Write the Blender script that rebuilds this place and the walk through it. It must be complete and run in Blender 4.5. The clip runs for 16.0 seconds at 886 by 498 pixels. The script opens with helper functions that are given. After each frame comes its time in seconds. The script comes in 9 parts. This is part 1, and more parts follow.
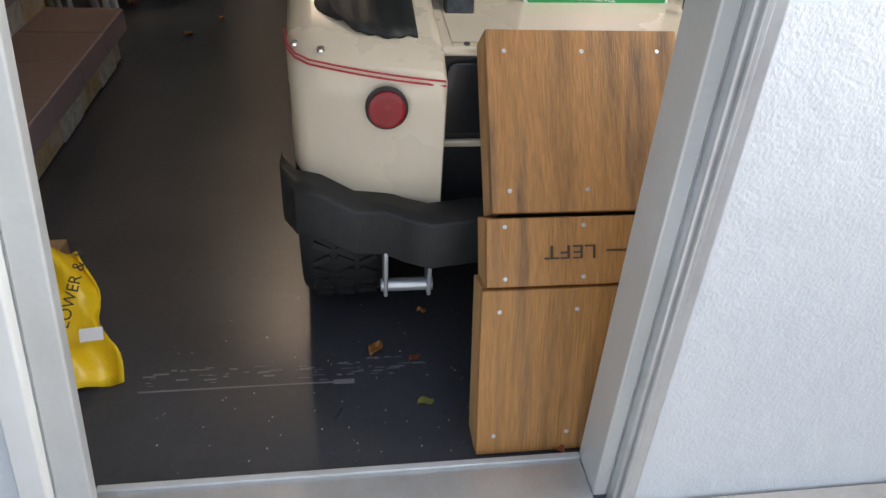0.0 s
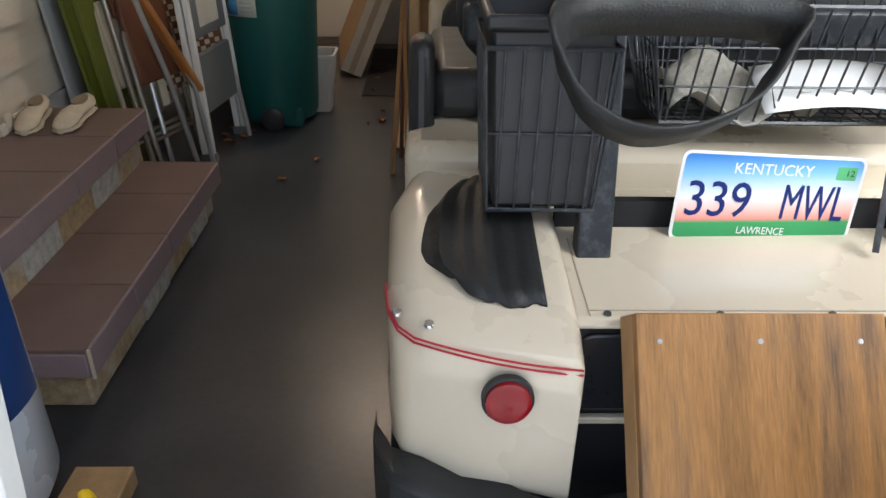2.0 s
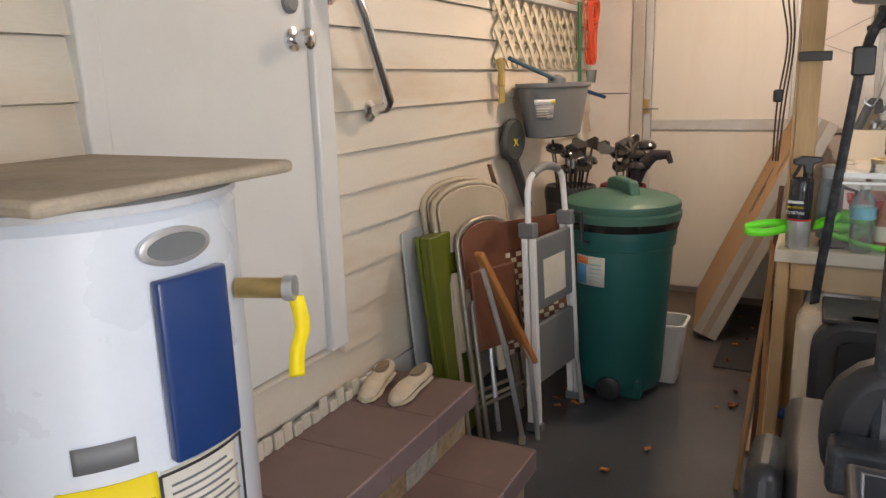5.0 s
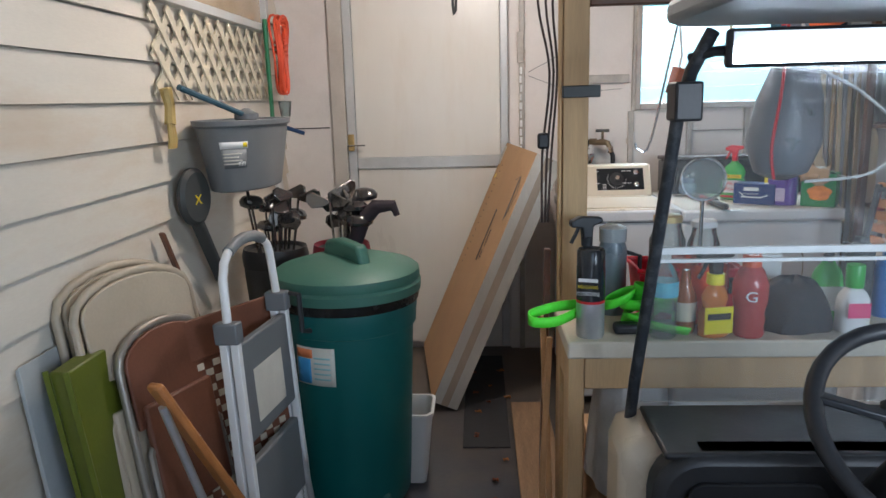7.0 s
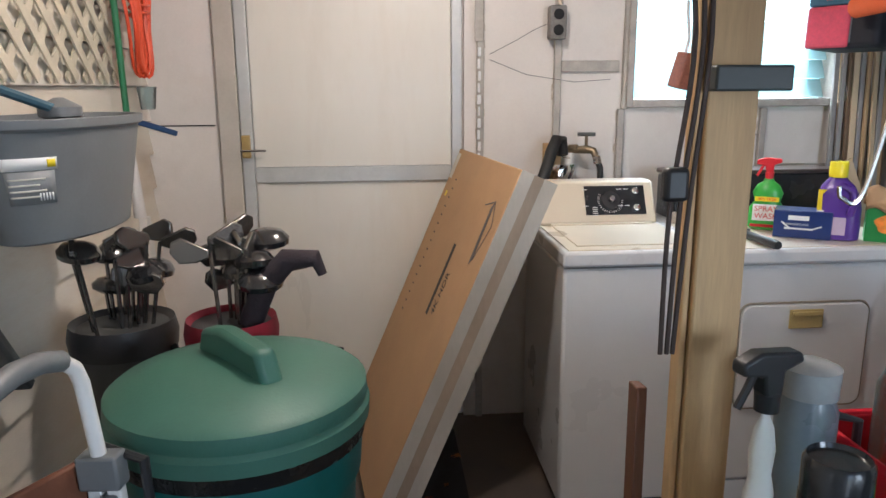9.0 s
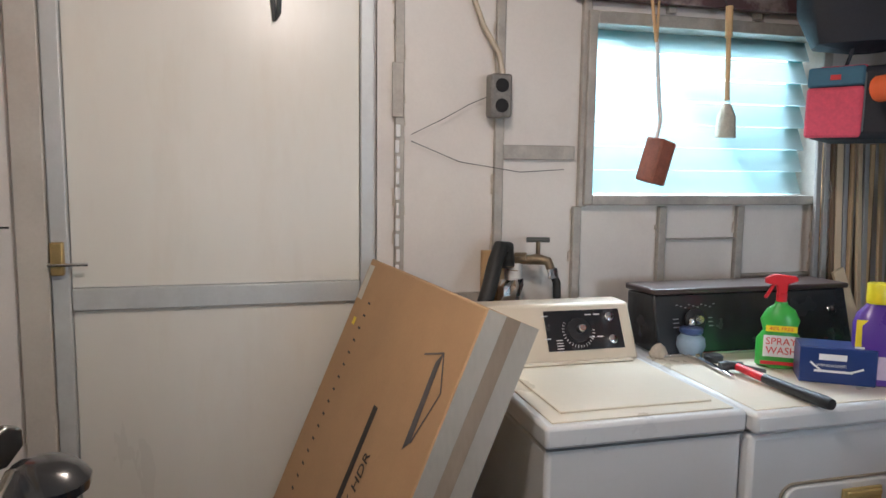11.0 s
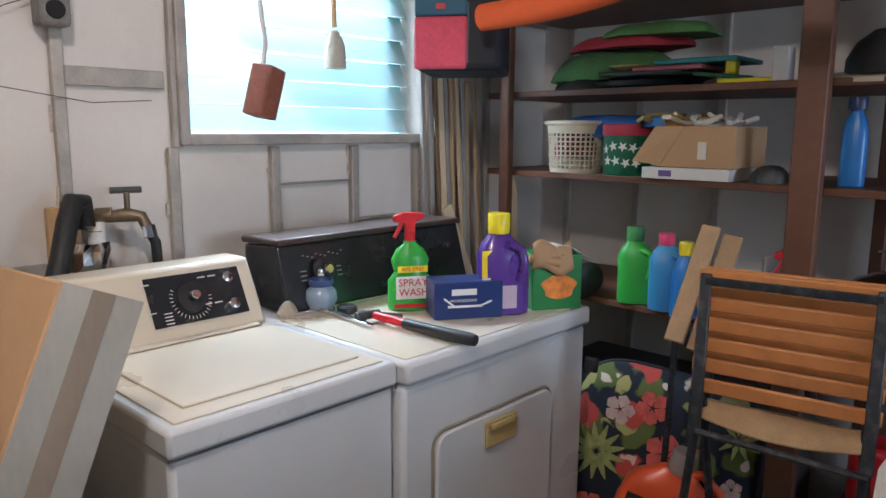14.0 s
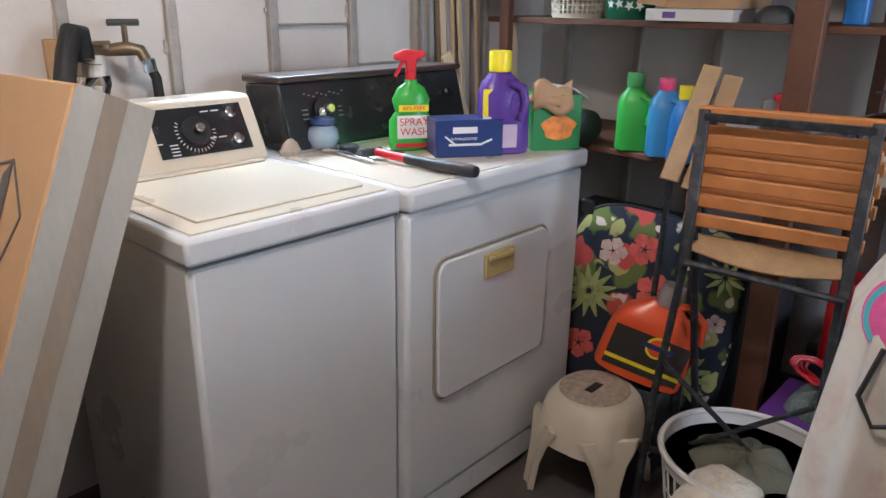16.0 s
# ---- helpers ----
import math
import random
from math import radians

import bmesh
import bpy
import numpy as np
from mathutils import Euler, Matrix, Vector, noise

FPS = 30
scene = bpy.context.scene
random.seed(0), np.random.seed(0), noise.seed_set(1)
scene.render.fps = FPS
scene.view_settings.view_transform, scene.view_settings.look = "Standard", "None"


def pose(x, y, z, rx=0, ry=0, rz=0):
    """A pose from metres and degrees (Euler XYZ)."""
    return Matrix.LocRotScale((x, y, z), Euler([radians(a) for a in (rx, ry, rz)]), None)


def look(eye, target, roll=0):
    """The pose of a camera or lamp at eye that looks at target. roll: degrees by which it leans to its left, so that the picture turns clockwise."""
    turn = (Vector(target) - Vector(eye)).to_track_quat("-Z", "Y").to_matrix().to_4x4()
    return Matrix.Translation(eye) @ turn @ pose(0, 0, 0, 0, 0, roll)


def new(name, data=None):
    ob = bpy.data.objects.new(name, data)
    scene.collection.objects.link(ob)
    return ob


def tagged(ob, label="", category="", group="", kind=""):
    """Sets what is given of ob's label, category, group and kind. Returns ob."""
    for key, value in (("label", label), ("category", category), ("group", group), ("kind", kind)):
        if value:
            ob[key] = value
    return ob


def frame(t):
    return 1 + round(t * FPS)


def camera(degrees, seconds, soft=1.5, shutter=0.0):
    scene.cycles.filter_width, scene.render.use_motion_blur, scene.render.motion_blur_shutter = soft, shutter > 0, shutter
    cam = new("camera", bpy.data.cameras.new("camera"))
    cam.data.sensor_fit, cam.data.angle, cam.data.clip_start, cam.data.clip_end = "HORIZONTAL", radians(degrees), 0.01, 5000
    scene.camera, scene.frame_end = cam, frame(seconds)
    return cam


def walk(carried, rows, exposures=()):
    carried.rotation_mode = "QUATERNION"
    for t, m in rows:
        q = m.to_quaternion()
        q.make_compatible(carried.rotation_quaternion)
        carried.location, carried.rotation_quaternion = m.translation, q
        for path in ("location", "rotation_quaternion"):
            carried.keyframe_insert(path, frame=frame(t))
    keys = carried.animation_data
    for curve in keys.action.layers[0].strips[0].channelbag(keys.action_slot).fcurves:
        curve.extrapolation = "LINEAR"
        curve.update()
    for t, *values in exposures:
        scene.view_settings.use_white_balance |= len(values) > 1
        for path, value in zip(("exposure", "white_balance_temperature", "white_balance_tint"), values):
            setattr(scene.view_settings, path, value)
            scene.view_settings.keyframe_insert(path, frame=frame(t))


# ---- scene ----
cam = camera(63.0, 16.0)
PATH = [
    (0, (-0.27, 1.245, 1.004), (-0.002, 2.877, -0.119), 3.5),
    (0.5, (-0.292, 1.293, 1.036), (-0.006, 2.936, -0.068), 3.4),
    (1, (-0.326, 1.388, 1.077), (-0.042, 3.058, 0.013), 2.9),
    (1.5, (-0.349, 1.505, 1.11), (-0.078, 3.207, 0.097), 2.2),
    (2, (-0.305, 1.618, 1.155), (-0.258, 3.376, 0.203), 1.0),
    (2.1, (-0.306, 1.625, 1.173), (-0.325, 3.388, 0.23), 0.9),
    (2.5, (-0.274, 1.739, 1.194), (-0.567, 3.5, 0.293), 0.1),
    (3, (-0.207, 1.816, 1.231), (-0.877, 3.494, 0.373), -1.1),
    (3.5, (-0.109, 1.829, 1.296), (-1.076, 3.411, 0.546), -1.6),
    (3.7, (-0.099, 1.835, 1.332), (-1.134, 3.402, 0.643), -1.7),
    (5.8, (-0.407, 2.146, 1.416), (-1.144, 3.965, 1.03), -2.5),
    (6, (-0.422, 2.22, 1.421), (-1.113, 4.058, 1.038), -2.5),
    (7, (-0.574, 2.696, 1.441), (-0.677, 4.652, 1.034), -1.5),
    (7.5, (-0.648, 2.923, 1.442), (-0.505, 4.871, 1.011), -0.7),
    (8, (-0.676, 3.191, 1.433), (-0.511, 5.134, 0.989), -0.3),
    (10.3, (-0.824, 4.344, 1.454), (-0.609, 6.301, 1.106), -1.0),
    (10.5, (-0.801, 4.412, 1.447), (-0.538, 6.371, 1.143), -0.9),
    (11, (-0.779, 4.572, 1.481), (-0.26, 6.489, 1.249), 0.7),
    (11.5, (-0.75, 4.733, 1.476), (0.094, 6.542, 1.356), 0.6),
    (12, (-0.748, 4.824, 1.467), (0.376, 6.477, 1.403), 0.2),
    (12.5, (-0.719, 4.855, 1.476), (0.577, 6.375, 1.38), 0.1),
    (13, (-0.687, 4.868, 1.464), (0.699, 6.301, 1.309), 0.1),
    (13.5, (-0.67, 4.874, 1.433), (0.756, 6.258, 1.204), 0.1),
    (14, (-0.667, 4.894, 1.401), (0.777, 6.239, 1.076), 0.4),
    (14.5, (-0.672, 4.904, 1.369), (0.771, 6.221, 0.944), 0.6),
    (15, (-0.689, 4.916, 1.342), (0.744, 6.21, 0.823), 0.8),
    (15.5, (-0.703, 4.907, 1.316), (0.707, 6.196, 0.723), 0.8),
    (16, (-0.722, 4.863, 1.306), (0.675, 6.141, 0.66), 0.7),
]
walk(cam, [(t, look(eye, target, roll)) for t, eye, target, roll in PATH], [(0, -0.15, 7300, 14), (1, -0.1, 7500, 15), (1.5, 0.0, 7100, 13), (2.5, 0.55, 6800, 12), (3, 0.85, 6800, 12.5), (3.5, 0.93, 6800, 13), (6, 0.58, 7600, 20), (7, 0.57, 5700, 10), (8, 0.84, 5700, 11), (10.5, 0.45, 5900, 10), (11.2, 0.36, 5700, 10), (12.5, 0.28, 5600, 10), (14, 0.45, 5600, 12), (15.5, 0.78, 5600, 12), (16, 0.86, 5600, 12)])

# ---- light ----
world = bpy.data.worlds.new("sky")
scene.world = world
world.use_nodes = True
wn = world.node_tree.nodes
sky = wn.new("ShaderNodeTexSky")
sky.sky_type = "NISHITA"
sky.sun_disc = False
sky.sun_elevation, sky.sun_rotation = radians(45), radians(90)
world.node_tree.links.new(sky.outputs[0], wn["Background"].inputs[0])
wn["Background"].inputs[1].default_value = 0.24


def sun_lamp():
    d = bpy.data.lights.new("sun", "SUN")
    d.energy, d.angle, d.color = 2.0, radians(0.6), (1.0, 0.94, 0.86)
    o = new("sun", d)
    o.matrix_world = look((0, 0, 0), (-0.9, -0.02, -0.9))


def area(name, eye, target, sx, sy, watts, color):
    d = bpy.data.lights.new(name, "AREA")
    d.shape, d.size, d.size_y, d.energy, d.color = "RECTANGLE", sx, sy, watts, color
    o = new(name, d)
    o.matrix_world = look(eye, target)
    return o


sun_lamp()
area("door_daylight", (-0.28, 1.86, 1.0), (-0.28, 6.0, 0.75), 0.8, 1.9, 3.2, (0.86, 0.94, 1.0))
area("front_window_daylight", (0.95, 1.86, 1.5), (-0.7, 5.0, 0.6), 0.9, 0.9, 36, (0.88, 0.95, 1.0))
area("window_daylight", (0.73, 7.22, 2.31), (0.45, 5.2, 0.5), 1.3, 0.32, 56, (0.86, 0.96, 1.0))
bulb_data = bpy.data.lights.new("bulb", "POINT")
bulb_data.energy, bulb_data.color, bulb_data.shadow_soft_size = 28, (1.0, 0.83, 0.68), 0.06
new("bulb", bulb_data).location = (-0.6, 5.35, 2.24)

# ---- materials ----
MATS = {}


def mat(name, col, rough=0.5, metal=0.0, var=0.12, scale=8.0, bump=0.1, fine=120.0, stain=None, stain_amt=0.0,
        stretch=(1, 1, 1), alpha=1.0, trans=0.0, coat=0.0, island=0.0, emit=0.0, stain_scale=2.5):
    """A surface with variation at two scales."""
    if name in MATS:
        return MATS[name]
    m = bpy.data.materials.new(name)
    m.use_nodes = True
    nt = m.node_tree
    N, L = nt.nodes, nt.links
    p = N["Principled BSDF"]
    tc = N.new("ShaderNodeTexCoord")
    mp = N.new("ShaderNodeMapping")
    mp.inputs["Scale"].default_value = stretch
    L.new(tc.outputs["Object"], mp.inputs[0])
    n1 = N.new("ShaderNodeTexNoise")
    n1.inputs["Scale"].default_value = scale
    n1.inputs["Detail"].default_value = 6
    n2 = N.new("ShaderNodeTexNoise")
    n2.inputs["Scale"].default_value = fine
    n2.inputs["Detail"].default_value = 3
    L.new(mp.outputs[0], n1.inputs["Vector"])
    L.new(mp.outputs[0], n2.inputs["Vector"])
    add = N.new("ShaderNodeMath")
    add.operation = "MULTIPLY_ADD"
    L.new(n2.outputs[0], add.inputs[0])
    add.inputs[1].default_value = 0.4
    L.new(n1.outputs[0], add.inputs[2])
    ramp = N.new("ShaderNodeMapRange")
    ramp.inputs["From Min"].default_value, ramp.inputs["From Max"].default_value = 0.4, 1.0
    ramp.inputs["To Min"].default_value, ramp.inputs["To Max"].default_value = 1 - var, 1 + var
    L.new(add.outputs[0], ramp.inputs["Value"])
    mul = N.new("ShaderNodeVectorMath")
    mul.operation = "SCALE"
    mul.inputs[0].default_value = col[:3]
    L.new(ramp.outputs[0], mul.inputs["Scale"])
    out = mul.outputs[0]
    if island:
        oi = N.new("ShaderNodeObjectInfo")
        mr = N.new("ShaderNodeMapRange")
        mr.inputs["To Min"].default_value, mr.inputs["To Max"].default_value = 1 - island, 1 + island
        L.new(oi.outputs["Random"], mr.inputs["Value"])
        m2 = N.new("ShaderNodeVectorMath")
        m2.operation = "SCALE"
        L.new(out, m2.inputs[0])
        L.new(mr.outputs[0], m2.inputs["Scale"])
        out = m2.outputs[0]
    if stain:
        n3 = N.new("ShaderNodeTexNoise")
        n3.inputs["Scale"].default_value, n3.inputs["Detail"].default_value = stain_scale, 8
        n3.inputs["Roughness"].default_value = 0.65
        L.new(mp.outputs[0], n3.inputs["Vector"])
        r3 = N.new("ShaderNodeMapRange")
        r3.inputs["From Min"].default_value, r3.inputs["From Max"].default_value = 0.5, 0.72
        r3.inputs["To Max"].default_value = stain_amt
        L.new(n3.outputs[0], r3.inputs["Value"])
        mx = N.new("ShaderNodeMix")
        mx.data_type = "RGBA"
        L.new(r3.outputs[0], mx.inputs["Factor"])
        L.new(out, mx.inputs["A"])
        mx.inputs["B"].default_value = (*stain[:3], 1)
        out = mx.outputs["Result"]
    L.new(out, p.inputs["Base Color"])
    rr = N.new("ShaderNodeMapRange")
    rr.inputs["To Min"].default_value, rr.inputs["To Max"].default_value = max(0.02, rough - 0.1), min(1, rough + 0.1)
    L.new(n1.outputs[0], rr.inputs["Value"])
    L.new(rr.outputs[0], p.inputs["Roughness"])
    p.inputs["Metallic"].default_value = metal
    p.inputs["Alpha"].default_value = alpha
    p.inputs["Transmission Weight"].default_value = trans
    p.inputs["Coat Weight"].default_value = coat
    if emit:
        p.inputs["Emission Color"].default_value = (*col[:3], 1)
        p.inputs["Emission Strength"].default_value = emit
    if bump:
        b = N.new("ShaderNodeBump")
        b.inputs["Strength"].default_value, b.inputs["Distance"].default_value = bump, 0.004
        L.new(add.outputs[0], b.inputs["Height"])
        L.new(b.outputs[0], p.inputs["Normal"])
    MATS[name] = m
    return m


def hexc(r, g, b):
    """sRGB 0..255 to linear."""
    return tuple(((c / 255 + 0.055) / 1.055) ** 2.4 if c > 10 else c / 255 / 12.92 for c in (r, g, b))


M_FLOOR = mat("painted_floor", (0.046, 0.050, 0.060), 0.34, var=0.35, scale=3, bump=0.14, fine=60, stain=(0.075, 0.066, 0.062), stain_amt=0.55)
M_CONC = mat("concrete", (0.42, 0.40, 0.37), 0.85, var=0.2, scale=6, bump=0.5)
M_WHITEP = mat("white_siding_paint", (0.68, 0.64, 0.56), 0.5, var=0.08, scale=5, bump=0.25, stain=(0.50, 0.37, 0.24), stain_amt=0.6, stretch=(1, 0.35, 1.6))
M_DOORW = mat("white_door_paint", (0.74, 0.75, 0.74), 0.4, var=0.04, scale=3, bump=0.08, stain=(0.55, 0.54, 0.5), stain_amt=0.25)


def worn_floor(m):
    """The dark paint is worn through to tan concrete deep inside the room."""
    N, L = m.node_tree.nodes, m.node_tree.links
    p = N["Principled BSDF"]
    src = p.inputs["Base Color"].links[0].from_socket
    tc_, sx_, nz, ad, mr, mx = N.new("ShaderNodeTexCoord"), N.new("ShaderNodeSeparateXYZ"), N.new("ShaderNodeTexNoise"), N.new("ShaderNodeMath"), N.new("ShaderNodeMapRange"), N.new("ShaderNodeMix")
    nz.inputs["Scale"].default_value = 5
    nz.inputs["Detail"].default_value = 6
    ad.operation = "MULTIPLY_ADD"
    ad.inputs[1].default_value = 1.6
    mr.inputs["From Min"].default_value, mr.inputs["From Max"].default_value = 5.9, 7.3
    mr.inputs["To Max"].default_value = 0.85
    mx.data_type = "RGBA"
    L.new(tc_.outputs["Object"], sx_.inputs[0])
    L.new(tc_.outputs["Object"], nz.inputs["Vector"])
    L.new(nz.outputs["Fac"], ad.inputs[0])
    L.new(sx_.outputs["Y"], ad.inputs[2])
    L.new(ad.outputs[0], mr.inputs["Value"])
    L.new(mr.outputs[0], mx.inputs["Factor"])
    L.new(src, mx.inputs["A"])
    mx.inputs["B"].default_value = (0.13, 0.098, 0.07, 1)
    L.new(mx.outputs["Result"], p.inputs["Base Color"])


worn_floor(M_FLOOR)
M_STUCCO = mat("white_textured_panel", (0.78, 0.81, 0.83), 0.55, var=0.03, scale=20, bump=0.9, fine=190)
M_PANEL = mat("white_foam_panel", (0.72, 0.68, 0.64), 0.45, var=0.06, scale=4, bump=0.15, stain=(0.46, 0.4, 0.34), stain_amt=0.28, stain_scale=3)
M_STUD = mat("grey_metal_stud", (0.40, 0.37, 0.33), 0.5, metal=0.2, var=0.2, scale=14, bump=0.4, stain=(0.6, 0.57, 0.52), stain_amt=0.6, stain_scale=9)
M_SHEET = mat("white_sheet_metal_door", (0.74, 0.72, 0.66), 0.30, metal=0.0, var=0.05, scale=2.5, bump=0.03, stain=(0.5, 0.42, 0.3), stain_amt=0.35, fine=9, coat=0.0, stretch=(1, 1, 0.25))
M_ALU = mat("aluminium", (0.62, 0.64, 0.66), 0.35, metal=0.7, var=0.1, scale=20, bump=0.1)
M_ALUP = mat("painted_aluminium_frame", (0.55, 0.57, 0.57), 0.4, metal=0.2, var=0.08, scale=20, bump=0.1, stain=(0.35, 0.31, 0.26), stain_amt=0.4)
M_CEIL = mat("ceiling_board", (0.6, 0.55, 0.48), 0.8, var=0.1, scale=3, bump=0.3)
M_TILE = mat("mauve_tile", (0.175, 0.118, 0.108), 0.45, var=0.12, scale=9, bump=0.12, island=0.05, stain=(0.24, 0.17, 0.15), stain_amt=0.4)
M_TILEE = mat("mauve_tile_edge", (0.27, 0.2, 0.215), 0.45, var=0.1, scale=9, bump=0.15, island=0.06)
M_BLOCK = mat("rough_block", (0.45, 0.33, 0.19), 0.95, var=0.35, scale=40, bump=1.0, fine=200, stain=(0.5, 0.48, 0.45), stain_amt=0.9, stain_scale=6)
M_BLOCKG = mat("grey_rough_block", (0.5, 0.48, 0.44), 0.95, var=0.35, scale=40, bump=1.0, fine=200)
M_CREAM = mat("cream_fibreglass", (0.72, 0.62, 0.48), 0.28, var=0.03, scale=4, bump=0.03, coat=0.4, stain=(0.5, 0.42, 0.32), stain_amt=0.12)
M_RUBBER = mat("black_rubber", (0.016, 0.017, 0.018), 0.55, var=0.25, scale=20, bump=0.6, fine=260)
M_BLACKP = mat("black_plastic", (0.022, 0.023, 0.026), 0.42, var=0.2, scale=15, bump=0.12)
M_BLACKM = mat("black_painted_metal", (0.022, 0.026, 0.032), 0.4, metal=0.2, var=0.2, scale=25, bump=0.15, stain=(0.3, 0.3, 0.3), stain_amt=0.22, stain_scale=34)
M_VOID = mat("dark_cavity", (0.01, 0.01, 0.012), 0.8, var=0.2, bump=0.0)
M_RED = mat("red_lens", (0.24, 0.002, 0.006), 0.16, var=0.15, scale=30, bump=0.2)
M_REDL = mat("red_stripe", (0.5, 0.03, 0.05), 0.4)
M_PLY = mat("weathered_plywood", (0.42, 0.195, 0.06), 0.55, var=0.6, scale=3.4, bump=0.7, fine=46, stretch=(7, 1, 0.4), stain=(0.10, 0.06, 0.036), stain_amt=1.0, stain_scale=3.4)
M_PLYE = mat("plywood_edge", (0.48, 0.27, 0.12), 0.7, var=0.3, scale=5, bump=0.3, stretch=(4, 4, 0.6))
M_PINE = mat("pine_stud", (0.55, 0.36, 0.18), 0.6, var=0.2, scale=4, bump=0.25, fine=60, stretch=(5, 5, 0.4), stain=(0.34, 0.2, 0.09), stain_amt=0.4)
M_DKWOOD = mat("dark_stained_wood", (0.13, 0.055, 0.03), 0.5, var=0.35, scale=5, bump=0.3, fine=70, stretch=(3, 0.6, 0.6))
M_ENAMEL = mat("white_enamel", (0.70, 0.71, 0.72), 0.3, var=0.03, scale=3, bump=0.03, coat=0.3, stain=(0.5, 0.46, 0.4), stain_amt=0.12)
M_ENAMELT = mat("almond_enamel", (0.74, 0.66, 0.53), 0.3, var=0.03, scale=3, bump=0.03, coat=0.4, stain=(0.5, 0.42, 0.32), stain_amt=0.2)
M_BLACKG = mat("black_control_panel", (0.02, 0.022, 0.026), 0.25, var=0.1, scale=10, bump=0.02, coat=0.3)
M_CHROME = mat("chrome", (0.75, 0.76, 0.78), 0.15, metal=1.0, var=0.05, scale=20, bump=0.05)
M_BRASS = mat("old_brass", (0.55, 0.4, 0.17), 0.35, metal=0.8, var=0.15, scale=20, bump=0.15)
M_TEAL = mat("green_plastic", (0.004, 0.092, 0.086), 0.42, var=0.08, scale=8, bump=0.15, fine=160, stain=(0.02, 0.125, 0.115), stain_amt=0.3)
M_TEALD = mat("green_lid_plastic", (0.045, 0.135, 0.10), 0.5, var=0.1, scale=8, bump=0.2, fine=160)
M_WPLAST = mat("white_plastic", (0.7, 0.69, 0.67), 0.4, var=0.04, scale=8, bump=0.05)
M_CARD = mat("cardboard", (0.46, 0.29, 0.155), 0.8, var=0.08, scale=6, bump=0.15, stain=(0.36, 0.22, 0.11), stain_amt=0.3)
M_CARDS = mat("taped_cardboard", (0.47, 0.45, 0.40), 0.4, var=0.15, scale=6, bump=0.2, stain=(0.30, 0.25, 0.19), stain_amt=0.4, stretch=(1, 1, 0.3))
M_INK = mat("print_ink", (0.03, 0.025, 0.022), 0.6)
M_HEAT = mat("heater_enamel", (0.66, 0.72, 0.8), 0.28, var=0.03, scale=3, bump=0.03, coat=0.4)
M_BLUE = mat("blue_painted_steel", (0.012, 0.045, 0.17), 0.35, var=0.12, scale=8, bump=0.08, coat=0.2)
M_YEL = mat("yellow_label", (0.85, 0.66, 0.015), 0.5, var=0.05, scale=10, bump=0.02)
M_PAPER = mat("paper_label", (0.62, 0.6, 0.53), 0.6, var=0.08, scale=12, bump=0.02)
M_WHITE = mat("white_paper", (0.8, 0.8, 0.8), 0.6, var=0.03, bump=0.02)
M_GREY = mat("grey_plastic", (0.16, 0.17, 0.18), 0.45, var=0.08, scale=10, bump=0.1)
M_DGREY = mat("dark_grey_plastic", (0.055, 0.06, 0.06), 0.5, var=0.1, scale=10, bump=0.1)
M_BEIGE = mat("beige_painted_steel", (0.46, 0.39, 0.29), 0.4, var=0.12, scale=10, bump=0.1, stain=(0.24, 0.17, 0.1), stain_amt=0.4)
M_BROWNV = mat("brown_vinyl", (0.17, 0.065, 0.035), 0.5, var=0.2, scale=8, bump=0.3)
M_ORANGEW = mat("orange_varnished_wood", (0.5, 0.2, 0.06), 0.4, var=0.2, scale=4, bump=0.15, fine=50, stretch=(1, 5, 5), island=0.12)
M_SEATW = mat("worn_seat_wood", (0.4, 0.25, 0.12), 0.55, var=0.3, scale=5, bump=0.3, fine=60, stretch=(3, 3, 3))
M_GREENM = mat("olive_green_vinyl", (0.115, 0.14, 0.015), 0.35, var=0.15, scale=8, bump=0.1)
M_CANVAS = mat("cream_canvas", (0.6, 0.54, 0.42), 0.9, var=0.1, scale=10, bump=0.5)
M_GLASS = None


def glass(name, col, rough, density=0.12, haze=0.0):
    m = bpy.data.materials.new(name)
    m.use_nodes = True
    N, L = m.node_tree.nodes, m.node_tree.links
    for n in list(N):
        if n.type == "BSDF_PRINCIPLED":
            N.remove(n)
    tr = N.new("ShaderNodeBsdfTransparent")
    tr.inputs[0].default_value = (*col, 1)
    gl = N.new("ShaderNodeBsdfGlossy")
    gl.inputs["Roughness"].default_value = rough
    df = N.new("ShaderNodeBsdfTranslucent")
    df.inputs[0].default_value = (*col, 1)
    di = N.new("ShaderNodeBsdfDiffuse")
    di.inputs[0].default_value = (*col, 1)
    fr = N.new("ShaderNodeFresnel")
    fr.inputs[0].default_value = 1.45
    a = N.new("ShaderNodeMixShader")
    a.inputs[0].default_value = density
    c = N.new("ShaderNodeMixShader")
    c.inputs[0].default_value = 0.5
    L.new(df.outputs[0], c.inputs[1])
    L.new(di.outputs[0], c.inputs[2])
    b = N.new("ShaderNodeMixShader")
    L.new(tr.outputs[0], a.inputs[1])
    L.new(c.outputs[0], a.inputs[2])
    L.new(fr.outputs[0], b.inputs[0])
    L.new(a.outputs[0], b.inputs[1])
    L.new(gl.outputs[0], b.inputs[2])
    L.new(b.outputs[0], N["Material Output"].inputs[0])
    return m


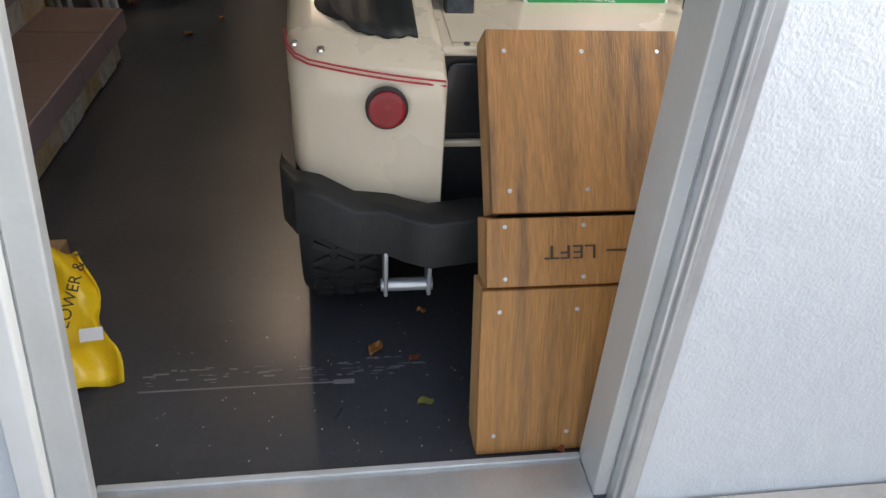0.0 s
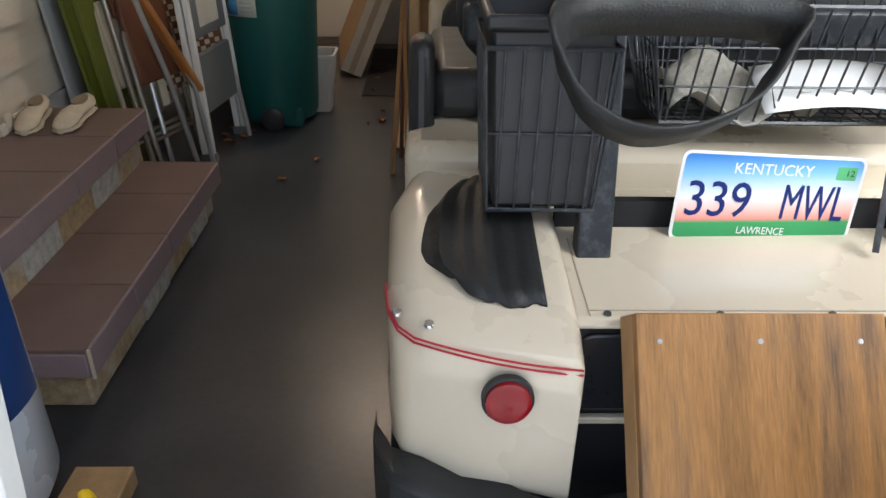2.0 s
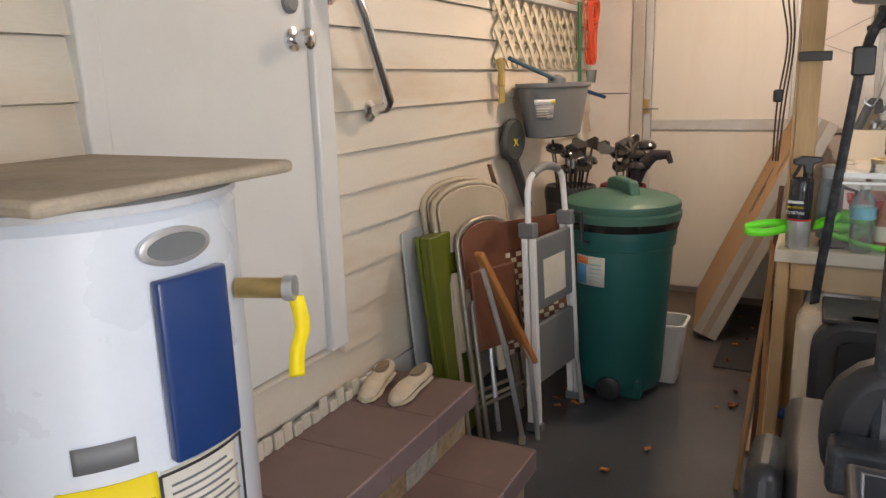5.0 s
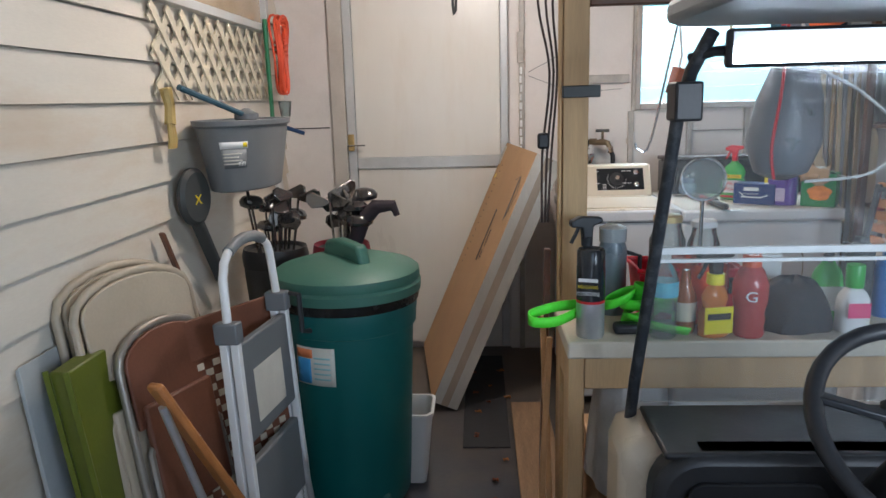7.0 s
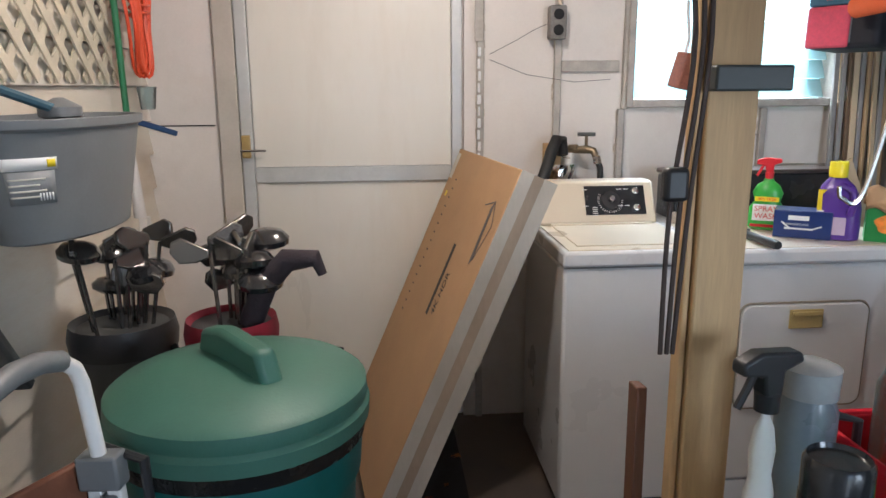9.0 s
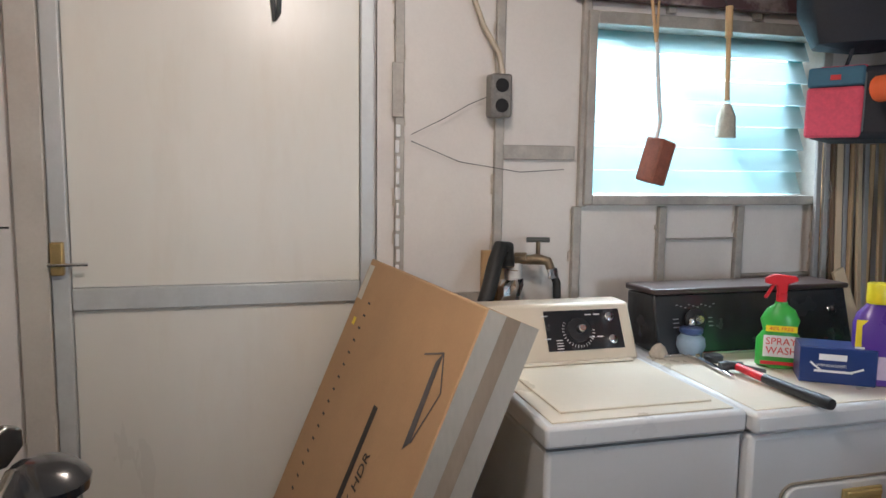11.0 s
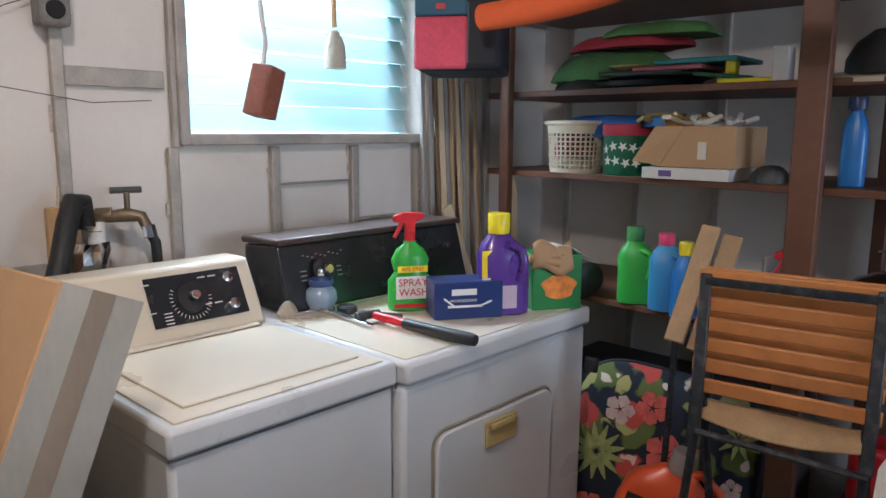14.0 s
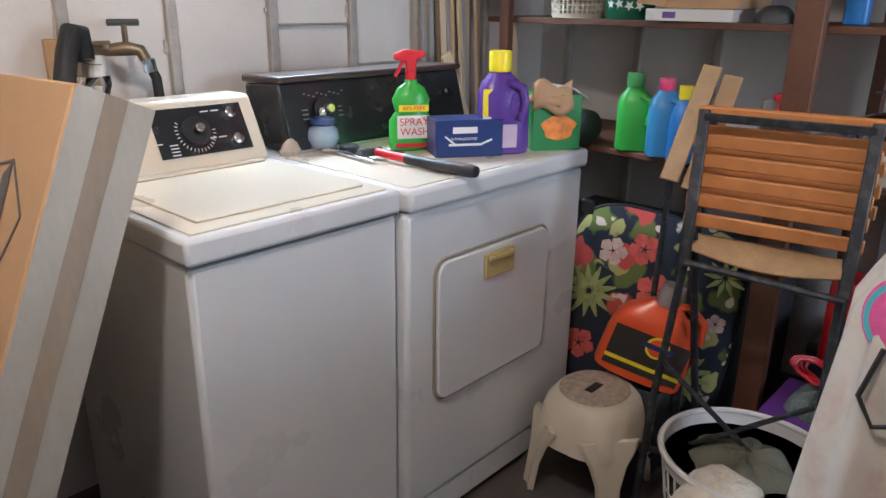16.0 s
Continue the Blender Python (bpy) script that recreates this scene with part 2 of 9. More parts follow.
M_GLASS = glass("clear_screen", (0.95, 0.97, 0.98), 0.05, 0.05)
M_JAL = glass("obscured_aqua_glass", (0.80, 0.96, 0.98), 0.3, 0.38)
M_BOTTLE = glass("clear_plastic_bottle", (0.8, 0.86, 0.86), 0.08, 0.2)
M_JAR = glass("clear_jar_glass", (0.86, 0.9, 0.88), 0.04, 0.12)
M_BAG = glass("clear_film", (0.75, 0.76, 0.78), 0.2, 0.5)


# ---- mesh helpers ----
class Mesh:
    def __init__(self):
        self.v, self.f, self.mi = [], [], []

    def quad(self, *pts):
        n = len(self.v)
        self.v += [tuple(p) for p in pts]
        self.f.append(tuple(range(n, n + len(pts))))
        return self

    def box(self, x0, x1, y0, y1, z0, z1, m=None):
        n = len(self.v)
        pts = [(x0, y0, z0), (x1, y0, z0), (x1, y1, z0), (x0, y1, z0), (x0, y0, z1), (x1, y0, z1), (x1, y1, z1), (x0, y1, z1)]
        self.v += [tuple(m @ Vector(p)) for p in pts] if m else pts
        self.f += [tuple(n + i for i in q) for q in ((0, 3, 2, 1), (4, 5, 6, 7), (0, 1, 5, 4), (1, 2, 6, 5), (2, 3, 7, 6), (3, 0, 4, 7))]
        return self

    def prism(self, poly, d):
        """poly: 3D points of one face, pushed along d."""
        n, k = len(self.v), len(poly)
        d = Vector(d)
        self.v += [tuple(p) for p in poly] + [tuple(Vector(p) + d) for p in poly]
        self.f += [tuple(range(n + k - 1, n - 1, -1)), tuple(range(n + k, n + 2 * k))]
        self.f += [(n + i, n + (i + 1) % k, n + k + (i + 1) % k, n + k + i) for i in range(k)]
        return self

    def bar(self, a, b, w, h, up=(0, 0, 1)):
        """A bar of section w x h from a to b."""
        a, b = Vector(a), Vector(b)
        d = (b - a).normalized()
        s = d.cross(Vector(up))
        s = s.normalized() if s.length > 1e-4 else Vector((1, 0, 0))
        u = s.cross(d).normalized()
        p = [a + s * w / 2 * i + u * h / 2 * j for i, j in ((-1, -1), (1, -1), (1, 1), (-1, 1))]
        return self.prism(p, b - a)

    def tube(self, pts, r, n=8, closed=False):
        pts = [Vector(p) for p in pts]
        k, base = len(pts), len(self.v)
        rs = r if isinstance(r, (list, tuple)) else [r] * k
        prev = None
        for i, p in enumerate(pts):
            if closed:
                d = pts[(i + 1) % k] - pts[i - 1]
            else:
                d = pts[min(i + 1, k - 1)] - pts[max(i - 1, 0)]
            d.normalize()
            if prev is None:
                prev = d.orthogonal().normalized()
            s = prev - d * prev.dot(d)
            s = s.normalized() if s.length > 1e-5 else d.orthogonal().normalized()
            prev, u = s, d.cross(s)
            for j in range(n):
                a = 2 * math.pi * j / n
                self.v.append(tuple(p + (s * math.cos(a) + u * math.sin(a)) * rs[i]))
        for i in range(k if closed else k - 1):
            for j in range(n):
                i2 = (i + 1) % k
                self.f.append((base + i * n + j, base + i * n + (j + 1) % n, base + i2 * n + (j + 1) % n, base + i2 * n + j))
        if not closed:
            self.f += [tuple(base + j for j in reversed(range(n))), tuple(base + (k - 1) * n + j for j in range(n))]
        return self

    def lathe(self, prof, c=(0, 0, 0), n=24, sx=1.0, sy=1.0, m=None):
        """prof: (radius, height) from bottom to top."""
        base, k = len(self.v), len(prof)
        for r, z in prof:
            for j in range(n):
                a = 2 * math.pi * j / n
                p = Vector((c[0] + r * sx * math.cos(a), c[1] + r * sy * math.sin(a), c[2] + z))
                self.v.append(tuple(m @ p if m else p))
        for i in range(k - 1):
            for j in range(n):
                self.f.append((base + i * n + j, base + i * n + (j + 1) % n, base + (i + 1) * n + (j + 1) % n, base + (i + 1) * n + j))
        self.f += [tuple(base + j for j in reversed(range(n))), tuple(base + (k - 1) * n + j for j in range(n))]
        return self

    def loft(self, rings, cap=True):
        """rings: lists of equal length, each a closed ring of points."""
        base, n = len(self.v), len(rings[0])
        for r in rings:
            self.v += [tuple(p) for p in r]
        for i in range(len(rings) - 1):
            for j in range(n):
                self.f.append((base + i * n + j, base + i * n + (j + 1) % n, base + (i + 1) * n + (j + 1) % n, base + (i + 1) * n + j))
        if cap:
            self.f += [tuple(base + j for j in reversed(range(n))), tuple(base + (len(rings) - 1) * n + j for j in range(n))]
        return self

    def grid(self, fn, nu, nv):
        base = len(self.v)
        for i in range(nu + 1):
            for j in range(nv + 1):
                self.v.append(tuple(fn(i / nu, j / nv)))
        for i in range(nu):
            for j in range(nv):
                a = base + i * (nv + 1) + j
                self.f.append((a, a + 1, a + nv + 2, a + nv + 1))
        return self


def finish(name, b, material, bevel=0.0, smooth=True, solid=0.0, origin=None, fixn=True):
    me = bpy.data.meshes.new(name)
    vs = b.v if origin is None else [tuple(Vector(v) - Vector(origin)) for v in b.v]
    me.from_pydata(vs, [], b.f)
    me.materials.append(material)
    if fixn:
        bm = bmesh.new()
        bm.from_mesh(me)
        bmesh.ops.recalc_face_normals(bm, faces=bm.faces)
        bm.to_mesh(me)
        bm.free()
    if smooth:
        me.shade_smooth()
        me.set_sharp_from_angle(angle=radians(38))
    ob = new(name, me)
    if solid:
        s = ob.modifiers.new("thick", "SOLIDIFY")
        s.thickness, s.offset = solid, 0
    if bevel:
        m = ob.modifiers.new("bevel", "BEVEL")
        m.width, m.segments, m.limit_method, m.angle_limit = bevel, 2, "ANGLE", radians(40)
    return ob


def thing(name, label, category, loc, group="", kind=""):
    o = new(name)
    o.location = loc
    return tagged(o, label, category, group, kind)


def root_of(o):
    p = Vector((0, 0, 0))
    while o is not None:
        p = p + Vector(o.location)
        o = o.parent
    return p


def part(name, b, material, parent, label="", bevel=0.0, solid=0.0, smooth=True, kind=""):
    """World-space mesh b becomes a part of parent."""
    o = finish(name, b, material, bevel, smooth, solid, origin=root_of(parent))
    o.parent = parent
    return tagged(o, label, kind=kind)


def solo(name, b, material, label, category, loc, bevel=0.0, solid=0.0, group="", kind="", smooth=True):
    o = finish(name, b, material, bevel, smooth, solid, origin=loc)
    o.location = loc
    return tagged(o, label, category, group, kind)


def setting(name, b, material, bevel=0.0, solid=0.0, smooth=True):
    return tagged(finish(name, b, material, bevel, smooth, solid), kind="structure")


def words(name, text, size, material, parent, m, width=0.0, depth=0.0006):
    """Lettering, laid at the world pose m."""
    cu = bpy.data.curves.new(name, "FONT")
    cu.body, cu.size, cu.extrude = text, size, depth
    cu.align_x, cu.align_y = "CENTER", "CENTER"
    cu.resolution_u = 3
    tmp = bpy.data.objects.new("tmp", cu)
    scene.collection.objects.link(tmp)
    dg = bpy.context.evaluated_depsgraph_get()
    me = bpy.data.meshes.new_from_object(tmp.evaluated_get(dg))
    bpy.data.objects.remove(tmp)
    xs = [v.co.x for v in me.vertices]
    k = width / (max(xs) - min(xs)) if width and xs else 1.0
    p = root_of(parent)
    for v in me.vertices:
        v.co = m @ Vector((v.co.x * k, v.co.y, v.co.z)) - p
    me.materials.clear()
    me.materials.append(material)
    ob = new(name, me)
    ob.parent = parent
    return ob


def facing(center, normal, up=(0, 0, 1)):
    """A pose whose z looks along normal and whose y is up."""
    z = Vector(normal).normalized()
    x = Vector(up).cross(z).normalized()
    y = z.cross(x)
    m = Matrix((x, y, z)).transposed().to_4x4()
    m.translation = Vector(center)
    return m


# ---- structure ----
WX0, WX1, WY0, WY1, CZ = -1.66, 1.95, 2.03, 6.745, 2.3
setting("floor", Mesh().box(-0.7, 0.15, 1.966, 1.9999, -0.1, 0.0).box(-1.8, 2.05, 2.0, 6.85, -0.1, 0.0), M_FLOOR)
setting("ground", Mesh().grid(lambda u, v: (-300 + 600 * u, -400 + 401.965 * v, -0.03), 8, 8), M_CONC)
setting("ground", Mesh().box(-60, 60, 6.95, 300, -0.12, -0.06), M_CONC)
setting("ceiling", Mesh().box(-1.9, 2.1, 1.9, 6.95, CZ, CZ + 0.08), M_CEIL)
setting("wall_west", Mesh().box(-1.80, WX0 - 0.02, 1.93, 6.85, 0, CZ), M_WHITEP)
setting("wall_east", Mesh().box(WX1, WX1 + 0.1, 1.93, 6.85, 0, CZ), M_PANEL)
fw = Mesh().prism([(-1.8, 1.97, -0.05), (-0.7105, 1.97, -0.05), (-0.487, 1.97, 1.98), (-0.487, 1.97, CZ), (-1.8, 1.97, CZ)], (0, 0.055, 0)).box(0.15, 2.05, 1.97, WY0, -0.05, 1.05).box(0.15, 0.5, 1.97, WY0, 1.05, CZ)
fw.box(1.4, 2.05, 1.97, WY0, 1.05, CZ).box(0.5, 1.4, 1.97, WY0, 1.95, CZ).box(-0.487, 0.15, 1.97, WY0, 1.98, CZ)
setting("wall_south", fw, M_STUCCO)
ew = Mesh().box(-1.8, -1.38, WY1, WY1 + 0.1, 0, CZ).box(-0.40, 0.27, WY1, WY1 + 0.1, 0, CZ)
ew.box(0.27, 1.2, WY1, WY1 + 0.1, 0, 1.355).box(0.27, 1.2, WY1, WY1 + 0.1, 1.97, CZ).box(1.2, 2.05, WY1, WY1 + 0.1, 0, CZ)
ew.box(-1.38, -0.40, WY1 + 0.03, WY1 + 0.1, 0, CZ)
setting("wall_north", ew, M_PANEL)
# door surround at the front
def slope(x, z):
    return x + 0.11 * z
def left_strip(x0, x1, y0, y1, z1=1.98):
    return Mesh().prism([(x0, y0, 0), (x1, y0, 0), (slope(x1, z1), y0, z1), (slope(x0, z1), y0, z1)], (0, y1 - y0, 0))
setting("trim", Mesh().prism([(-0.705, 1.965, 0), (-0.655, 1.965, 0), (-0.472, 1.965, 1.98), (-0.487, 1.965, 1.98)], (0, 0.025, 0)), M_ALUP, 0.003)
setting("trim", Mesh().box(0.125, 0.15, 1.965, 2.05, 0, 1.98).box(-0.487, 0.15, 1.965, 2.05, 1.955, 1.98), M_ALUP, 0.003)
setting("trim", left_strip(-0.745, -0.706, 1.945, 1.968), M_DOORW, 0.004)
setting("trim", Mesh().box(0.151, 0.19, 1.945, 1.968, -0.03, 2.03), M_ALU, 0.004)
setting("trim", Mesh().box(0.158, 0.168, 1.935, 1.944, 0, 2.03), M_ALU, 0.003)
setting("trim", Mesh().box(-0.675, 0.124, 1.955, 2.05, 0.001, 0.008), M_ALU, 0.002)
setting("trim", Mesh().box(-0.675, 0.124, 2.035, 2.048, 0.008, 0.014), M_ALUP, 0.002)

# ---- west wall: boards, house door ----
wall_w = bpy.data.objects["wall_west"]


def siding(y0, y1, z0, z1):
    z = z0
    first = None
    while z < z1 - 0.01:
        t = min(z + 0.133, z1)
        b = Mesh().prism([(WX0 - 0.019, y0, z), (WX0 + 0.012, y0, z), (WX0 - 0.006, y0, t - 0.004), (WX0 - 0.019, y0, t - 0.004)], (0, y1 - y0, 0))
        o = finish("board", b, M_WHITEP, 0, True)
        o.parent = wall_w
        z += 0.133


siding(3.83, WY1, 0.39, CZ)
siding(2.03, 2.96, 0.455, CZ)
siding(2.96, 3.83, 0.42, 0.57)
setting("trim", Mesh().box(WX0 - 0.019, WX0 + 0.018, 2.05, WY1, 0.0, 0.385), mat("grey_foundation", (0.5, 0.52, 0.52), 0.8, var=0.15, scale=6, bump=0.6, stain=(0.36, 0.34, 0.32), stain_amt=0.5))
dr = thing("door_1", "plain white painted house door with a steel knob and deadbolt, closed", "door", (WX0, 3.35, 0.575))
part("leaf", Mesh().box(WX0 - 0.019, WX0 + 0.012, 3.02, 3.735, 0.575, 2.2), M_DOORW, dr, bevel=0.003)
part("frame", Mesh().box(WX0 - 0.019, WX0 + 0.03, 3.745, 3.83, 0.56, 2.25).box(WX0 - 0.019, WX0 + 0.03, 2.96, 3.015, 0.56, 2.25), M_DOORW, dr, bevel=0.006)
part("knob", Mesh().lathe([(0.034, 0), (0.034, 0.008), (0.014, 0.012), (0.014, 0.035), (0.028, 0.042), (0.03, 0.065), (0.02, 0.072)], n=20, m=facing((WX0 + 0.012, 3.665, 1.535), (1, 0, 0))), M_CHROME, dr)
part("deadbolt", Mesh().lathe([(0.03, 0), (0.03, 0.012), (0.022, 0.02)], n=20, m=facing((WX0 + 0.012, 3.66, 1.635), (1, 0, 0))), M_GREY, dr)
tagged(dr, kind="structure")
gb = [(-1.63, 3.86, 1.68), (-1.585, 3.865, 1.69), (-1.57, 3.885, 1.675), (-1.57, 3.93, 1.60), (-1.57, 4.03, 1.40), (-1.57, 4.055, 1.345), (-1.585, 4.06, 1.325), (-1.63, 4.055, 1.315)]
rail = thing("grab_rail", "brushed steel grab rail screwed slanting to the white boards", "grab rail", (-1.63, 3.95, 1.3))
part("tube", Mesh().tube(gb, 0.0185, 14), M_CHROME, rail)
for p in (gb[0], gb[-1]):
    part("flange", Mesh().lathe([(0.036, 0), (0.036, 0.006), (0.02, 0.012)], n=18, m=facing((WX0 + 0.008, p[1], p[2]), (1, 0, 0))), M_CHROME, rail)
# house window
hw = thing("window_2", "aluminium framed sliding house window over the white boards, closed", "window", (WX0, 5.4, 1.79), kind="structure")
part("window_frame", Mesh().box(WX0 - 0.01, WX0 + 0.05, 4.42, 6.42, 1.785, 1.82).box(WX0 - 0.01, WX0 + 0.04, 5.40, 5.44, 1.82, 2.22).box(WX0 - 0.01, WX0 + 0.05, 6.38, 6.42, 1.82, 2.22).box(WX0 - 0.01, WX0 + 0.05, 4.42, 4.46, 1.82, 2.22).box(WX0 - 0.01, WX0 + 0.05, 4.42, 6.42, 2.22, 2.26), M_ALUP, hw, bevel=0.003)
part("pane", Mesh().box(WX0 + 0.014, WX0 + 0.019, 4.46, 5.4, 1.82, 2.22), mat("amber_curtained_glass", (0.4, 0.29, 0.17), 0.15, var=0.2, scale=5, coat=0.6), hw)
part("pane", Mesh().box(WX0 + 0.014, WX0 + 0.019, 5.44, 6.38, 1.82, 2.22), MATS["amber_curtained_glass"], hw)
# lattice strip
lat = thing("lattice_panel", "cream plastic lattice strip fixed below the house window", "lattice", (WX0, 5.7, 1.45))
b1, b2 = Mesh(), Mesh()
for i in range(-3, 12):
    y = 5.10 + i * 0.125
    for sgn, bb, xo in ((1, b1, 0.020), (-1, b2, 0.028)):
        ya, yb = (y, y + 0.30) if sgn > 0 else (y + 0.30, y)
        za, zb = 1.47, 1.77
        lo, hi = 5.10, 6.45
        # clip
        t0, t1 = 0.0, 1.0
        for t_ in (0,):
            if ya < lo: t0 = (lo - ya) / (yb - ya)
            if ya > hi: t0 = (hi - ya) / (yb - ya)
            if yb > hi: t1 = (hi - ya) / (yb - ya)
            if yb < lo: t1 = (lo - ya) / (yb - ya)
        if t1 - t0 > 0.05:
            bb.bar((WX0 + xo, ya + (yb - ya) * t0, za + (zb - za) * t0), (WX0 + xo, ya + (yb - ya) * t1, za + (zb - za) * t1), 0.006, 0.030, up=(0, 1, 0.001))
part("slats", b1, M_CANVAS, lat)
part("slats", b2, M_CANVAS, lat)

# ---- north wall: studs, metal door, window ----
wall_n = bpy.data.objects["wall_north"]


def stud(x0, x1, z0, z1, d=0.022):
    o = finish("stud", Mesh().box(x0, x1, WY1 - d, WY1, z0, z1), M_STUD, 0.003)
    o.parent = wall_n


for xa, za, zb in ((-0.335, 0, CZ), (-0.018, 0, CZ), (0.255, 0, 1.35), (0.57, 0, 1.35), (0.875, 0, 1.35), (1.2, 0, CZ), (1.55, 0, CZ), (0.57, 1.98, CZ), (0.9, 1.98, CZ)):
    stud(xa - 0.014, xa + 0.014, za, zb)
stud(0.256, 0.284, 1.35, CZ)
for x0, x1, z, h in ((-0.32, -0.035, 1.05, 0.03), (-0.003, 0.24, 1.50, 0.045), (0.585, 0.86, 1.235, 0.006), (0.89, 1.18, 1.10, 0.012), (-0.32, -0.03, 2.1, 0.005)):
    stud(x0, x1, z, z + h, 0.018)
setting("trim", Mesh().box(0.22, 1.9, WY1 - 0.06, WY1 - 0.023, 2.0, 2.085), mat("flaking_purple_brown_beam", (0.085, 0.042, 0.045), 0.6, var=0.35, scale=8, bump=0.6, stain=(0.5, 0.42, 0.38), stain_amt=0.8, stain_scale=7), 0.004)
setting("trim", Mesh().box(-0.36, -0.325, WY1 - 0.03, WY1 - 0.023, 1.62, 1.78), M_STUD, 0.002)
ftr = Mesh()
for i in range(14):
    z = 0.95 + i * 0.047
    ftr.box(-0.35 + 0.002 * (i % 3), -0.337 + 0.003 * (i % 2), WY1 - 0.03, WY1 - 0.023, z, z + 0.038)
setting("trim", ftr, M_WHITE, 0.003)
setting("trim", Mesh().box(WX0, -1.40, WY1 - 0.004, WY1 + 0.002, 1.296, 1.301), M_VOID)
md = thing("door_2", "white sheet metal door with aluminium rails, closed", "door", (-0.85, WY1, 0), kind="structure")
part("panel", Mesh().box(-1.25, -0.455, WY1 - 0.004, WY1 + 0.006, 1.13, 2.2), M_SHEET, md, bevel=0.001)
part("panel", Mesh().box(-1.25, -0.455, WY1 - 0.004, WY1 + 0.006, 0.05, 1.065), M_SHEET, md, bevel=0.001)
part("rail", Mesh().box(-1.25, -0.455, WY1 - 0.02, WY1 + 0.006, 1.066, 1.129), M_ALUP, md, bevel=0.004)
for x0, x1 in ((-1.30, -1.252), (-0.453, -0.41)):
    part("stile", Mesh().box(x0, x1, WY1 - 0.02, WY1 + 0.006, 0.02, 2.25), M_ALUP, md, bevel=0.005)
part("jamb", Mesh().box(-1.38, -1.302, WY1 - 0.03, WY1 + 0.03, 0, CZ), mat("grey_jamb", (0.5, 0.47, 0.42), 0.5, var=0.1, stain=(0.3, 0.26, 0.22), stain_amt=0.4), md, bevel=0.004)
lt = part("latch", Mesh().box(-1.295, -1.262, WY1 - 0.045, WY1 - 0.02, 1.17, 1.26), M_BRASS, md, bevel=0.004)
part("bolt", Mesh().tube([(-1.30, WY1 - 0.05, 1.20), (-1.20, WY1 - 0.05, 1.20)], 0.005), M_CHROME, md)
part("hook", Mesh().tube([(-0.70, WY1 - 0.02, 2.05), (-0.70, WY1 - 0.02, 1.93), (-0.695, WY1 - 0.02, 1.88), (-0.685, WY1 - 0.025, 1.90), (-0.68, WY1 - 0.03, 1.99)], 0.007), M_DGREY, md)

wi = thing("window_1", "jalousie window with obscured aqua glass louvres in a grey metal frame, closed", "window", (0.73, WY1, 1.355), kind="structure")
part("window_frame", Mesh().box(0.27, 0.30, WY1 - 0.035, WY1 + 0.08, 1.355, 1.97).box(1.165, 1.2, WY1 - 0.035, WY1 + 0.08, 1.355, 1.97).box(0.30, 1.165, WY1 - 0.035, WY1 + 0.08, 1.355, 1.388).box(0.30, 1.165, WY1 - 0.035, WY1 + 0.08, 1.93, 1.97), M_STUD, wi, bevel=0.004)
for i in range(7):
    z = 1.39 + i * 0.078
    pn = part("louvre", Mesh().bar((0.305, WY1 + 0.05, z + 0.04), (1.16, WY1 + 0.05, z + 0.04), 0.006, 0.084, up=(0, 0.45, 1)), M_JAL, wi)
    pn.visible_shadow = False
# Backdrop added outside the window; outdoor brightness is put into its emission, stronger upward.
glow = bpy.data.materials.new("outdoor_glow")
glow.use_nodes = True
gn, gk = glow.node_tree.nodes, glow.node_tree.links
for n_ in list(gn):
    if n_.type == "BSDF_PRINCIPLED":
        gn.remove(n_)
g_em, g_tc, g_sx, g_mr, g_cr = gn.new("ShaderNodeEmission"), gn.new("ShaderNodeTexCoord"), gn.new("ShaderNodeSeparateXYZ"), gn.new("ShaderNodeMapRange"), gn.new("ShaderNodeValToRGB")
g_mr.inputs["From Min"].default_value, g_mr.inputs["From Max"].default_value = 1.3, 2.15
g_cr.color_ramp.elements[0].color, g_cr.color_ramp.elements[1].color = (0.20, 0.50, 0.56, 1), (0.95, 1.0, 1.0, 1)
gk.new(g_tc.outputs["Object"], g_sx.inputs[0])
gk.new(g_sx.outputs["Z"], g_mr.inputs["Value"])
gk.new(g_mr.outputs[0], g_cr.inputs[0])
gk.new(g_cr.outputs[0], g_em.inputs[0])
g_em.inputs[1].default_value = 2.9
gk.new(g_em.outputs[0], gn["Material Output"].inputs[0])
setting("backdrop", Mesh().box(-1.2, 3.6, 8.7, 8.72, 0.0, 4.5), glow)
# Unseen slab added above the window to keep direct sun off the louvres.
setting("eaves", Mesh().box(-1.8, 6.0, 6.90, 7.7, 2.42, 2.47), M_STUCCO)
part("side_seal", Mesh().box(1.10, 1.16, WY1 + 0.066, WY1 + 0.07, 1.39, 1.93).box(0.305, 1.10, WY1 + 0.066, WY1 + 0.07, 1.90, 1.93), mat("teal_film", (0.05, 0.3, 0.3), 0.5), wi)
part("crank", Mesh().tube([(1.19, WY1 - 0.04, 1.44), (1.20, WY1 - 0.06, 1.44), (1.21, WY1 - 0.06, 1.38), (1.225, WY1 - 0.06, 1.38)], 0.006), M_CHROME, wi)

# east wall framing
wall_e = bpy.data.objects["wall_east"]
for y in (5.0, 5.32, 5.64, 5.96, 6.28, 6.6):
    o = finish("stud", Mesh().box(WX1 - 0.02, WX1, y - 0.014, y + 0.014, 0, CZ), M_STUD, 0.003)
    o.parent = wall_e

# ---- steps ----
st = thing("steps", "two mauve tiled steps on rough pale blocks before the house door", "steps", (-1.35, 3.5, 0), kind="structure")


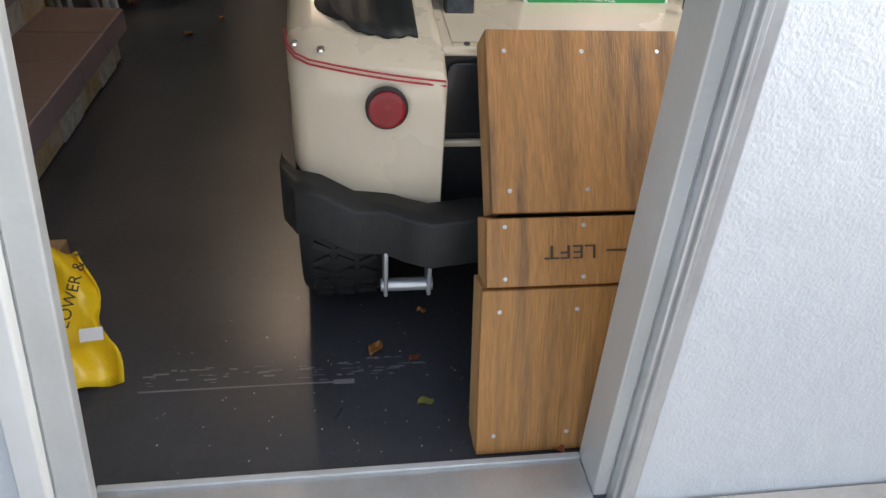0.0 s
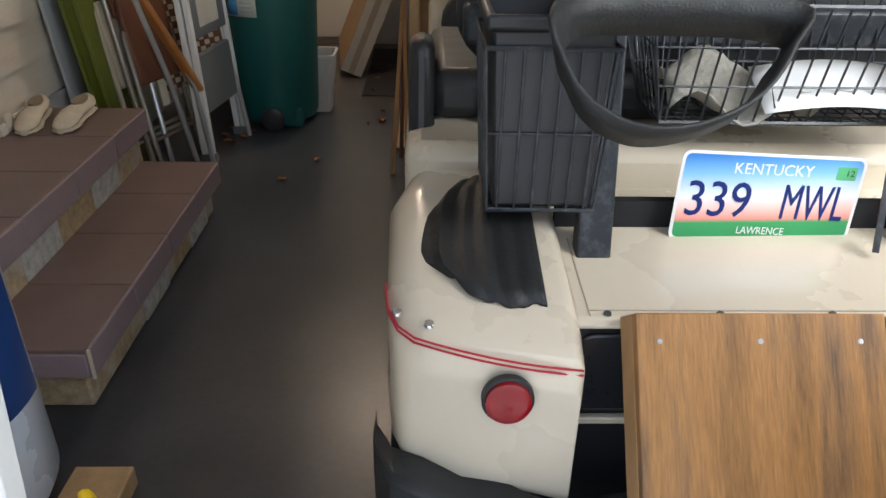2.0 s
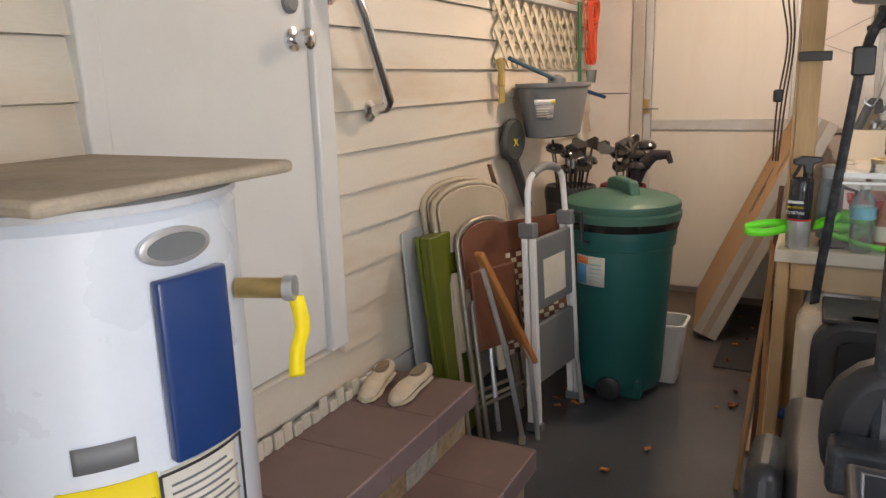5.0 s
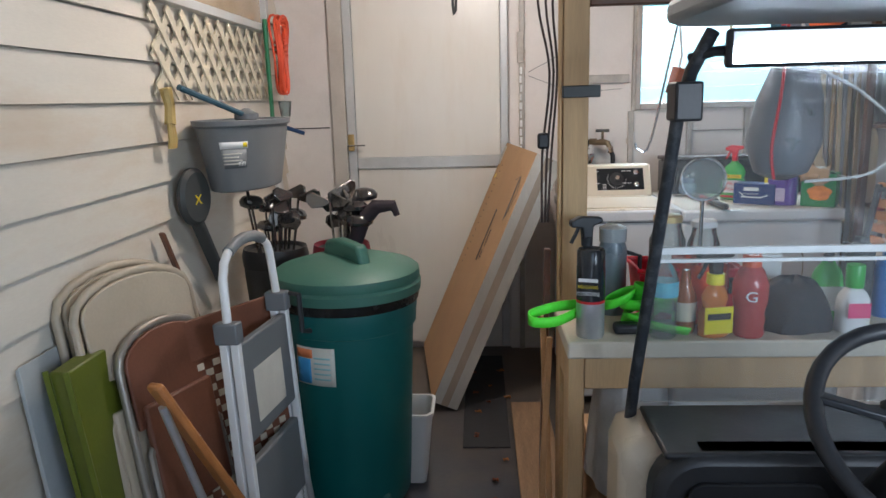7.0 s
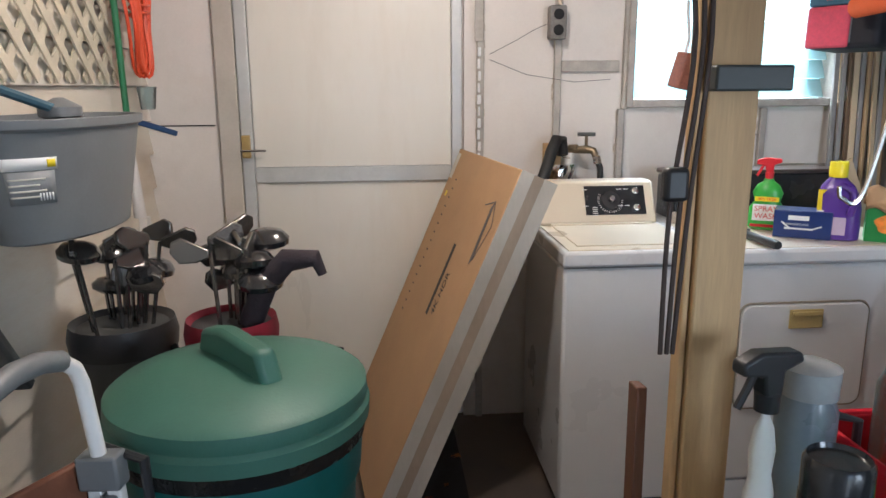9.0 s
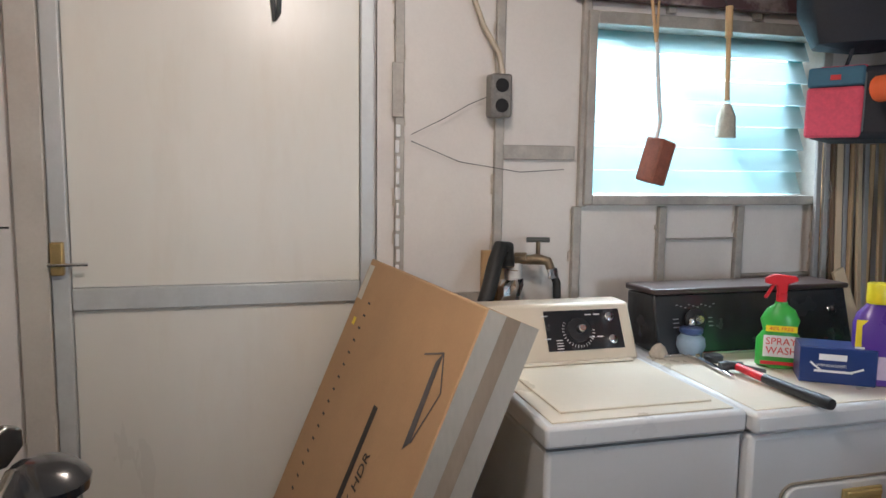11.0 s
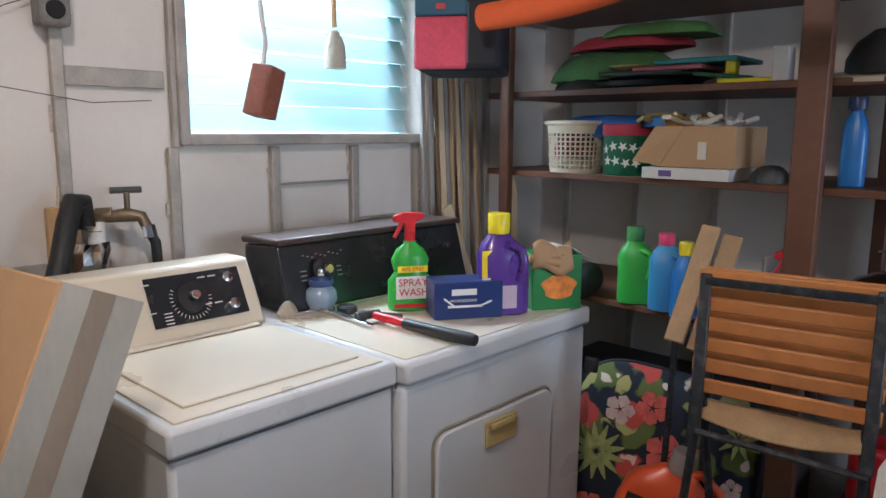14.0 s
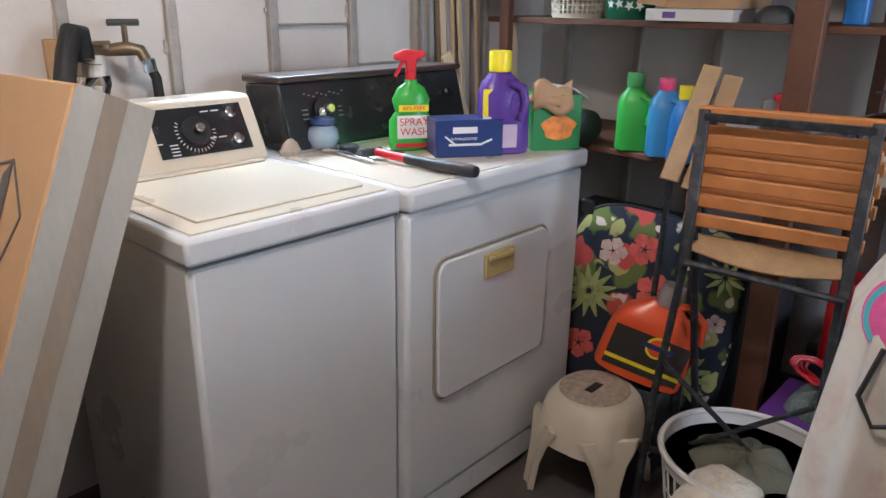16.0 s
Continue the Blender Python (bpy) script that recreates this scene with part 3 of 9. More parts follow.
def step(x0, x1, y0, y1, z0, z1, rows):
    blk = Mesh()
    part("block_row", Mesh().box(x0, x1 - 0.035, y0 + 0.03, y1 - 0.02, z0, z1 - 0.075), M_BLOCK, st, bevel=0.008)
    n = max(1, round((y1 - y0) / 0.31))
    w = (y1 - y0) / n
    xs = [x0 + (x1 - 0.006 - x0) * i / rows for i in range(rows + 1)]
    for i in range(n):
        for j in range(rows):
            part("tile", Mesh().box(xs[j] + 0.0015, xs[j + 1] - 0.0015, y0 + i * w + 0.0015, y0 + (i + 1) * w - 0.0015, z1 - 0.012, z1), M_TILE, st, bevel=0.002)
        part("tile_edge", Mesh().box(x1 - 0.012, x1, y0 + i * w + 0.0015, y0 + (i + 1) * w - 0.0015, z1 - 0.078, z1 - 0.002), M_TILEE, st, bevel=0.003)
    part("tile_edge", Mesh().box(x0, x1 - 0.012, y0, y0 + 0.012, z1 - 0.078, z1 - 0.013), M_TILEE, st, bevel=0.003)
    part("tile_edge", Mesh().box(x0, x1 - 0.012, y1 - 0.012, y1, z1 - 0.078, z1 - 0.013), M_TILEE, st, bevel=0.003)
    part("bed", Mesh().box(x0, x1 - 0.013, y0 + 0.013, y1 - 0.013, z1 - 0.075, z1 - 0.013), M_BLOCKG, st)
    part("corner_joint", Mesh().box(x1 - 0.004, x1 + 0.002, y0 - 0.002, y0 + 0.004, z1 - 0.078, z1), M_CANVAS, st)


step(-1.63, -1.05, 2.93, 4.06, 0.0, 0.185, 1)
step(-1.63, -1.285, 2.93, 4.09, 0.17, 0.37, 1)
for y in (3.32, 3.75):
    part("patch", Mesh().box(-1.088, -1.082, y, y + 0.2, 0.0, 0.105), M_BLOCKG, st, bevel=0.003)
    part("patch", Mesh().box(-1.323, -1.317, y - 0.1, y + 0.1, 0.185, 0.29), M_BLOCKG, st, bevel=0.003)

# ---- water heater ----
HC, HR = (-1.285, 2.65), 0.24
he = thing("water_heater", "white cylindrical electric water heater with blue access panels and yellow label", "water heater", (HC[0], HC[1], 0))
part("tank", Mesh().lathe([(HR - 0.01, 0.02), (HR, 0.04), (HR, 1.235), (HR - 0.012, 1.25)], (HC[0], HC[1], 0), 64), M_HEAT, he)
part("lid", Mesh().lathe([(HR + 0.003, 1.251), (HR + 0.003, 1.262), (HR - 0.02, 1.268), (0.03, 1.27)], (HC[0], HC[1], 0), 48), mat("lid_enamel", (0.55, 0.57, 0.6), 0.4), he)


def wrap(name, a0, a1, z0, z1, material, off=0.002, label="", bev=0.0, th=0.002):
    n = 12
    def fn(u, v):
        a = radians(a0 + (a1 - a0) * u)
        return (HC[0] + (HR + off) * math.cos(a), HC[1] + (HR + off) * math.sin(a), z0 + (z1 - z0) * v)
    return part(name, Mesh().grid(fn, n, 1), material, he, label, solid=th, bevel=bev)


def on_tank(a, z, off=0.004):
    a = radians(a)
    return facing((HC[0] + (HR + off) * math.cos(a), HC[1] + (HR + off) * math.sin(a), z), (math.cos(a), math.sin(a), 0))


HEATER = dict(ylab=(-51, -21, 0.675, 0.892), wlab=(-20, 12, 0.668, 0.888), p1=(-16, 11, 0.90, 1.16), p2=(-14, 10, 0.275, 0.55), badge=(-17, 8, 1.18, 1.215), glab=(-45, -26, 0.915, 0.952))
wrap("energy_label", *HEATER["ylab"], M_YEL, 0.002)
wrap("warning_label", *HEATER["wlab"], M_PAPER, 0.002)
wrap("grey_label", *HEATER["glab"], M_GREY, 0.002)
wrap("access_panel", *HEATER["p1"], M_BLUE, 0.012, bev=0.004, th=0.02)
wrap("access_panel", *HEATER["p2"], M_BLUE, 0.012, bev=0.004, th=0.02)
bdm = on_tank(-6, 1.20, 0.004)
part("badge", Mesh().loft([[bdm @ Vector((0.056 * k * math.cos(s), 0.026 * k * math.sin(s), z)) for s in [2 * math.pi * i / 28 for i in range(28)]] for z, k in ((-0.006, 1.0), (0.003, 1.0), (0.005, 0.9))]), M_ALU, he)
part("badge_face", Mesh().loft([[bdm @ Vector((0.046 * k * math.cos(s), 0.018 * k * math.sin(s), z)) for s in [2 * math.pi * i / 28 for i in range(28)]] for z, k in ((0.004, 1.0), (0.0065, 1.0))]), M_GREY, he)

part("warning_red", Mesh().grid(lambda u, v: (HC[0] + (HR + 0.0045) * math.cos(radians(-19 + 33 * u)), HC[1] + (HR + 0.0045) * math.sin(radians(-19 + 33 * u)), 0.738 + 0.012 * v), 8, 1), M_RED, he, solid=0.0008)
for a0, a1, z0, z1 in ((-20.8, -19.8, 0.658, 0.883), (14.8, 15.8, 0.658, 0.883), (-20, 15, 0.656, 0.660), (-20, 15, 0.880, 0.884)):
    wrap("label_edge", a0, a1, z0, z1, M_INK, 0.004)
for k in range(9):
    wrap("print_line", -17, 12 - (k % 3) * 3, 0.757 + k * 0.013, 0.760 + k * 0.013, M_GREY, 0.0042)
for a0, a1, z0, z1 in ((-8, -1, 0.675, 0.712), (-17, -11, 0.69, 0.705), (2, 8, 0.675, 0.687)):
    wrap("pictogram", a0, a1, z0, z1, M_INK, 0.0042)
words("lettering", "ENERGYGUIDE", 0.020, M_INK, he, on_tank(-37.5, 0.853, 0.0045), 0.125, 0.0004)
words("lettering", "$308", 0.022, M_INK, he, on_tank(-37, 0.80, 0.0045), 0.045, 0.0004)
for k, (w_, z_) in enumerate(((12, 0.775), (9, 0.74), (10, 0.735), (14, 0.675))):
    wrap("print_line", -37 - w_ / 2, -37 + w_ / 2, z_, z_ + 0.003, M_GREY, 0.0042)
wrap("small_plate", 3, 9, 0.62, 0.635, M_DGREY, 0.004)
solo("cover_board", Mesh().box(-1.50, -1.02, 2.42, 2.86, 1.272, 1.292), mat("dusty_beige_board", (0.42, 0.36, 0.28), 0.8, var=0.25, scale=8, bump=0.6, stain=(0.1, 0.08, 0.06), stain_amt=0.6, stain_scale=4), "dusty beige board lying on the water heater", "board", (-1.26, 2.64, 1.272), bevel=0.008)
# ---- washer and dryer ----
DX = (-0.172, 0.325, 0.332, 1.035)
wa = thing("washing_machine", "white top-loading washing machine with almond lid and black dial panel", "washing machine", (0.03, 6.2, 0))
part("body", Mesh().box(DX[0] + 0.004, DX[1], 5.957, 6.56, 0.03, 0.8725), M_ENAMEL, wa, bevel=0.012)
part("top", Mesh().box(DX[0] - 0.002, DX[1] + 0.003, 5.946, 6.57, 0.874, 0.925), M_ENAMEL, wa, bevel=0.009)
part("worktop", Mesh().box(DX[0] + 0.02, DX[1] - 0.02, 5.967, 6.42, 0.925, 0.9285), M_ENAMELT, wa, bevel=0.002)
part("lid", Mesh().box(DX[0] + 0.06, DX[1] - 0.045, 6.015, 6.36, 0.9285, 0.9335), M_ENAMELT, wa, bevel=0.004)
part("hinge_strip", Mesh().box(DX[0] + 0.06, DX[1] - 0.045, 6.375, 6.41, 0.9285, 0.936), M_ENAMELT, wa, bevel=0.004)
part("console", Mesh().prism([(DX[0] + 0.0, 6.39, 0.93), (DX[0] + 0.0, 6.56, 0.93), (DX[0] + 0.0, 6.56, 1.085), (DX[0] + 0.0, 6.47, 1.085)], (DX[1] - DX[0] - 0.02, 0, 0)), M_ENAMELT, wa, bevel=0.01)
cn = Vector((0, -0.155, 0.08)).normalized()
def on_console(x, v, off=0.002):
    """v: 0..1 up the washer's sloping console."""
    p = Vector((x, 6.39 + 0.08 * v, 0.93 + 0.155 * v)) + cn * off
    return facing(p, cn)
m0 = on_console(0.147, 0.56)
part("dial_panel", Mesh().box(-0.118, 0.118, -0.062, 0.055, 0, 0.003, m0), M_BLACKG, wa, bevel=0.001)
dial = part("dial", Mesh().lathe([(0.035, 0.003), (0.035, 0.012), (0.012, 0.014), (0.012, 0.03), (0.009, 0.032)], n=28, m=on_console(0.128, 0.53)), M_BLACKP, wa)
part("dial_cap", Mesh().lathe([(0.011, 0), (0.009, 0.004)], n=16, m=on_console(0.128, 0.53, 0.034)), M_CHROME, wa)
for xx, vv in ((0.225, 0.72), (0.225, 0.34)):
    part("knob", Mesh().lathe([(0.014, 0.003), (0.013, 0.018), (0.01, 0.02)], n=18, m=on_console(xx, vv)), M_CHROME, wa)
tick = Mesh()
for i in range(20):
    a = radians(150 + i * 11)
    m1 = on_console(0.128, 0.53, 0.0055) @ pose(0.047 * math.cos(a), 0.047 * math.sin(a), 0, 0, 0, math.degrees(a))
    tick.box(-0.004, 0.004, -0.0008, 0.0008, 0, 0.0004, m1)
part("dial_ticks", tick, M_WHITE, wa, smooth=False)
tick = Mesh()
for k in range(5):
    m1 = on_console(0.075, 0.3 + 0.0 * k, 0.0055)
    tick.box(-0.02, 0.0, -0.02 + k * 0.008, -0.0175 + k * 0.008, 0, 0.0004, m1)
for xx in (0.165, 0.192, 0.03):
    for vv in (0.78, 0.4):
        tick.box(-0.01, 0.01, 0, 0.003, 0, 0.0004, on_console(xx, vv, 0.0055))
part("dial_marks", tick, M_WHITE, wa, smooth=False)
part("seam", Mesh().box(DX[0] + 0.002, DX[1] - 0.002, 5.952, 5.957, 0.8695, 0.8735), M_GREY, wa)
part("gap_strip", Mesh().box(DX[1] + 0.003, DX[2] - 0.003, 5.96, 6.5, 0.85, 0.905), M_ENAMEL, wa)

dy = thing("dryer", "white clothes dryer with square drop door, almond top and dark console", "dryer", (0.68, 6.25, 0))
part("body", Mesh().box(DX[2], DX[3], 5.935, 6.58, 0.10, 0.868), M_ENAMEL, dy, bevel=0.012)
part("plinth", Mesh().box(DX[2] + 0.003, DX[3] - 0.003, 5.94, 6.57, 0.02, 0.096), M_ENAMEL, dy, bevel=0.004)
part("top", Mesh().box(DX[2] - 0.002, DX[3] + 0.003, 5.92, 6.6, 0.872, 0.925), M_ENAMEL, dy, bevel=0.012)
part("worktop", Mesh().box(DX[2] + 0.012, DX[3] - 0.012, 5.94, 6.42, 0.925, 0.928), M_ENAMELT, dy, bevel=0.002)
part("console", Mesh().prism([(DX[2] + 0.045, 6.40, 0.93), (DX[2] + 0.045, 6.60, 0.93), (DX[2] + 0.045, 6.60, 1.095), (DX[2] + 0.045, 6.45, 1.105)], (0.69, 0, 0)), M_BLACKG, dy, bevel=0.006)
part("console_cap", Mesh().prism([(DX[2] + 0.041, 6.435, 1.105), (DX[2] + 0.041, 6.61, 1.098), (DX[2] + 0.041, 6.61, 1.118), (DX[2] + 0.041, 6.435, 1.122)], (0.698, 0, 0)), mat("dark_brown_trim", (0.05, 0.03, 0.027), 0.35, coat=0.3), dy, bevel=0.006)
part("trim_strip", Mesh().box(DX[2] + 0.05, DX[2] + 0.73, 6.385, 6.398, 0.929, 0.939), M_CHROME, dy, bevel=0.002)
m0 = facing((0.50, 6.416, 1.03), (0, -1, 0.29))
part("dial", Mesh().lathe([(0.034, 0), (0.034, 0.006), (0.014, 0.01), (0.014, 0.026)], n=26, m=m0), M_BLACKP, dy)
part("dial_cap", Mesh().lathe([(0.013, 0.026), (0.011, 0.031)], n=16, m=m0), M_CHROME, dy)
part("button", Mesh().lathe([(0.009, 0), (0.008, 0.012)], n=14, m=facing((0.985, 6.42, 1.045), (0, -1, 0.29))), M_CHROME, dy)
tick = Mesh()
for i in range(10):
    tick.box(-0.06 + i * 0.014, -0.053 + i * 0.014, 0.045 - (i % 3) * 0.004, 0.048 - (i % 3) * 0.004, 0.0005, 0.001, m0)
for i in range(6):
    tick.box(-0.075 if i < 3 else 0.045, -0.055 if i < 3 else 0.06, -0.02 + (i % 3) * 0.012, -0.017 + (i % 3) * 0.012, 0.0005, 0.001, m0)
part("dial_marks", tick, M_GREY, dy, smooth=False)


def rounded(x0, x1, z0, z1, r, y, n=5):
    pts = []
    for cx, cz, a0 in ((x1 - r, z1 - r, 0), (x0 + r, z1 - r, 90), (x0 + r, z0 + r, 180), (x1 - r, z0 + r, 270)):
        for i in range(n + 1):
            a = radians(a0 + 90 * i / n)
            pts.append((cx + r * math.cos(a), y, cz + r * math.sin(a)))
    return pts


door = part("door", Mesh().prism(rounded(0.425, 0.865, 0.375, 0.735, 0.035, 5.922), (0, 0.014, 0)), M_ENAMEL, dy, bevel=0.004)
part("door_gap", Mesh().tube([Vector(p) + Vector((0, 0.011, 0)) for p in rounded(0.42, 0.87, 0.37, 0.74, 0.038, 5.922)], 0.004, 6, closed=True), mat("gap_brown", (0.3, 0.26, 0.2), 0.6), dy)
part("handle", Mesh().box(0.585, 0.70, 5.913, 5.9215, 0.655, 0.72).box(0.592, 0.693, 5.905, 5.913, 0.70, 0.715), mat("yellowed_plastic", (0.55, 0.42, 0.17), 0.4), door, "yellowed plastic handle recess", bevel=0.003)

# ---- television box ----
tv = thing("television_box", "long brown television carton with taped edge leaning on the washer", "cardboard box", (-0.75, 6.3, 0))
d1 = Vector((-0.812, 5.862, 0.002))
wv_ = Vector((-0.098, 0.805, 0.0))
lv_ = Vector((0.493, 0.06, 1.142))
tv_ = wv_.cross(lv_).normalized() * 0.13
if tv_.x < 0:
    tv_ = -tv_
d1 = d1 - Vector((0, 0, min(0, tv_.z)))
poly = [d1, d1 + tv_, d1 + tv_ + lv_, d1 + lv_]
part("carton", Mesh().prism(poly, wv_), M_CARD, tv, bevel=0.004)
on = -wv_.normalized() * 0.0015
part("edge_tape", Mesh().prism([p + on for p in (d1 + tv_ * 0.02, d1 + tv_ * 0.98, d1 + tv_ * 0.98 + lv_, d1 + tv_ * 0.02 + lv_)], on * 0.8), M_CARDS, tv)
part("clear_tape", Mesh().prism([p + on * 2 for p in (d1 + tv_ * 0.35, d1 + tv_ * 0.62, d1 + tv_ * 0.62 + lv_, d1 + tv_ * 0.35 + lv_)], on * 0.5), mat("brown_tape", (0.36, 0.29, 0.22), 0.25, var=0.2, scale=12, coat=0.5, stretch=(1, 1, 0.3)), tv)
fn_ = -tv_.normalized()
def box_pose(u, v):
    """On the big face: u along the width, v along the length, 0..1; the picture's up runs along the length."""
    m_ = Matrix(((-wv_).normalized(), lv_.normalized(), (-wv_).normalized().cross(lv_.normalized()))).transposed().to_4x4()
    m_.translation = d1 + wv_ * u + lv_ * v + fn_ * 0.0012
    return m_
turn = pose(0, 0, 0, 0, 0, 90)
bp_ = box_pose(0.3, 0.62)
if (bp_.to_3x3() @ Vector((0, 0, 1))).dot(fn_) < 0:
    turn = pose(0, 0, 0, 0, 180, 90)
words("lettering", "4K HDR", 0.05, M_INK, tv, box_pose(0.34, 0.60) @ turn, 0.16, 0.0004)
part("logo_bar", Mesh().prism([d1 + wv_ * u_ + lv_ * v_ + fn_ * 0.0012 for u_, v_ in ((0.40, 0.52), (0.40, 0.74), (0.435, 0.74), (0.435, 0.52))], fn_ * 0.0004), M_INK, tv)
sw_ = lambda u, v: d1 + wv_ * u + lv_ * v + fn_ * 0.0012
part("screen_print", Mesh().prism([sw_(0.115, 0.74), sw_(0.145, 0.72), sw_(0.155, 0.88), sw_(0.13, 0.90)], fn_ * 0.0006), mat("screen_print_grey", (0.09, 0.08, 0.08), 0.5), tv)
for a_, b_ in (((0.13, 0.90), (0.24, 0.88)), ((0.06, 0.84), (0.13, 0.90)), ((0.06, 0.84), (0.115, 0.74))):
    part("print_line", Mesh().bar(sw_(*a_), sw_(*b_), 0.004, 0.001, up=fn_), MATS["screen_print_grey"], tv)
for k in range(16):
    part("print_mark", Mesh().prism([sw_(0.82, 0.45 + k * 0.03), sw_(0.82, 0.455 + k * 0.03), sw_(0.845, 0.455 + k * 0.03), sw_(0.845, 0.45 + k * 0.03)], fn_ * 0.0005), M_INK, tv)
part("white_label", Mesh().prism([sw_(0.93, 0.90), sw_(0.93, 0.985), sw_(0.985, 0.985), sw_(0.985, 0.90)], fn_ * 0.0006), M_PAPER, tv)
part("yellow_dot", Mesh().prism([sw_(0.90, 0.84), sw_(0.90, 0.858), sw_(0.93, 0.858), sw_(0.93, 0.84)], fn_ * 0.0006), M_YEL, tv)
# ---- dustbin ----
BC = (-1.04, 5.13)
can = thing("dustbin", "large dark green wheeled plastic dustbin with domed lid and black liner", "dustbin", (BC[0], BC[1], 0))
prof = [(0.185, 0.03), (0.195, 0.05), (0.20, 0.12), (0.222, 0.60), (0.225, 0.68), (0.236, 0.685), (0.238, 0.72), (0.245, 0.79), (0.243, 0.795)]
part("body", Mesh().lathe(prof, (BC[0], BC[1], 0), 48), M_TEAL, can)
part("liner", Mesh().lathe([(0.246, 0.775 - 0.01), (0.250, 0.785), (0.252, 0.80), (0.247, 0.806)], (BC[0], BC[1], 0), 40), mat("black_bin_liner", (0.01, 0.01, 0.01), 0.25, bump=1.0, scale=30), can)
part("lid", Mesh().lathe([(0.256, 0.80), (0.258, 0.83), (0.25, 0.84), (0.254, 0.85), (0.252, 0.872), (0.235, 0.885), (0.15, 0.91), (0.05, 0.918), (0.01, 0.919)], (BC[0], BC[1], 0), 48), M_TEALD, can)
hm = pose(BC[0], BC[1], 0.925, 0, 0, -52) @ Matrix.Scale(1.15, 4)
part("lid_handle", Mesh().prism([hm @ Vector(p) for p in ((-0.12, -0.02, -0.02), (-0.10, -0.02, 0.03), (-0.03, -0.02, 0.045), (0.10, -0.02, 0.038), (0.125, -0.02, -0.02))], hm.to_3x3() @ Vector((0, 0.04, 0))), M_TEALD, can, bevel=0.012)
for a in (238, 58):
    ca = radians(a)
    o = Vector((math.cos(ca), math.sin(ca), 0))
    p = Vector((BC[0], BC[1], 0)) + o * 0.26
    s = o.cross(Vector((0, 0, 1)))
    part("handle", Mesh().tube([p + s * 0.05 + Vector((0, 0, 0.83)), p + s * 0.05 + o * 0.02 + Vector((0, 0, 0.85)), p - s * 0.05 + o * 0.02 + Vector((0, 0, 0.85)), p - s * 0.05 + o * 0.015 + Vector((0, 0, 0.73)), p - s * 0.05 + o * -0.02 + Vector((0, 0, 0.72))], 0.009, 8), M_BLACKP, can)
part("foot", Mesh().box(-0.99, -0.90, 4.97, 5.06, 0.0, 0.10), M_TEAL, can, bevel=0.012)
wm = facing((-1.03, 4.93, 0.055), (0.1, -1, 0))
wh = part("wheel", Mesh().lathe([(0.055, -0.02), (0.055, 0.01), (0.05, 0.014), (0.015, 0.015)], n=24, m=wm), M_BLACKP, can)
# white bin
wb = thing("waste_bin", "small white plastic waste bin on the dark floor by the dustbin", "waste bin", (-0.855, 5.30, 0))
def ringsq(cx, cy, z, a, r, n=4):
    pts = []
    for sx, sy, a0 in ((1, 1, 0), (-1, 1, 90), (-1, -1, 180), (1, -1, 270)):
        for i in range(n + 1):
            t = radians(a0 + 90 * i / n)
            pts.append(Vector((cx + sx * (a - r) + r * math.cos(t), cy + sy * (a * 0.9 - r) + r * math.sin(t), z)))
    return pts
def open_bin(rings, t=0.003):
    return rings + [[Vector(p) for p in r] for r in reversed(rings)]
cx, cy = -0.872, 5.29
rr = [ringsq(cx, cy, 0.0, 0.078, 0.02), ringsq(cx, cy, 0.275, 0.105, 0.03), ringsq(cx, cy, 0.28, 0.114, 0.032), ringsq(cx, cy, 0.292, 0.114, 0.032), ringsq(cx, cy, 0.292, 0.103, 0.03), ringsq(cx, cy, 0.012, 0.073, 0.02)]
part("body", Mesh().loft(rr), M_WPLAST, wb)

# ---- bench and post ----
be = thing("workbench", "pine framed workbench with an off-white board top, standing behind the cart", "workbench", (0.6, 4.65, 0))
part("top", Mesh().box(-0.376, 1.30, 4.295, 4.60, 0.842, 0.884), mat("offwhite_board", (0.6, 0.53, 0.42), 0.5, var=0.1, scale=5, stain=(0.35, 0.27, 0.18), stain_amt=0.35), be, bevel=0.005)
for x0, y0 in ((-0.37, 4.33), (-0.37, 4.50), (1.2, 4.33)):
    part("leg", Mesh().box(x0, x0 + 0.038, y0, y0 + 0.089, 0.0, 0.84), M_PINE, be, bevel=0.003)
part("rail", Mesh().box(-0.33, 1.2, 4.34, 4.378, 0.75, 0.838), M_PINE, be, bevel=0.003)
part("rail", Mesh().box(-0.37, -0.332, 4.42, 4.50, 0.75, 0.838), M_PINE, be, bevel=0.003)
part("lower_shelf", Mesh().box(-0.33, 1.2, 4.36, 4.78, 0.10, 0.118), M_PLYE, be, bevel=0.002)
po = thing("timber_post", "bare pine post rising from floor to ceiling at the end of the workbench", "post", (-0.33, 4.99, 0), kind="structure")
part("upright", Mesh().box(-0.355, -0.29, 4.605, 4.64, 0, CZ), M_PINE, po, bevel=0.003)
part("upright", Mesh().box(-0.366, -0.357, 4.612, 4.64, 0, CZ), M_PINE, po, bevel=0.003)
bm_ = thing("timber_beam", "brown timber beam carrying an overhead shelf above the workbench", "beam", (0.6, 4.62, 1.66), kind="structure")
part("beam", Mesh().box(-0.289, 1.30, 4.605, 4.64, 1.66, 1.75), M_DKWOOD, bm_, bevel=0.003)
part("deck", Mesh().box(-0.289, 1.30, 4.30, 4.60, 1.70, 1.72), M_DKWOOD, bm_, bevel=0.002)

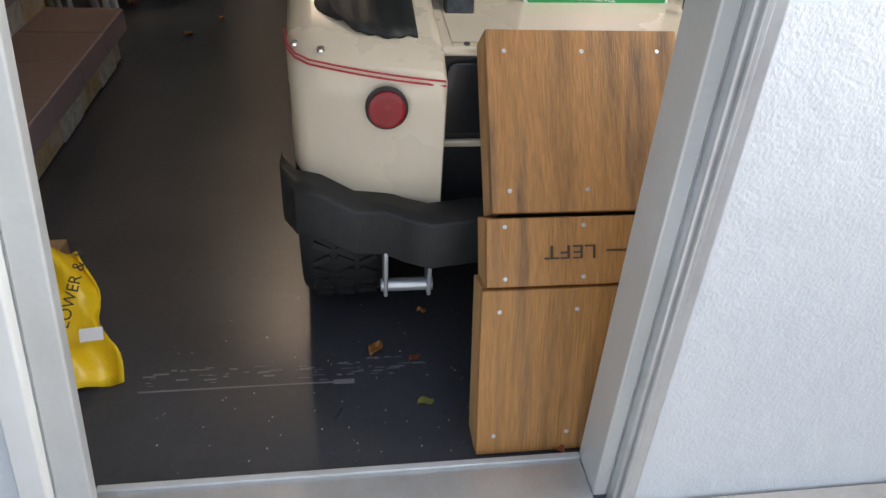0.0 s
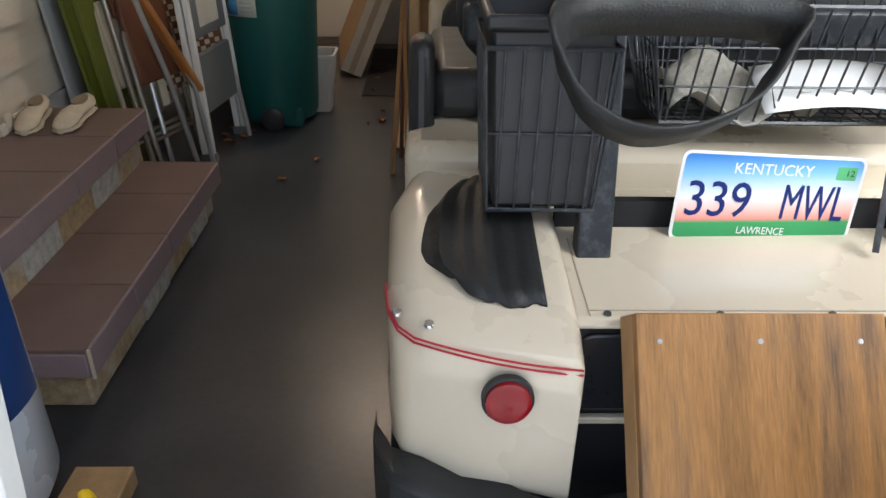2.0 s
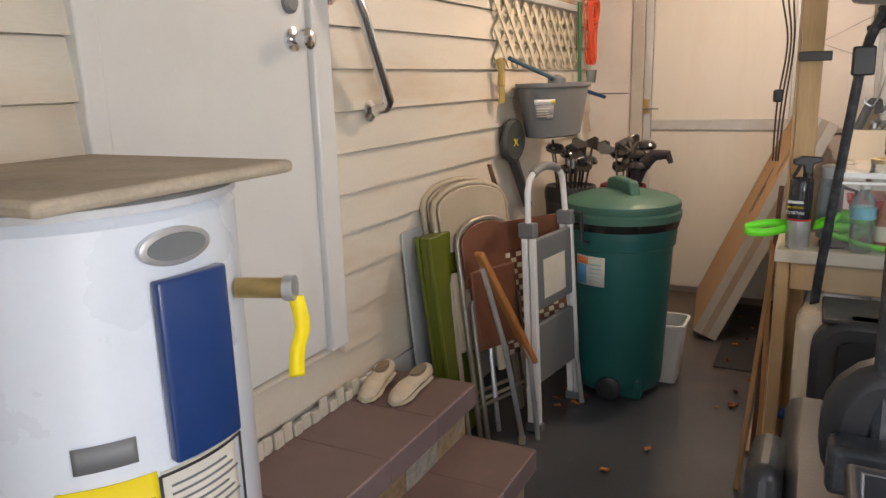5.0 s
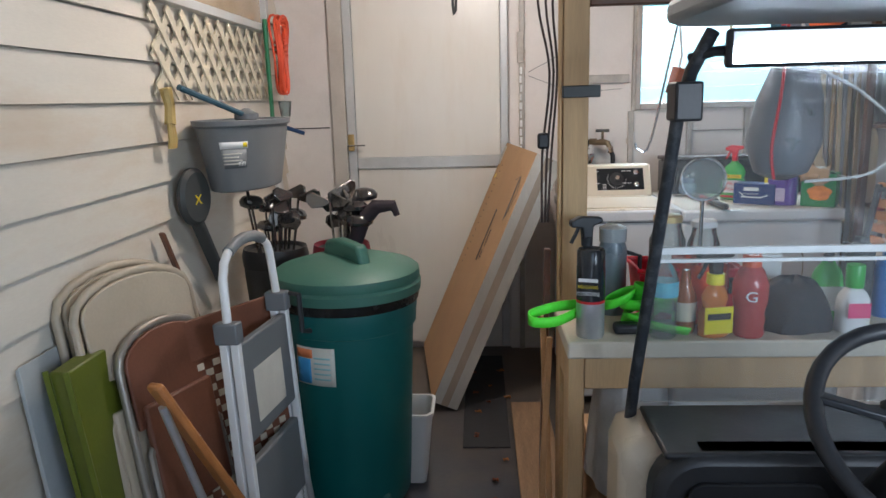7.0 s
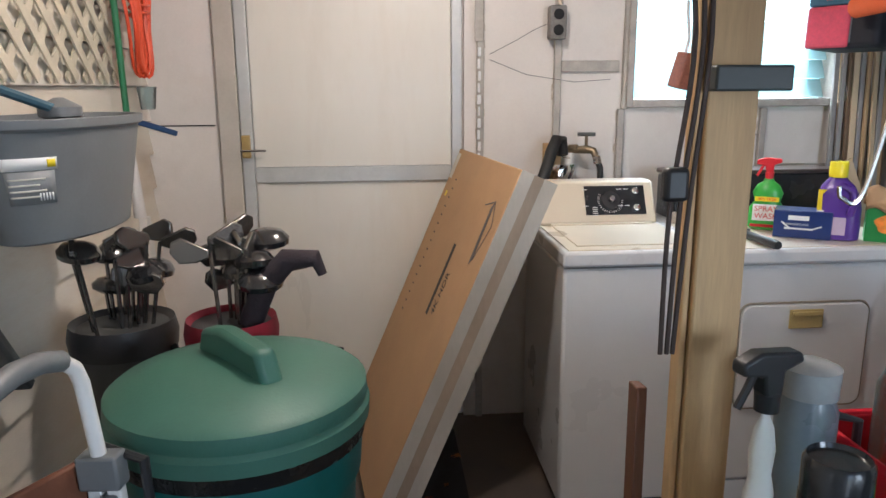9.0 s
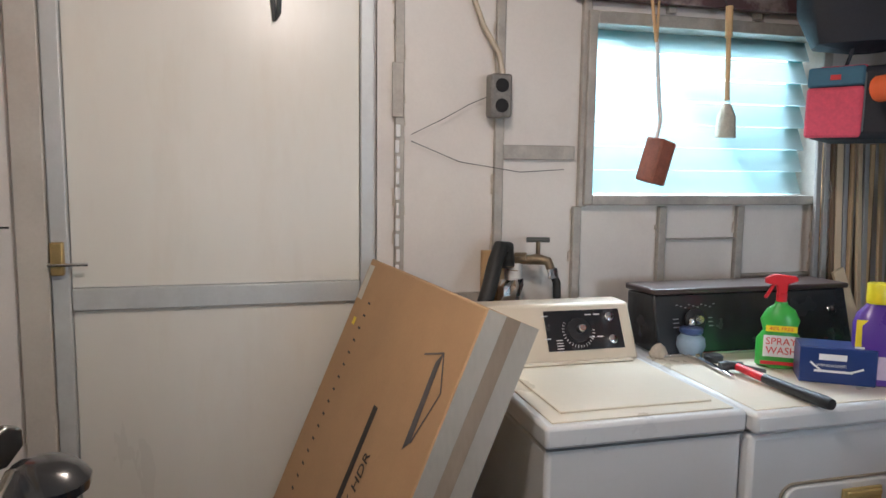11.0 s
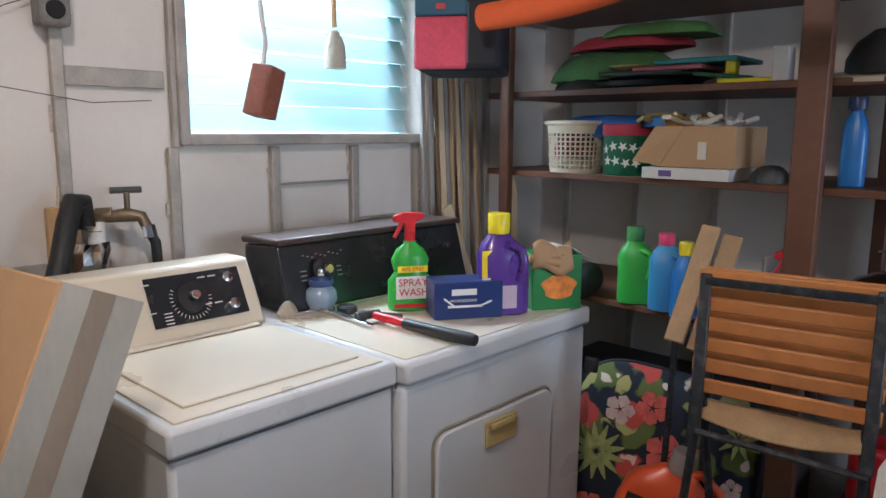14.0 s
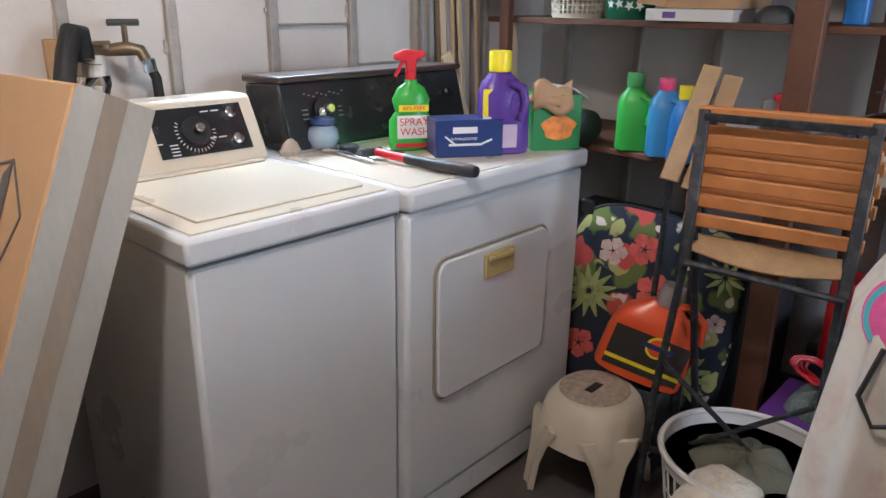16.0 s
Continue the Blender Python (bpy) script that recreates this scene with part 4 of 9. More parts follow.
# ---- shelves ----
sh = thing("shelving", "dark stained timber wall shelving on thick posts, fully loaded", "shelving", (1.6, 5.6, 0))
for z in (0.86, 1.262, 1.535, 1.83):
    part("shelf", Mesh().prism([(1.425, 6.62, z - 0.02), (1.34, 5.48, z - 0.02), (1.29, 4.6, z - 0.02), (WX1 - 0.021, 4.6, z - 0.02), (WX1 - 0.021, 6.62, z - 0.02)], (0, 0, 0.02)), M_DKWOOD, sh, bevel=0.002)
part("post", Mesh().box(1.285, 1.325, 5.437, 5.51, 0, CZ), M_DKWOOD, sh, bevel=0.004)
part("post", Mesh().box(1.38, 1.412, 6.49, 6.53, 0, CZ), M_DKWOOD, sh, bevel=0.004)
part("post", Mesh().box(1.88, 1.925, 5.40, 5.44, 0, CZ), M_DKWOOD, sh, bevel=0.004)

# ---- golf cart ----
ca = thing("golf_cart", "cream golf cart with black bumper, rear racks and number plate, parked", "golf cart", (0.25, 3.2, 0))
CXC = 0.25


def fender(sgn, name):
    """Rear corner of the body; sgn -1 is the side by the steps."""
    rings = []
    for y, x_in, x_out, z0, z1, rc in ((2.36, 0.345, 0.575, 0.325, 0.535, 0.03), (2.372, 0.342, 0.592, 0.322, 0.575, 0.04), (2.41, 0.342, 0.606, 0.322, 0.598, 0.05), (2.50, 0.342, 0.614, 0.33, 0.612, 0.05), (2.72, 0.345, 0.618, 0.42, 0.655, 0.05), (2.84, 0.35, 0.59, 0.44, 0.655, 0.05)):
        ring = []
        xi, xo = x_in, x_out
        for cx, cz, a0 in ((xo - rc, z1 - rc, 0), (xi + 0.02, z1 - 0.02, 90)):
            for i in range(6):
                a = radians(a0 + 90 * i / 5)
                r = rc if a0 == 0 else 0.02
                ring.append((CXC + sgn * (cx + r * math.cos(a)), y, cz + r * math.sin(a)))
        ring += [(CXC + sgn * xi, y, z0), (CXC + sgn * (xo - 0.01), y, z0 + 0.02), (CXC + sgn * xo, y, z0 + 0.05)]
        rings.append([(px, py + 0.012 + 0.055 * max(0, (abs(px - CXC) - xi) / (xo - xi)) ** 2 * max(0.0, (2.72 - y) / 0.36), pz) for px, py, pz in ring])
    fe = part(name, Mesh().loft(rings), M_CREAM, ca, bevel=0.008)
    # tread pad
    def top(u, v):
        u_, v_ = 2 * u - 1, 2 * v - 1
        x = 0.385 + 0.195 * u * (1 - 0.10 * v) * (1 - 0.20 * abs(v_) ** 4)
        y = 2.465 + (0.31 - 0.04 * (2 * u - 1) ** 2) * v + 0.10 * max(0, u - 0.35) ** 2 / 0.42 * (1 - v) - 0.03 * max(0, u - 0.7) / 0.3 * v + 0.004 * math.sin(u * 17)
        z = 0.6 + (y - 2.455) * 0.21 + 0.004 + (0.003 if int(u * 12) % 2 else 0.0) - 0.02 * max(0, u - 0.8) / 0.2
        return (CXC + sgn * x, y, z)
    part("tread_pad", Mesh().grid(top, 24, 8), M_RUBBER, fe, "black ribbed rubber pad", solid=0.006)
    # tail lamp
    c = (CXC + sgn * 0.444, 2.3825, 0.514)
    tl = part("tail_lamp", Mesh().lathe([(0.036, 0), (0.036, 0.01), (0.033, 0.012)], n=32, m=facing(c, (0, -1, 0.1))), M_RUBBER, fe)
    part("lens", Mesh().lathe([(0.032, 0.010), (0.031, 0.019), (0.023, 0.022), (0.012, 0.020), (0.004, 0.023)], n=32, m=facing(c, (0, -1, 0.1))), M_RED, tl, "ringed red plastic lens")
    for dz in (0.0, 0.008):
        part("pinstripe", Mesh().tube([(CXC + sgn * (0.345 + 0.225 * i / 8), 2.3795 + 0.046 * (i / 8) ** 2, 0.552 + dz + 0.020 * (i / 8)) for i in range(9)] + [(CXC + sgn * 0.594, 2.450, 0.575 + dz), (CXC + sgn * 0.609, 2.49, 0.578 + dz), (CXC + sgn * 0.616, 2.55, 0.583 + dz)], 0.0017, 5), M_REDL, fe)
    for x, y in ((0.55, 2.44), (0.595, 2.47)):
        part("screw", Mesh().lathe([(0.008, 0), (0.006, 0.004)], n=12, m=facing((CXC + sgn * (x - 0.0), y, 0.592 if x < 0.62 else 0.585), (0, -0.3, 1))), M_CHROME, fe)
    tw = part("wheel", Mesh().lathe([(0.15, -0.09), (0.205, -0.085), (0.222, -0.06), (0.225, 0), (0.222, 0.06), (0.205, 0.085), (0.15, 0.09)], n=40, m=facing((CXC + sgn * 0.52, 2.62, 0.225), (1, 0, 0))), M_RUBBER, ca)
    tr = Mesh()
    for i in range(44):
        a = 2 * math.pi * i / 44
        for k in (-1, 0, 1):
            m1 = pose(CXC + sgn * 0.52 + k * 0.045, 2.62, 0.225) @ Matrix.Rotation(a, 4, "X") @ pose(0, 0, 0.224, 0, 0, 28 if (i + k) % 2 else -28)
            tr.box(-0.018, 0.018, -0.006, 0.006, -0.003, 0.004, m1)
    part("tread", tr, M_RUBBER, tw, smooth=False)
    return fe


fender(-1, "rear_fender")
fender(1, "rear_fender")
# bumper
def bump_ring(x, yo):
    y = 2.355 - yo
    return [(x, y, 0.345), (x, y - 0.018, 0.335), (x, y - 0.022, 0.29), (x, y - 0.02, 0.245), (x, y, 0.238), (x, y + 0.05, 0.24), (x, y + 0.055, 0.34)]
xs = [-0.385, -0.38, -0.355, -0.31, -0.25, -0.2, -0.16, -0.12, -0.06, 0.0, 0.1, 0.4, 0.5, 0.62, 0.7, 0.8, 0.86, 0.885]
yo = [-0.12, -0.08, -0.03, -0.01, 0.0, 0.0, 0.03, 0.05, 0.04, 0.03, 0.03, 0.03, 0.03, 0.05, 0.0, -0.01, -0.05, -0.12]
part("bumper", Mesh().loft([[(p[0], p[1], p[2] + (0.03 if x < -0.3 or x > 0.8 else 0)) for p in bump_ring(x, y)] for x, y in zip(xs, yo)]), M_RUBBER, ca, bevel=0.008)
part("hitch", Mesh().box(-0.2, -0.192, 2.33, 2.38, 0.15, 0.25).box(-0.118, -0.11, 2.33, 2.38, 0.15, 0.25).tube([(-0.205, 2.35, 0.165), (-0.105, 2.35, 0.165)], 0.013, 12), M_ALU, ca, "rusty shackle under the bumper", bevel=0.002)
# body between the fenders
part("rear_panel", Mesh().box(-0.098, 0.598, 2.462, 2.48, 0.15, 0.575), M_BLACKP, ca, bevel=0.004)
part("lower_bar", Mesh().box(-0.1, 0.6, 2.448, 2.461, 0.405, 0.418), M_CREAM, ca, bevel=0.003)
part("access_frame", Mesh().prism(rounded(-0.085, 0.585, 0.43, 0.565, 0.02, 2.452), (0, 0.009, 0)), M_BLACKG, ca, bevel=0.003)
for bx_ in (-0.05, 0.11, 0.27, 0.43, 0.57):
    part("bolt", Mesh().lathe([(0.006, 0), (0.005, 0.003)], n=10, m=facing((bx_, 2.462, 0.5955), (0, -0.12, 1))), M_DGREY, ca)
part("panel_seam", Mesh().bar((-0.075, 2.458, 0.5945), (-0.075, 2.66, 0.6115), 0.0016, 0.002).bar((-0.075, 2.470, 0.596), (0.58, 2.470, 0.596), 0.0016, 0.002), M_BEIGE, ca)
deck = [( -0.38, 2.48, 0.60), (-0.38, 2.84, 0.655), (-0.37, 2.9, 0.66), (-0.37, 3.5, 0.66), (-0.37, 3.5, 0.36), (-0.38, 2.86, 0.36), (-0.38, 2.48, 0.45)]
part("deck", Mesh().prism([(-0.099, 2.445, 0.578), (-0.099, 2.452, 0.594), (-0.099, 2.62, 0.608), (-0.099, 3.5, 0.66), (-0.099, 3.5, 0.36), (-0.099, 2.482, 0.56), (-0.099, 2.462, 0.576)], (0.698, 0, 0)), M_CREAM, ca, bevel=0.01)
part("seat_base", Mesh().box(-0.345, 0.845, 2.845, 3.38, 0.28, 0.70), M_CREAM, ca, bevel=0.03)
part("gap_shadow", Mesh().box(-0.09, 0.59, 2.70, 2.72, 0.60, 0.66), M_VOID, ca)
part("seat_cushion", Mesh().box(-0.30, 0.80, 2.98, 3.42, 0.70, 0.80), M_BLACKP, ca, bevel=0.03)
part("seat_back", Mesh().prism(rounded(-0.25, 0.75, 0.80, 1.03, 0.10, 2.99), (0, 0.075, 0)), M_BLACKP, ca, bevel=0.025)
part("back_rail", Mesh().box(-0.24, 0.74, 2.93, 2.985, 0.86, 0.93), M_BLACKM, ca, bevel=0.01)
for sg in (-1, 1):
    part("hip_rest", Mesh().prism([(CXC + sg * 0.565 - 0.025, 2.93, 0.60), (CXC + sg * 0.565 - 0.025, 3.10, 0.60), (CXC + sg * 0.565 - 0.025, 3.14, 0.84), (CXC + sg * 0.565 - 0.025, 2.97, 0.86)], (0.05, 0, 0)), M_BLACKP, ca, bevel=0.02)
part("floor_pan", Mesh().box(-0.33, 0.83, 3.38, 4.05, 0.24, 0.29), M_BLACKP, ca, bevel=0.01)
# cowl
part("front_cowl", Mesh().loft([[(x, y, z) for x, y, z in ((xl, 3.98, z0), (xl + 0.05, 3.96, z1), (xr - 0.05, 3.96, z1), (xr, 3.98, z0), (xr, 4.22, z0), (xr - 0.05, 4.20, z1 - 0.06), (xl + 0.05, 4.20, z1 - 0.06), (xl, 4.22, z0))] for xl, xr, z0, z1 in ((-0.30, 0.80, 0.25, 0.80),)] + [[(-0.26, 3.97, 0.78)] * 0 or [(x, y, 0.80) for x, y in ((-0.26, 3.97), (-0.2, 3.96), (0.7, 3.96), (0.76, 3.97), (0.72, 4.2), (0.66, 4.2), (-0.16, 4.2), (-0.22, 4.2))]]) if False else Mesh().box(-0.30, 0.80, 4.02, 4.23, 0.25, 0.77), M_CREAM, ca, bevel=0.05)
dash = Mesh().prism(rounded(-0.26, 0.76, 0.42, 0.79, 0.09, 3.93), (0, 0.08, 0))
part("dashboard", dash, M_BLACKP, ca, bevel=0.02)
for x in (-0.06, 0.02):
    pass
part("dash_tray", Mesh().prism(rounded(-0.20, 0.05, 0.60, 0.74, 0.03, 3.918), (0, 0.011, 0)), M_VOID, ca, bevel=0.003)
for i in range(7):
    part("bolt", Mesh().lathe([(0.008, 0), (0.006, 0.004)], n=10, m=facing((-0.14 + i * 0.11, 3.96, 0.79), (0, 0, 1))), M_CHROME, ca)
part("dash_top", Mesh().box(-0.24, 0.74, 3.94, 4.16, 0.776, 0.79), M_BLACKP, ca, bevel=0.006)
# screen, struts, roof
part("strut", Mesh().tube([(-0.268, 4.18, 0.60), (-0.253, 4.148, 0.853), (-0.205, 4.075, 1.40), (-0.19, 4.05, 1.48), (-0.165, 4.02, 1.545)], 0.0125, 10), M_BLACKM, ca)
part("strut", Mesh().tube([(0.768, 4.18, 0.60), (0.753, 4.148, 0.853), (0.705, 4.075, 1.40), (0.69, 4.05, 1.48), (0.665, 4.02, 1.545)], 0.0125, 10), M_BLACKM, ca)
part("strut_clamp", Mesh().box(-0.225, -0.175, 4.02, 4.085, 1.39, 1.46), M_BLACKP, ca, bevel=0.005)
scr = part("windscreen", Mesh().prism([(-0.24, 4.150, 0.80), (0.74, 4.150, 0.80), (0.69, 4.075, 1.54), (-0.19, 4.075, 1.54)], (0, 0.004, 0)), M_GLASS, ca, smooth=False)
part("screen_seam", Mesh().bar((-0.225, 4.113, 1.135), (0.725, 4.113, 1.135), 0.01, 0.014).bar((-0.225, 4.112, 1.115), (0.725, 4.112, 1.115), 0.006, 0.008), M_ALUP, ca, bevel=0.001)
part("roof", Mesh().prism(rounded(-0.24, 0.74, 3.0, 4.13, 0.10, 0.0) and [(p[0], p[2], 1.56) for p in rounded(-0.24, 0.74, 3.0, 4.13, 0.10, 0.0)], (0, 0, 0.04)), mat("grey_roof", (0.33, 0.35, 0.36), 0.5), ca, bevel=0.012)
for x in (-0.18, 0.68):
    part("rear_strut", Mesh().tube([(x, 2.95, 0.62), (x, 3.02, 1.1), (x, 3.08, 1.57)], 0.013, 8), M_BLACKM, ca)
mir = part("mirror", Mesh().box(-0.15, 0.30, 3.985, 4.005, 1.48, 1.545), M_BLACKP, ca, bevel=0.006)
part("mirror_glass", Mesh().box(-0.142, 0.292, 3.9815, 3.984, 1.486, 1.539), mat("mirror_silver", (0.85, 0.87, 0.88), 0.03, metal=1.0, var=0, bump=0), mir)
part("mirror_arm", Mesh().tube([(-0.195, 4.05, 1.50), (-0.16, 4.02, 1.51), (-0.13, 4.005, 1.51)], 0.009, 8), M_BLACKP, ca)
# steering wheel
sm = facing((0.09, 3.70, 0.95), (0, -0.62, 0.78))
ring = [sm @ Vector((0.175 * math.cos(2 * math.pi * i / 36), 0.175 * math.sin(2 * math.pi * i / 36), 0)) for i in range(36)]
sw = part("steering_wheel", Mesh().tube(ring, 0.014, 10, closed=True), M_BLACKP, ca)
part("hub", Mesh().box(-0.07, 0.07, -0.06, 0.06, -0.03, 0.01, sm), M_DGREY, sw, bevel=0.02)
for a in (20, 160, 270):
    part("spoke", Mesh().bar(sm @ Vector((0.05 * math.cos(radians(a)), 0.05 * math.sin(radians(a)), 0)), sm @ Vector((0.17 * math.cos(radians(a)), 0.17 * math.sin(radians(a)), 0)), 0.03, 0.012), M_BLACKP, sw, bevel=0.003)
part("steering_column", Mesh().tube([sm @ Vector((0, 0, -0.02)), (0.09, 3.93, 0.66)], 0.025, 12), M_BLACKP, ca)
# rear rack poles, baskets
for x in (-0.055, 0.485):
    part("rack_pole", Mesh().bar((x + 0.012, 2.615, 0.585), (x + 0.03, 2.83, 1.25), 0.055, 0.035, up=(0, 1, 0)), M_BLACKM, ca, bevel=0.004)
part("rack_crossbar", Mesh().bar((-0.2, 2.80, 1.12), (0.72, 2.80, 1.12), 0.04, 0.03), M_BLACKM, ca, bevel=0.004)
part("rack_brace", Mesh().bar((0.45, 2.70, 0.85), (0.50, 2.60, 0.60), 0.008, 0.008).bar((0.43, 2.70, 0.85), (0.40, 2.60, 0.62), 0.008, 0.008), M_BLACKM, ca)
# strap
sp = [Vector(p) for p in ([-0.09, 2.55, 0.989],[-0.159, 2.45, 0.982],[-0.15, 2.42, 0.945],[-0.125, 2.4, 0.909],[-0.07, 2.4, 0.881],[0.002, 2.42, 0.877],[0.076, 2.45, 0.899],[0.128, 2.5, 0.941],[0.153, 2.56, 0.977])]
sq_ = []
for i in range(len(sp)):
    a, b, c, d = sp[i - 1], sp[i], sp[(i + 1) % len(sp)], sp[(i + 2) % len(sp)]
    for t in (0, 0.25, 0.5, 0.75):
        sq_.append(0.5 * ((2 * b) + (c - a) * t + (2 * a - 5 * b + 4 * c - d) * t * t + (3 * b - 3 * c + d - a) * t ** 3))
cen = sum(sq_, Vector((0, 0, 0))) / len(sq_)
sb = Mesh()
k_ = len(sq_)
for i, p in enumerate(sq_):
    o = Vector((0.0, 0.35, 1.0)).normalized() * 0.024 if 0 else Vector((0, -0.30, 0.5)).normalized() * 0.030
    out = (p - cen).normalized() * 0.010
    sb.v += [tuple(p - o - out), tuple(p + o + out)]
sb.f = [(2 * i, 2 * i + 1, (2 * i + 3) % (2 * k_), (2 * i + 2) % (2 * k_)) for i in range(k_)]
part("strap", sb, M_RUBBER, ca, "black rubber strap looped over the rack", solid=0.005)
part("strap_hanger", Mesh().tube([sp[0] + Vector((0, 0, 0.01)), (0.0, 2.80, 1.12)], 0.008, 6), M_BLACKM, ca)


def wire_basket(name, x0, x1, y0, y1, z0, z1, nx, ny, nz, taper=0.02, parent=None):
    b = Mesh()
    r = 0.0021
    def c(x, y, z):
        k = (z1 - z) / (z1 - z0) * taper
        return (min(max(x, x0 + k), x1 - k), min(max(y, y0 + k), y1 - k), z)
    for i in range(nz + 1):
        z = z0 + (z1 - z0) * i / nz
        b.tube([c(x0, y0, z), c(x1, y0, z), c(x1, y1, z), c(x0, y1, z)], r * (1.9 if i in (0, nz) else 1), 5, closed=True)
    for i in range(nx + 1):
        x = x0 + (x1 - x0) * i / nx
        b.tube([c(x, y0, z1), c(x, y0, z0), c(x, y1, z0), c(x, y1, z1)], r, 5)
    for i in range(ny + 1):
        y = y0 + (y1 - y0) * i / ny
        b.tube([c(x0, y, z1), c(x0, y, z0), c(x1, y, z0), c(x1, y, z1)], r, 5)
    return part(name, b, M_BLACKM, parent)


wire_basket("wire_basket", -0.225, -0.04, 2.60, 2.80, 0.685, 0.93, 7, 7, 2, 0.012, ca)
wire_basket("wire_basket", 0.03, 0.62, 2.715, 2.95, 0.775, 0.97, 20, 9, 3, 0.05, ca)
part("mesh_bag", Mesh().grid(lambda u, v: (0.09 + 0.26 * u, 2.76 + 0.16 * v, 0.80 + 0.05 * math.sin(3 * u + 1) * v + 0.03 * math.sin(9 * u + 4 * v)), 12, 8), mat("grey_mesh_fabric", (0.38, 0.36, 0.31), 0.9, bump=1.0, scale=90), ca, "crumpled grey mesh fabric in the basket", solid=0.003)
ad_ = part("paper", Mesh().grid(lambda u, v: (0.24 + 0.30 * u, 2.735 + 0.10 * v - 0.02 * u, 0.80 + 0.05 * v + 0.012 * math.sin(4 * u) + 0.01 * u), 10, 4), M_WHITE, ca, "folded printed leaflet in the basket", solid=0.001)
for k_, (u0, w0, c0) in enumerate(((0.0, 0.02, M_INK), (0.05, 0.035, M_GREENM), (0.11, 0.03, M_INK), (0.16, 0.04, M_BEIGE))):
    part("print", Mesh().prism([(0.255 + u0, 2.742, 0.806 + k_ * 0.003), (0.255 + u0 + w0, 2.741, 0.808 + k_ * 0.003), (0.265 + u0 + w0, 2.79, 0.834 + k_ * 0.003), (0.265 + u0, 2.79, 0.832 + k_ * 0.003)], (0, -0.0005, 0.0015)), c0, ca)
part("black_bin", Mesh().loft([[(x, y, z) for x, y in ((-0.205 - k, 2.615 - k), (-0.06 + k, 2.615 - k), (-0.06 + k, 2.785 + k), (-0.205 - k, 2.785 + k))] for z, k in ((0.69, 0.0), (0.955, 0.012), (0.955, 0.022), (0.975, 0.022), (0.975, 0.008), (0.72, -0.005))]), M_BLACKP, ca, "black ribbed plastic bin in the wire basket", bevel=0.006)
pl = thing("number_plate", "blue and white number plate with sunset band and green hills", "number plate", (0.25, 2.68, 0.59))
PM = facing((0.249, 2.682, 0.674), (0.03, -1, 0.10)) @ pose(0, 0, 0, 0, 0, -3.0)


def slab(x0, x1, y0, y1, r, z=0.0, t=0.0015, n=5):
    pts = []
    for cx_, cy_, a0 in ((x1 - r, y1 - r, 0), (x0 + r, y1 - r, 90), (x0 + r, y0 + r, 180), (x1 - r, y0 + r, 270)):
        for i in range(n + 1):
            a = radians(a0 + 90 * i / n)
            pts.append(PM @ Vector((cx_ + r * math.cos(a), cy_ + r * math.sin(a), z)))
    return Mesh().prism(pts, PM.to_3x3() @ Vector((0, 0, t)))


part("plate", slab(-0.1525, 0.1525, -0.076, 0.076, 0.014), M_WHITE, pl, smooth=False)
pmat = bpy.data.materials.new("plate_print")
pmat.use_nodes = True
pn_, pl_ = pmat.node_tree.nodes, pmat.node_tree.links
tcn = pn_.new("ShaderNodeTexCoord")
sep = pn_.new("ShaderNodeSeparateXYZ")
pl_.new(tcn.outputs["Generated"], sep.inputs[0])
cr = pn_.new("ShaderNodeValToRGB")
pl_.new(sep.outputs["Z"], cr.inputs[0])
els = [(0.0, hexc(30, 140, 90)), (0.25, hexc(60, 160, 100)), (0.29, hexc(240, 150, 140)), (0.40, hexc(250, 200, 190)), (0.55, hexc(235, 240, 245)), (0.78, hexc(130, 190, 235)), (1.0, hexc(40, 120, 200))]
cr.color_ramp.elements[0].position, cr.color_ramp.elements[0].color = els[0][0], (*els[0][1], 1)
cr.color_ramp.elements[1].position, cr.color_ramp.elements[1].color = els[-1][0], (*els[-1][1], 1)
for p_, c_ in els[1:-1]:
    e_ = cr.color_ramp.elements.new(p_)
    e_.color = (*c_, 1)
pl_.new(cr.outputs[0], pn_["Principled BSDF"].inputs["Base Color"])
pn_["Principled BSDF"].inputs["Roughness"].default_value = 0.3
part("print", slab(-0.147, 0.147, -0.071, 0.071, 0.010, 0.0015, 0.0006), pmat, pl, smooth=False)
M_NAVY = mat("plate_navy", hexc(18, 42, 110), 0.4, var=0.05)
words("characters", "339", 0.085, M_NAVY, pl, PM @ pose(-0.082, -0.006, 0.0022), 0.105, 0.0012)
words("characters", "MWL", 0.085, M_NAVY, pl, PM @ pose(0.078, -0.006, 0.0022), 0.105, 0.0012)
words("state_name", "KENTUCKY", 0.026, M_WHITE, pl, PM @ pose(0, 0.049, 0.0022), 0.13, 0.0004)
words("county_name", "LAWRENCE", 0.018, M_WHITE, pl, PM @ pose(0, -0.055, 0.0024), 0.08, 0.0004)
part("sticker", slab(0.105, 0.138, 0.038, 0.06, 0.002, 0.0022, 0.0004), mat("green_sticker", (0.1, 0.45, 0.2), 0.4), pl)
words("month", "12", 0.014, M_INK, pl, PM @ pose(0.127, 0.049, 0.0030), 0.012, 0.0002)

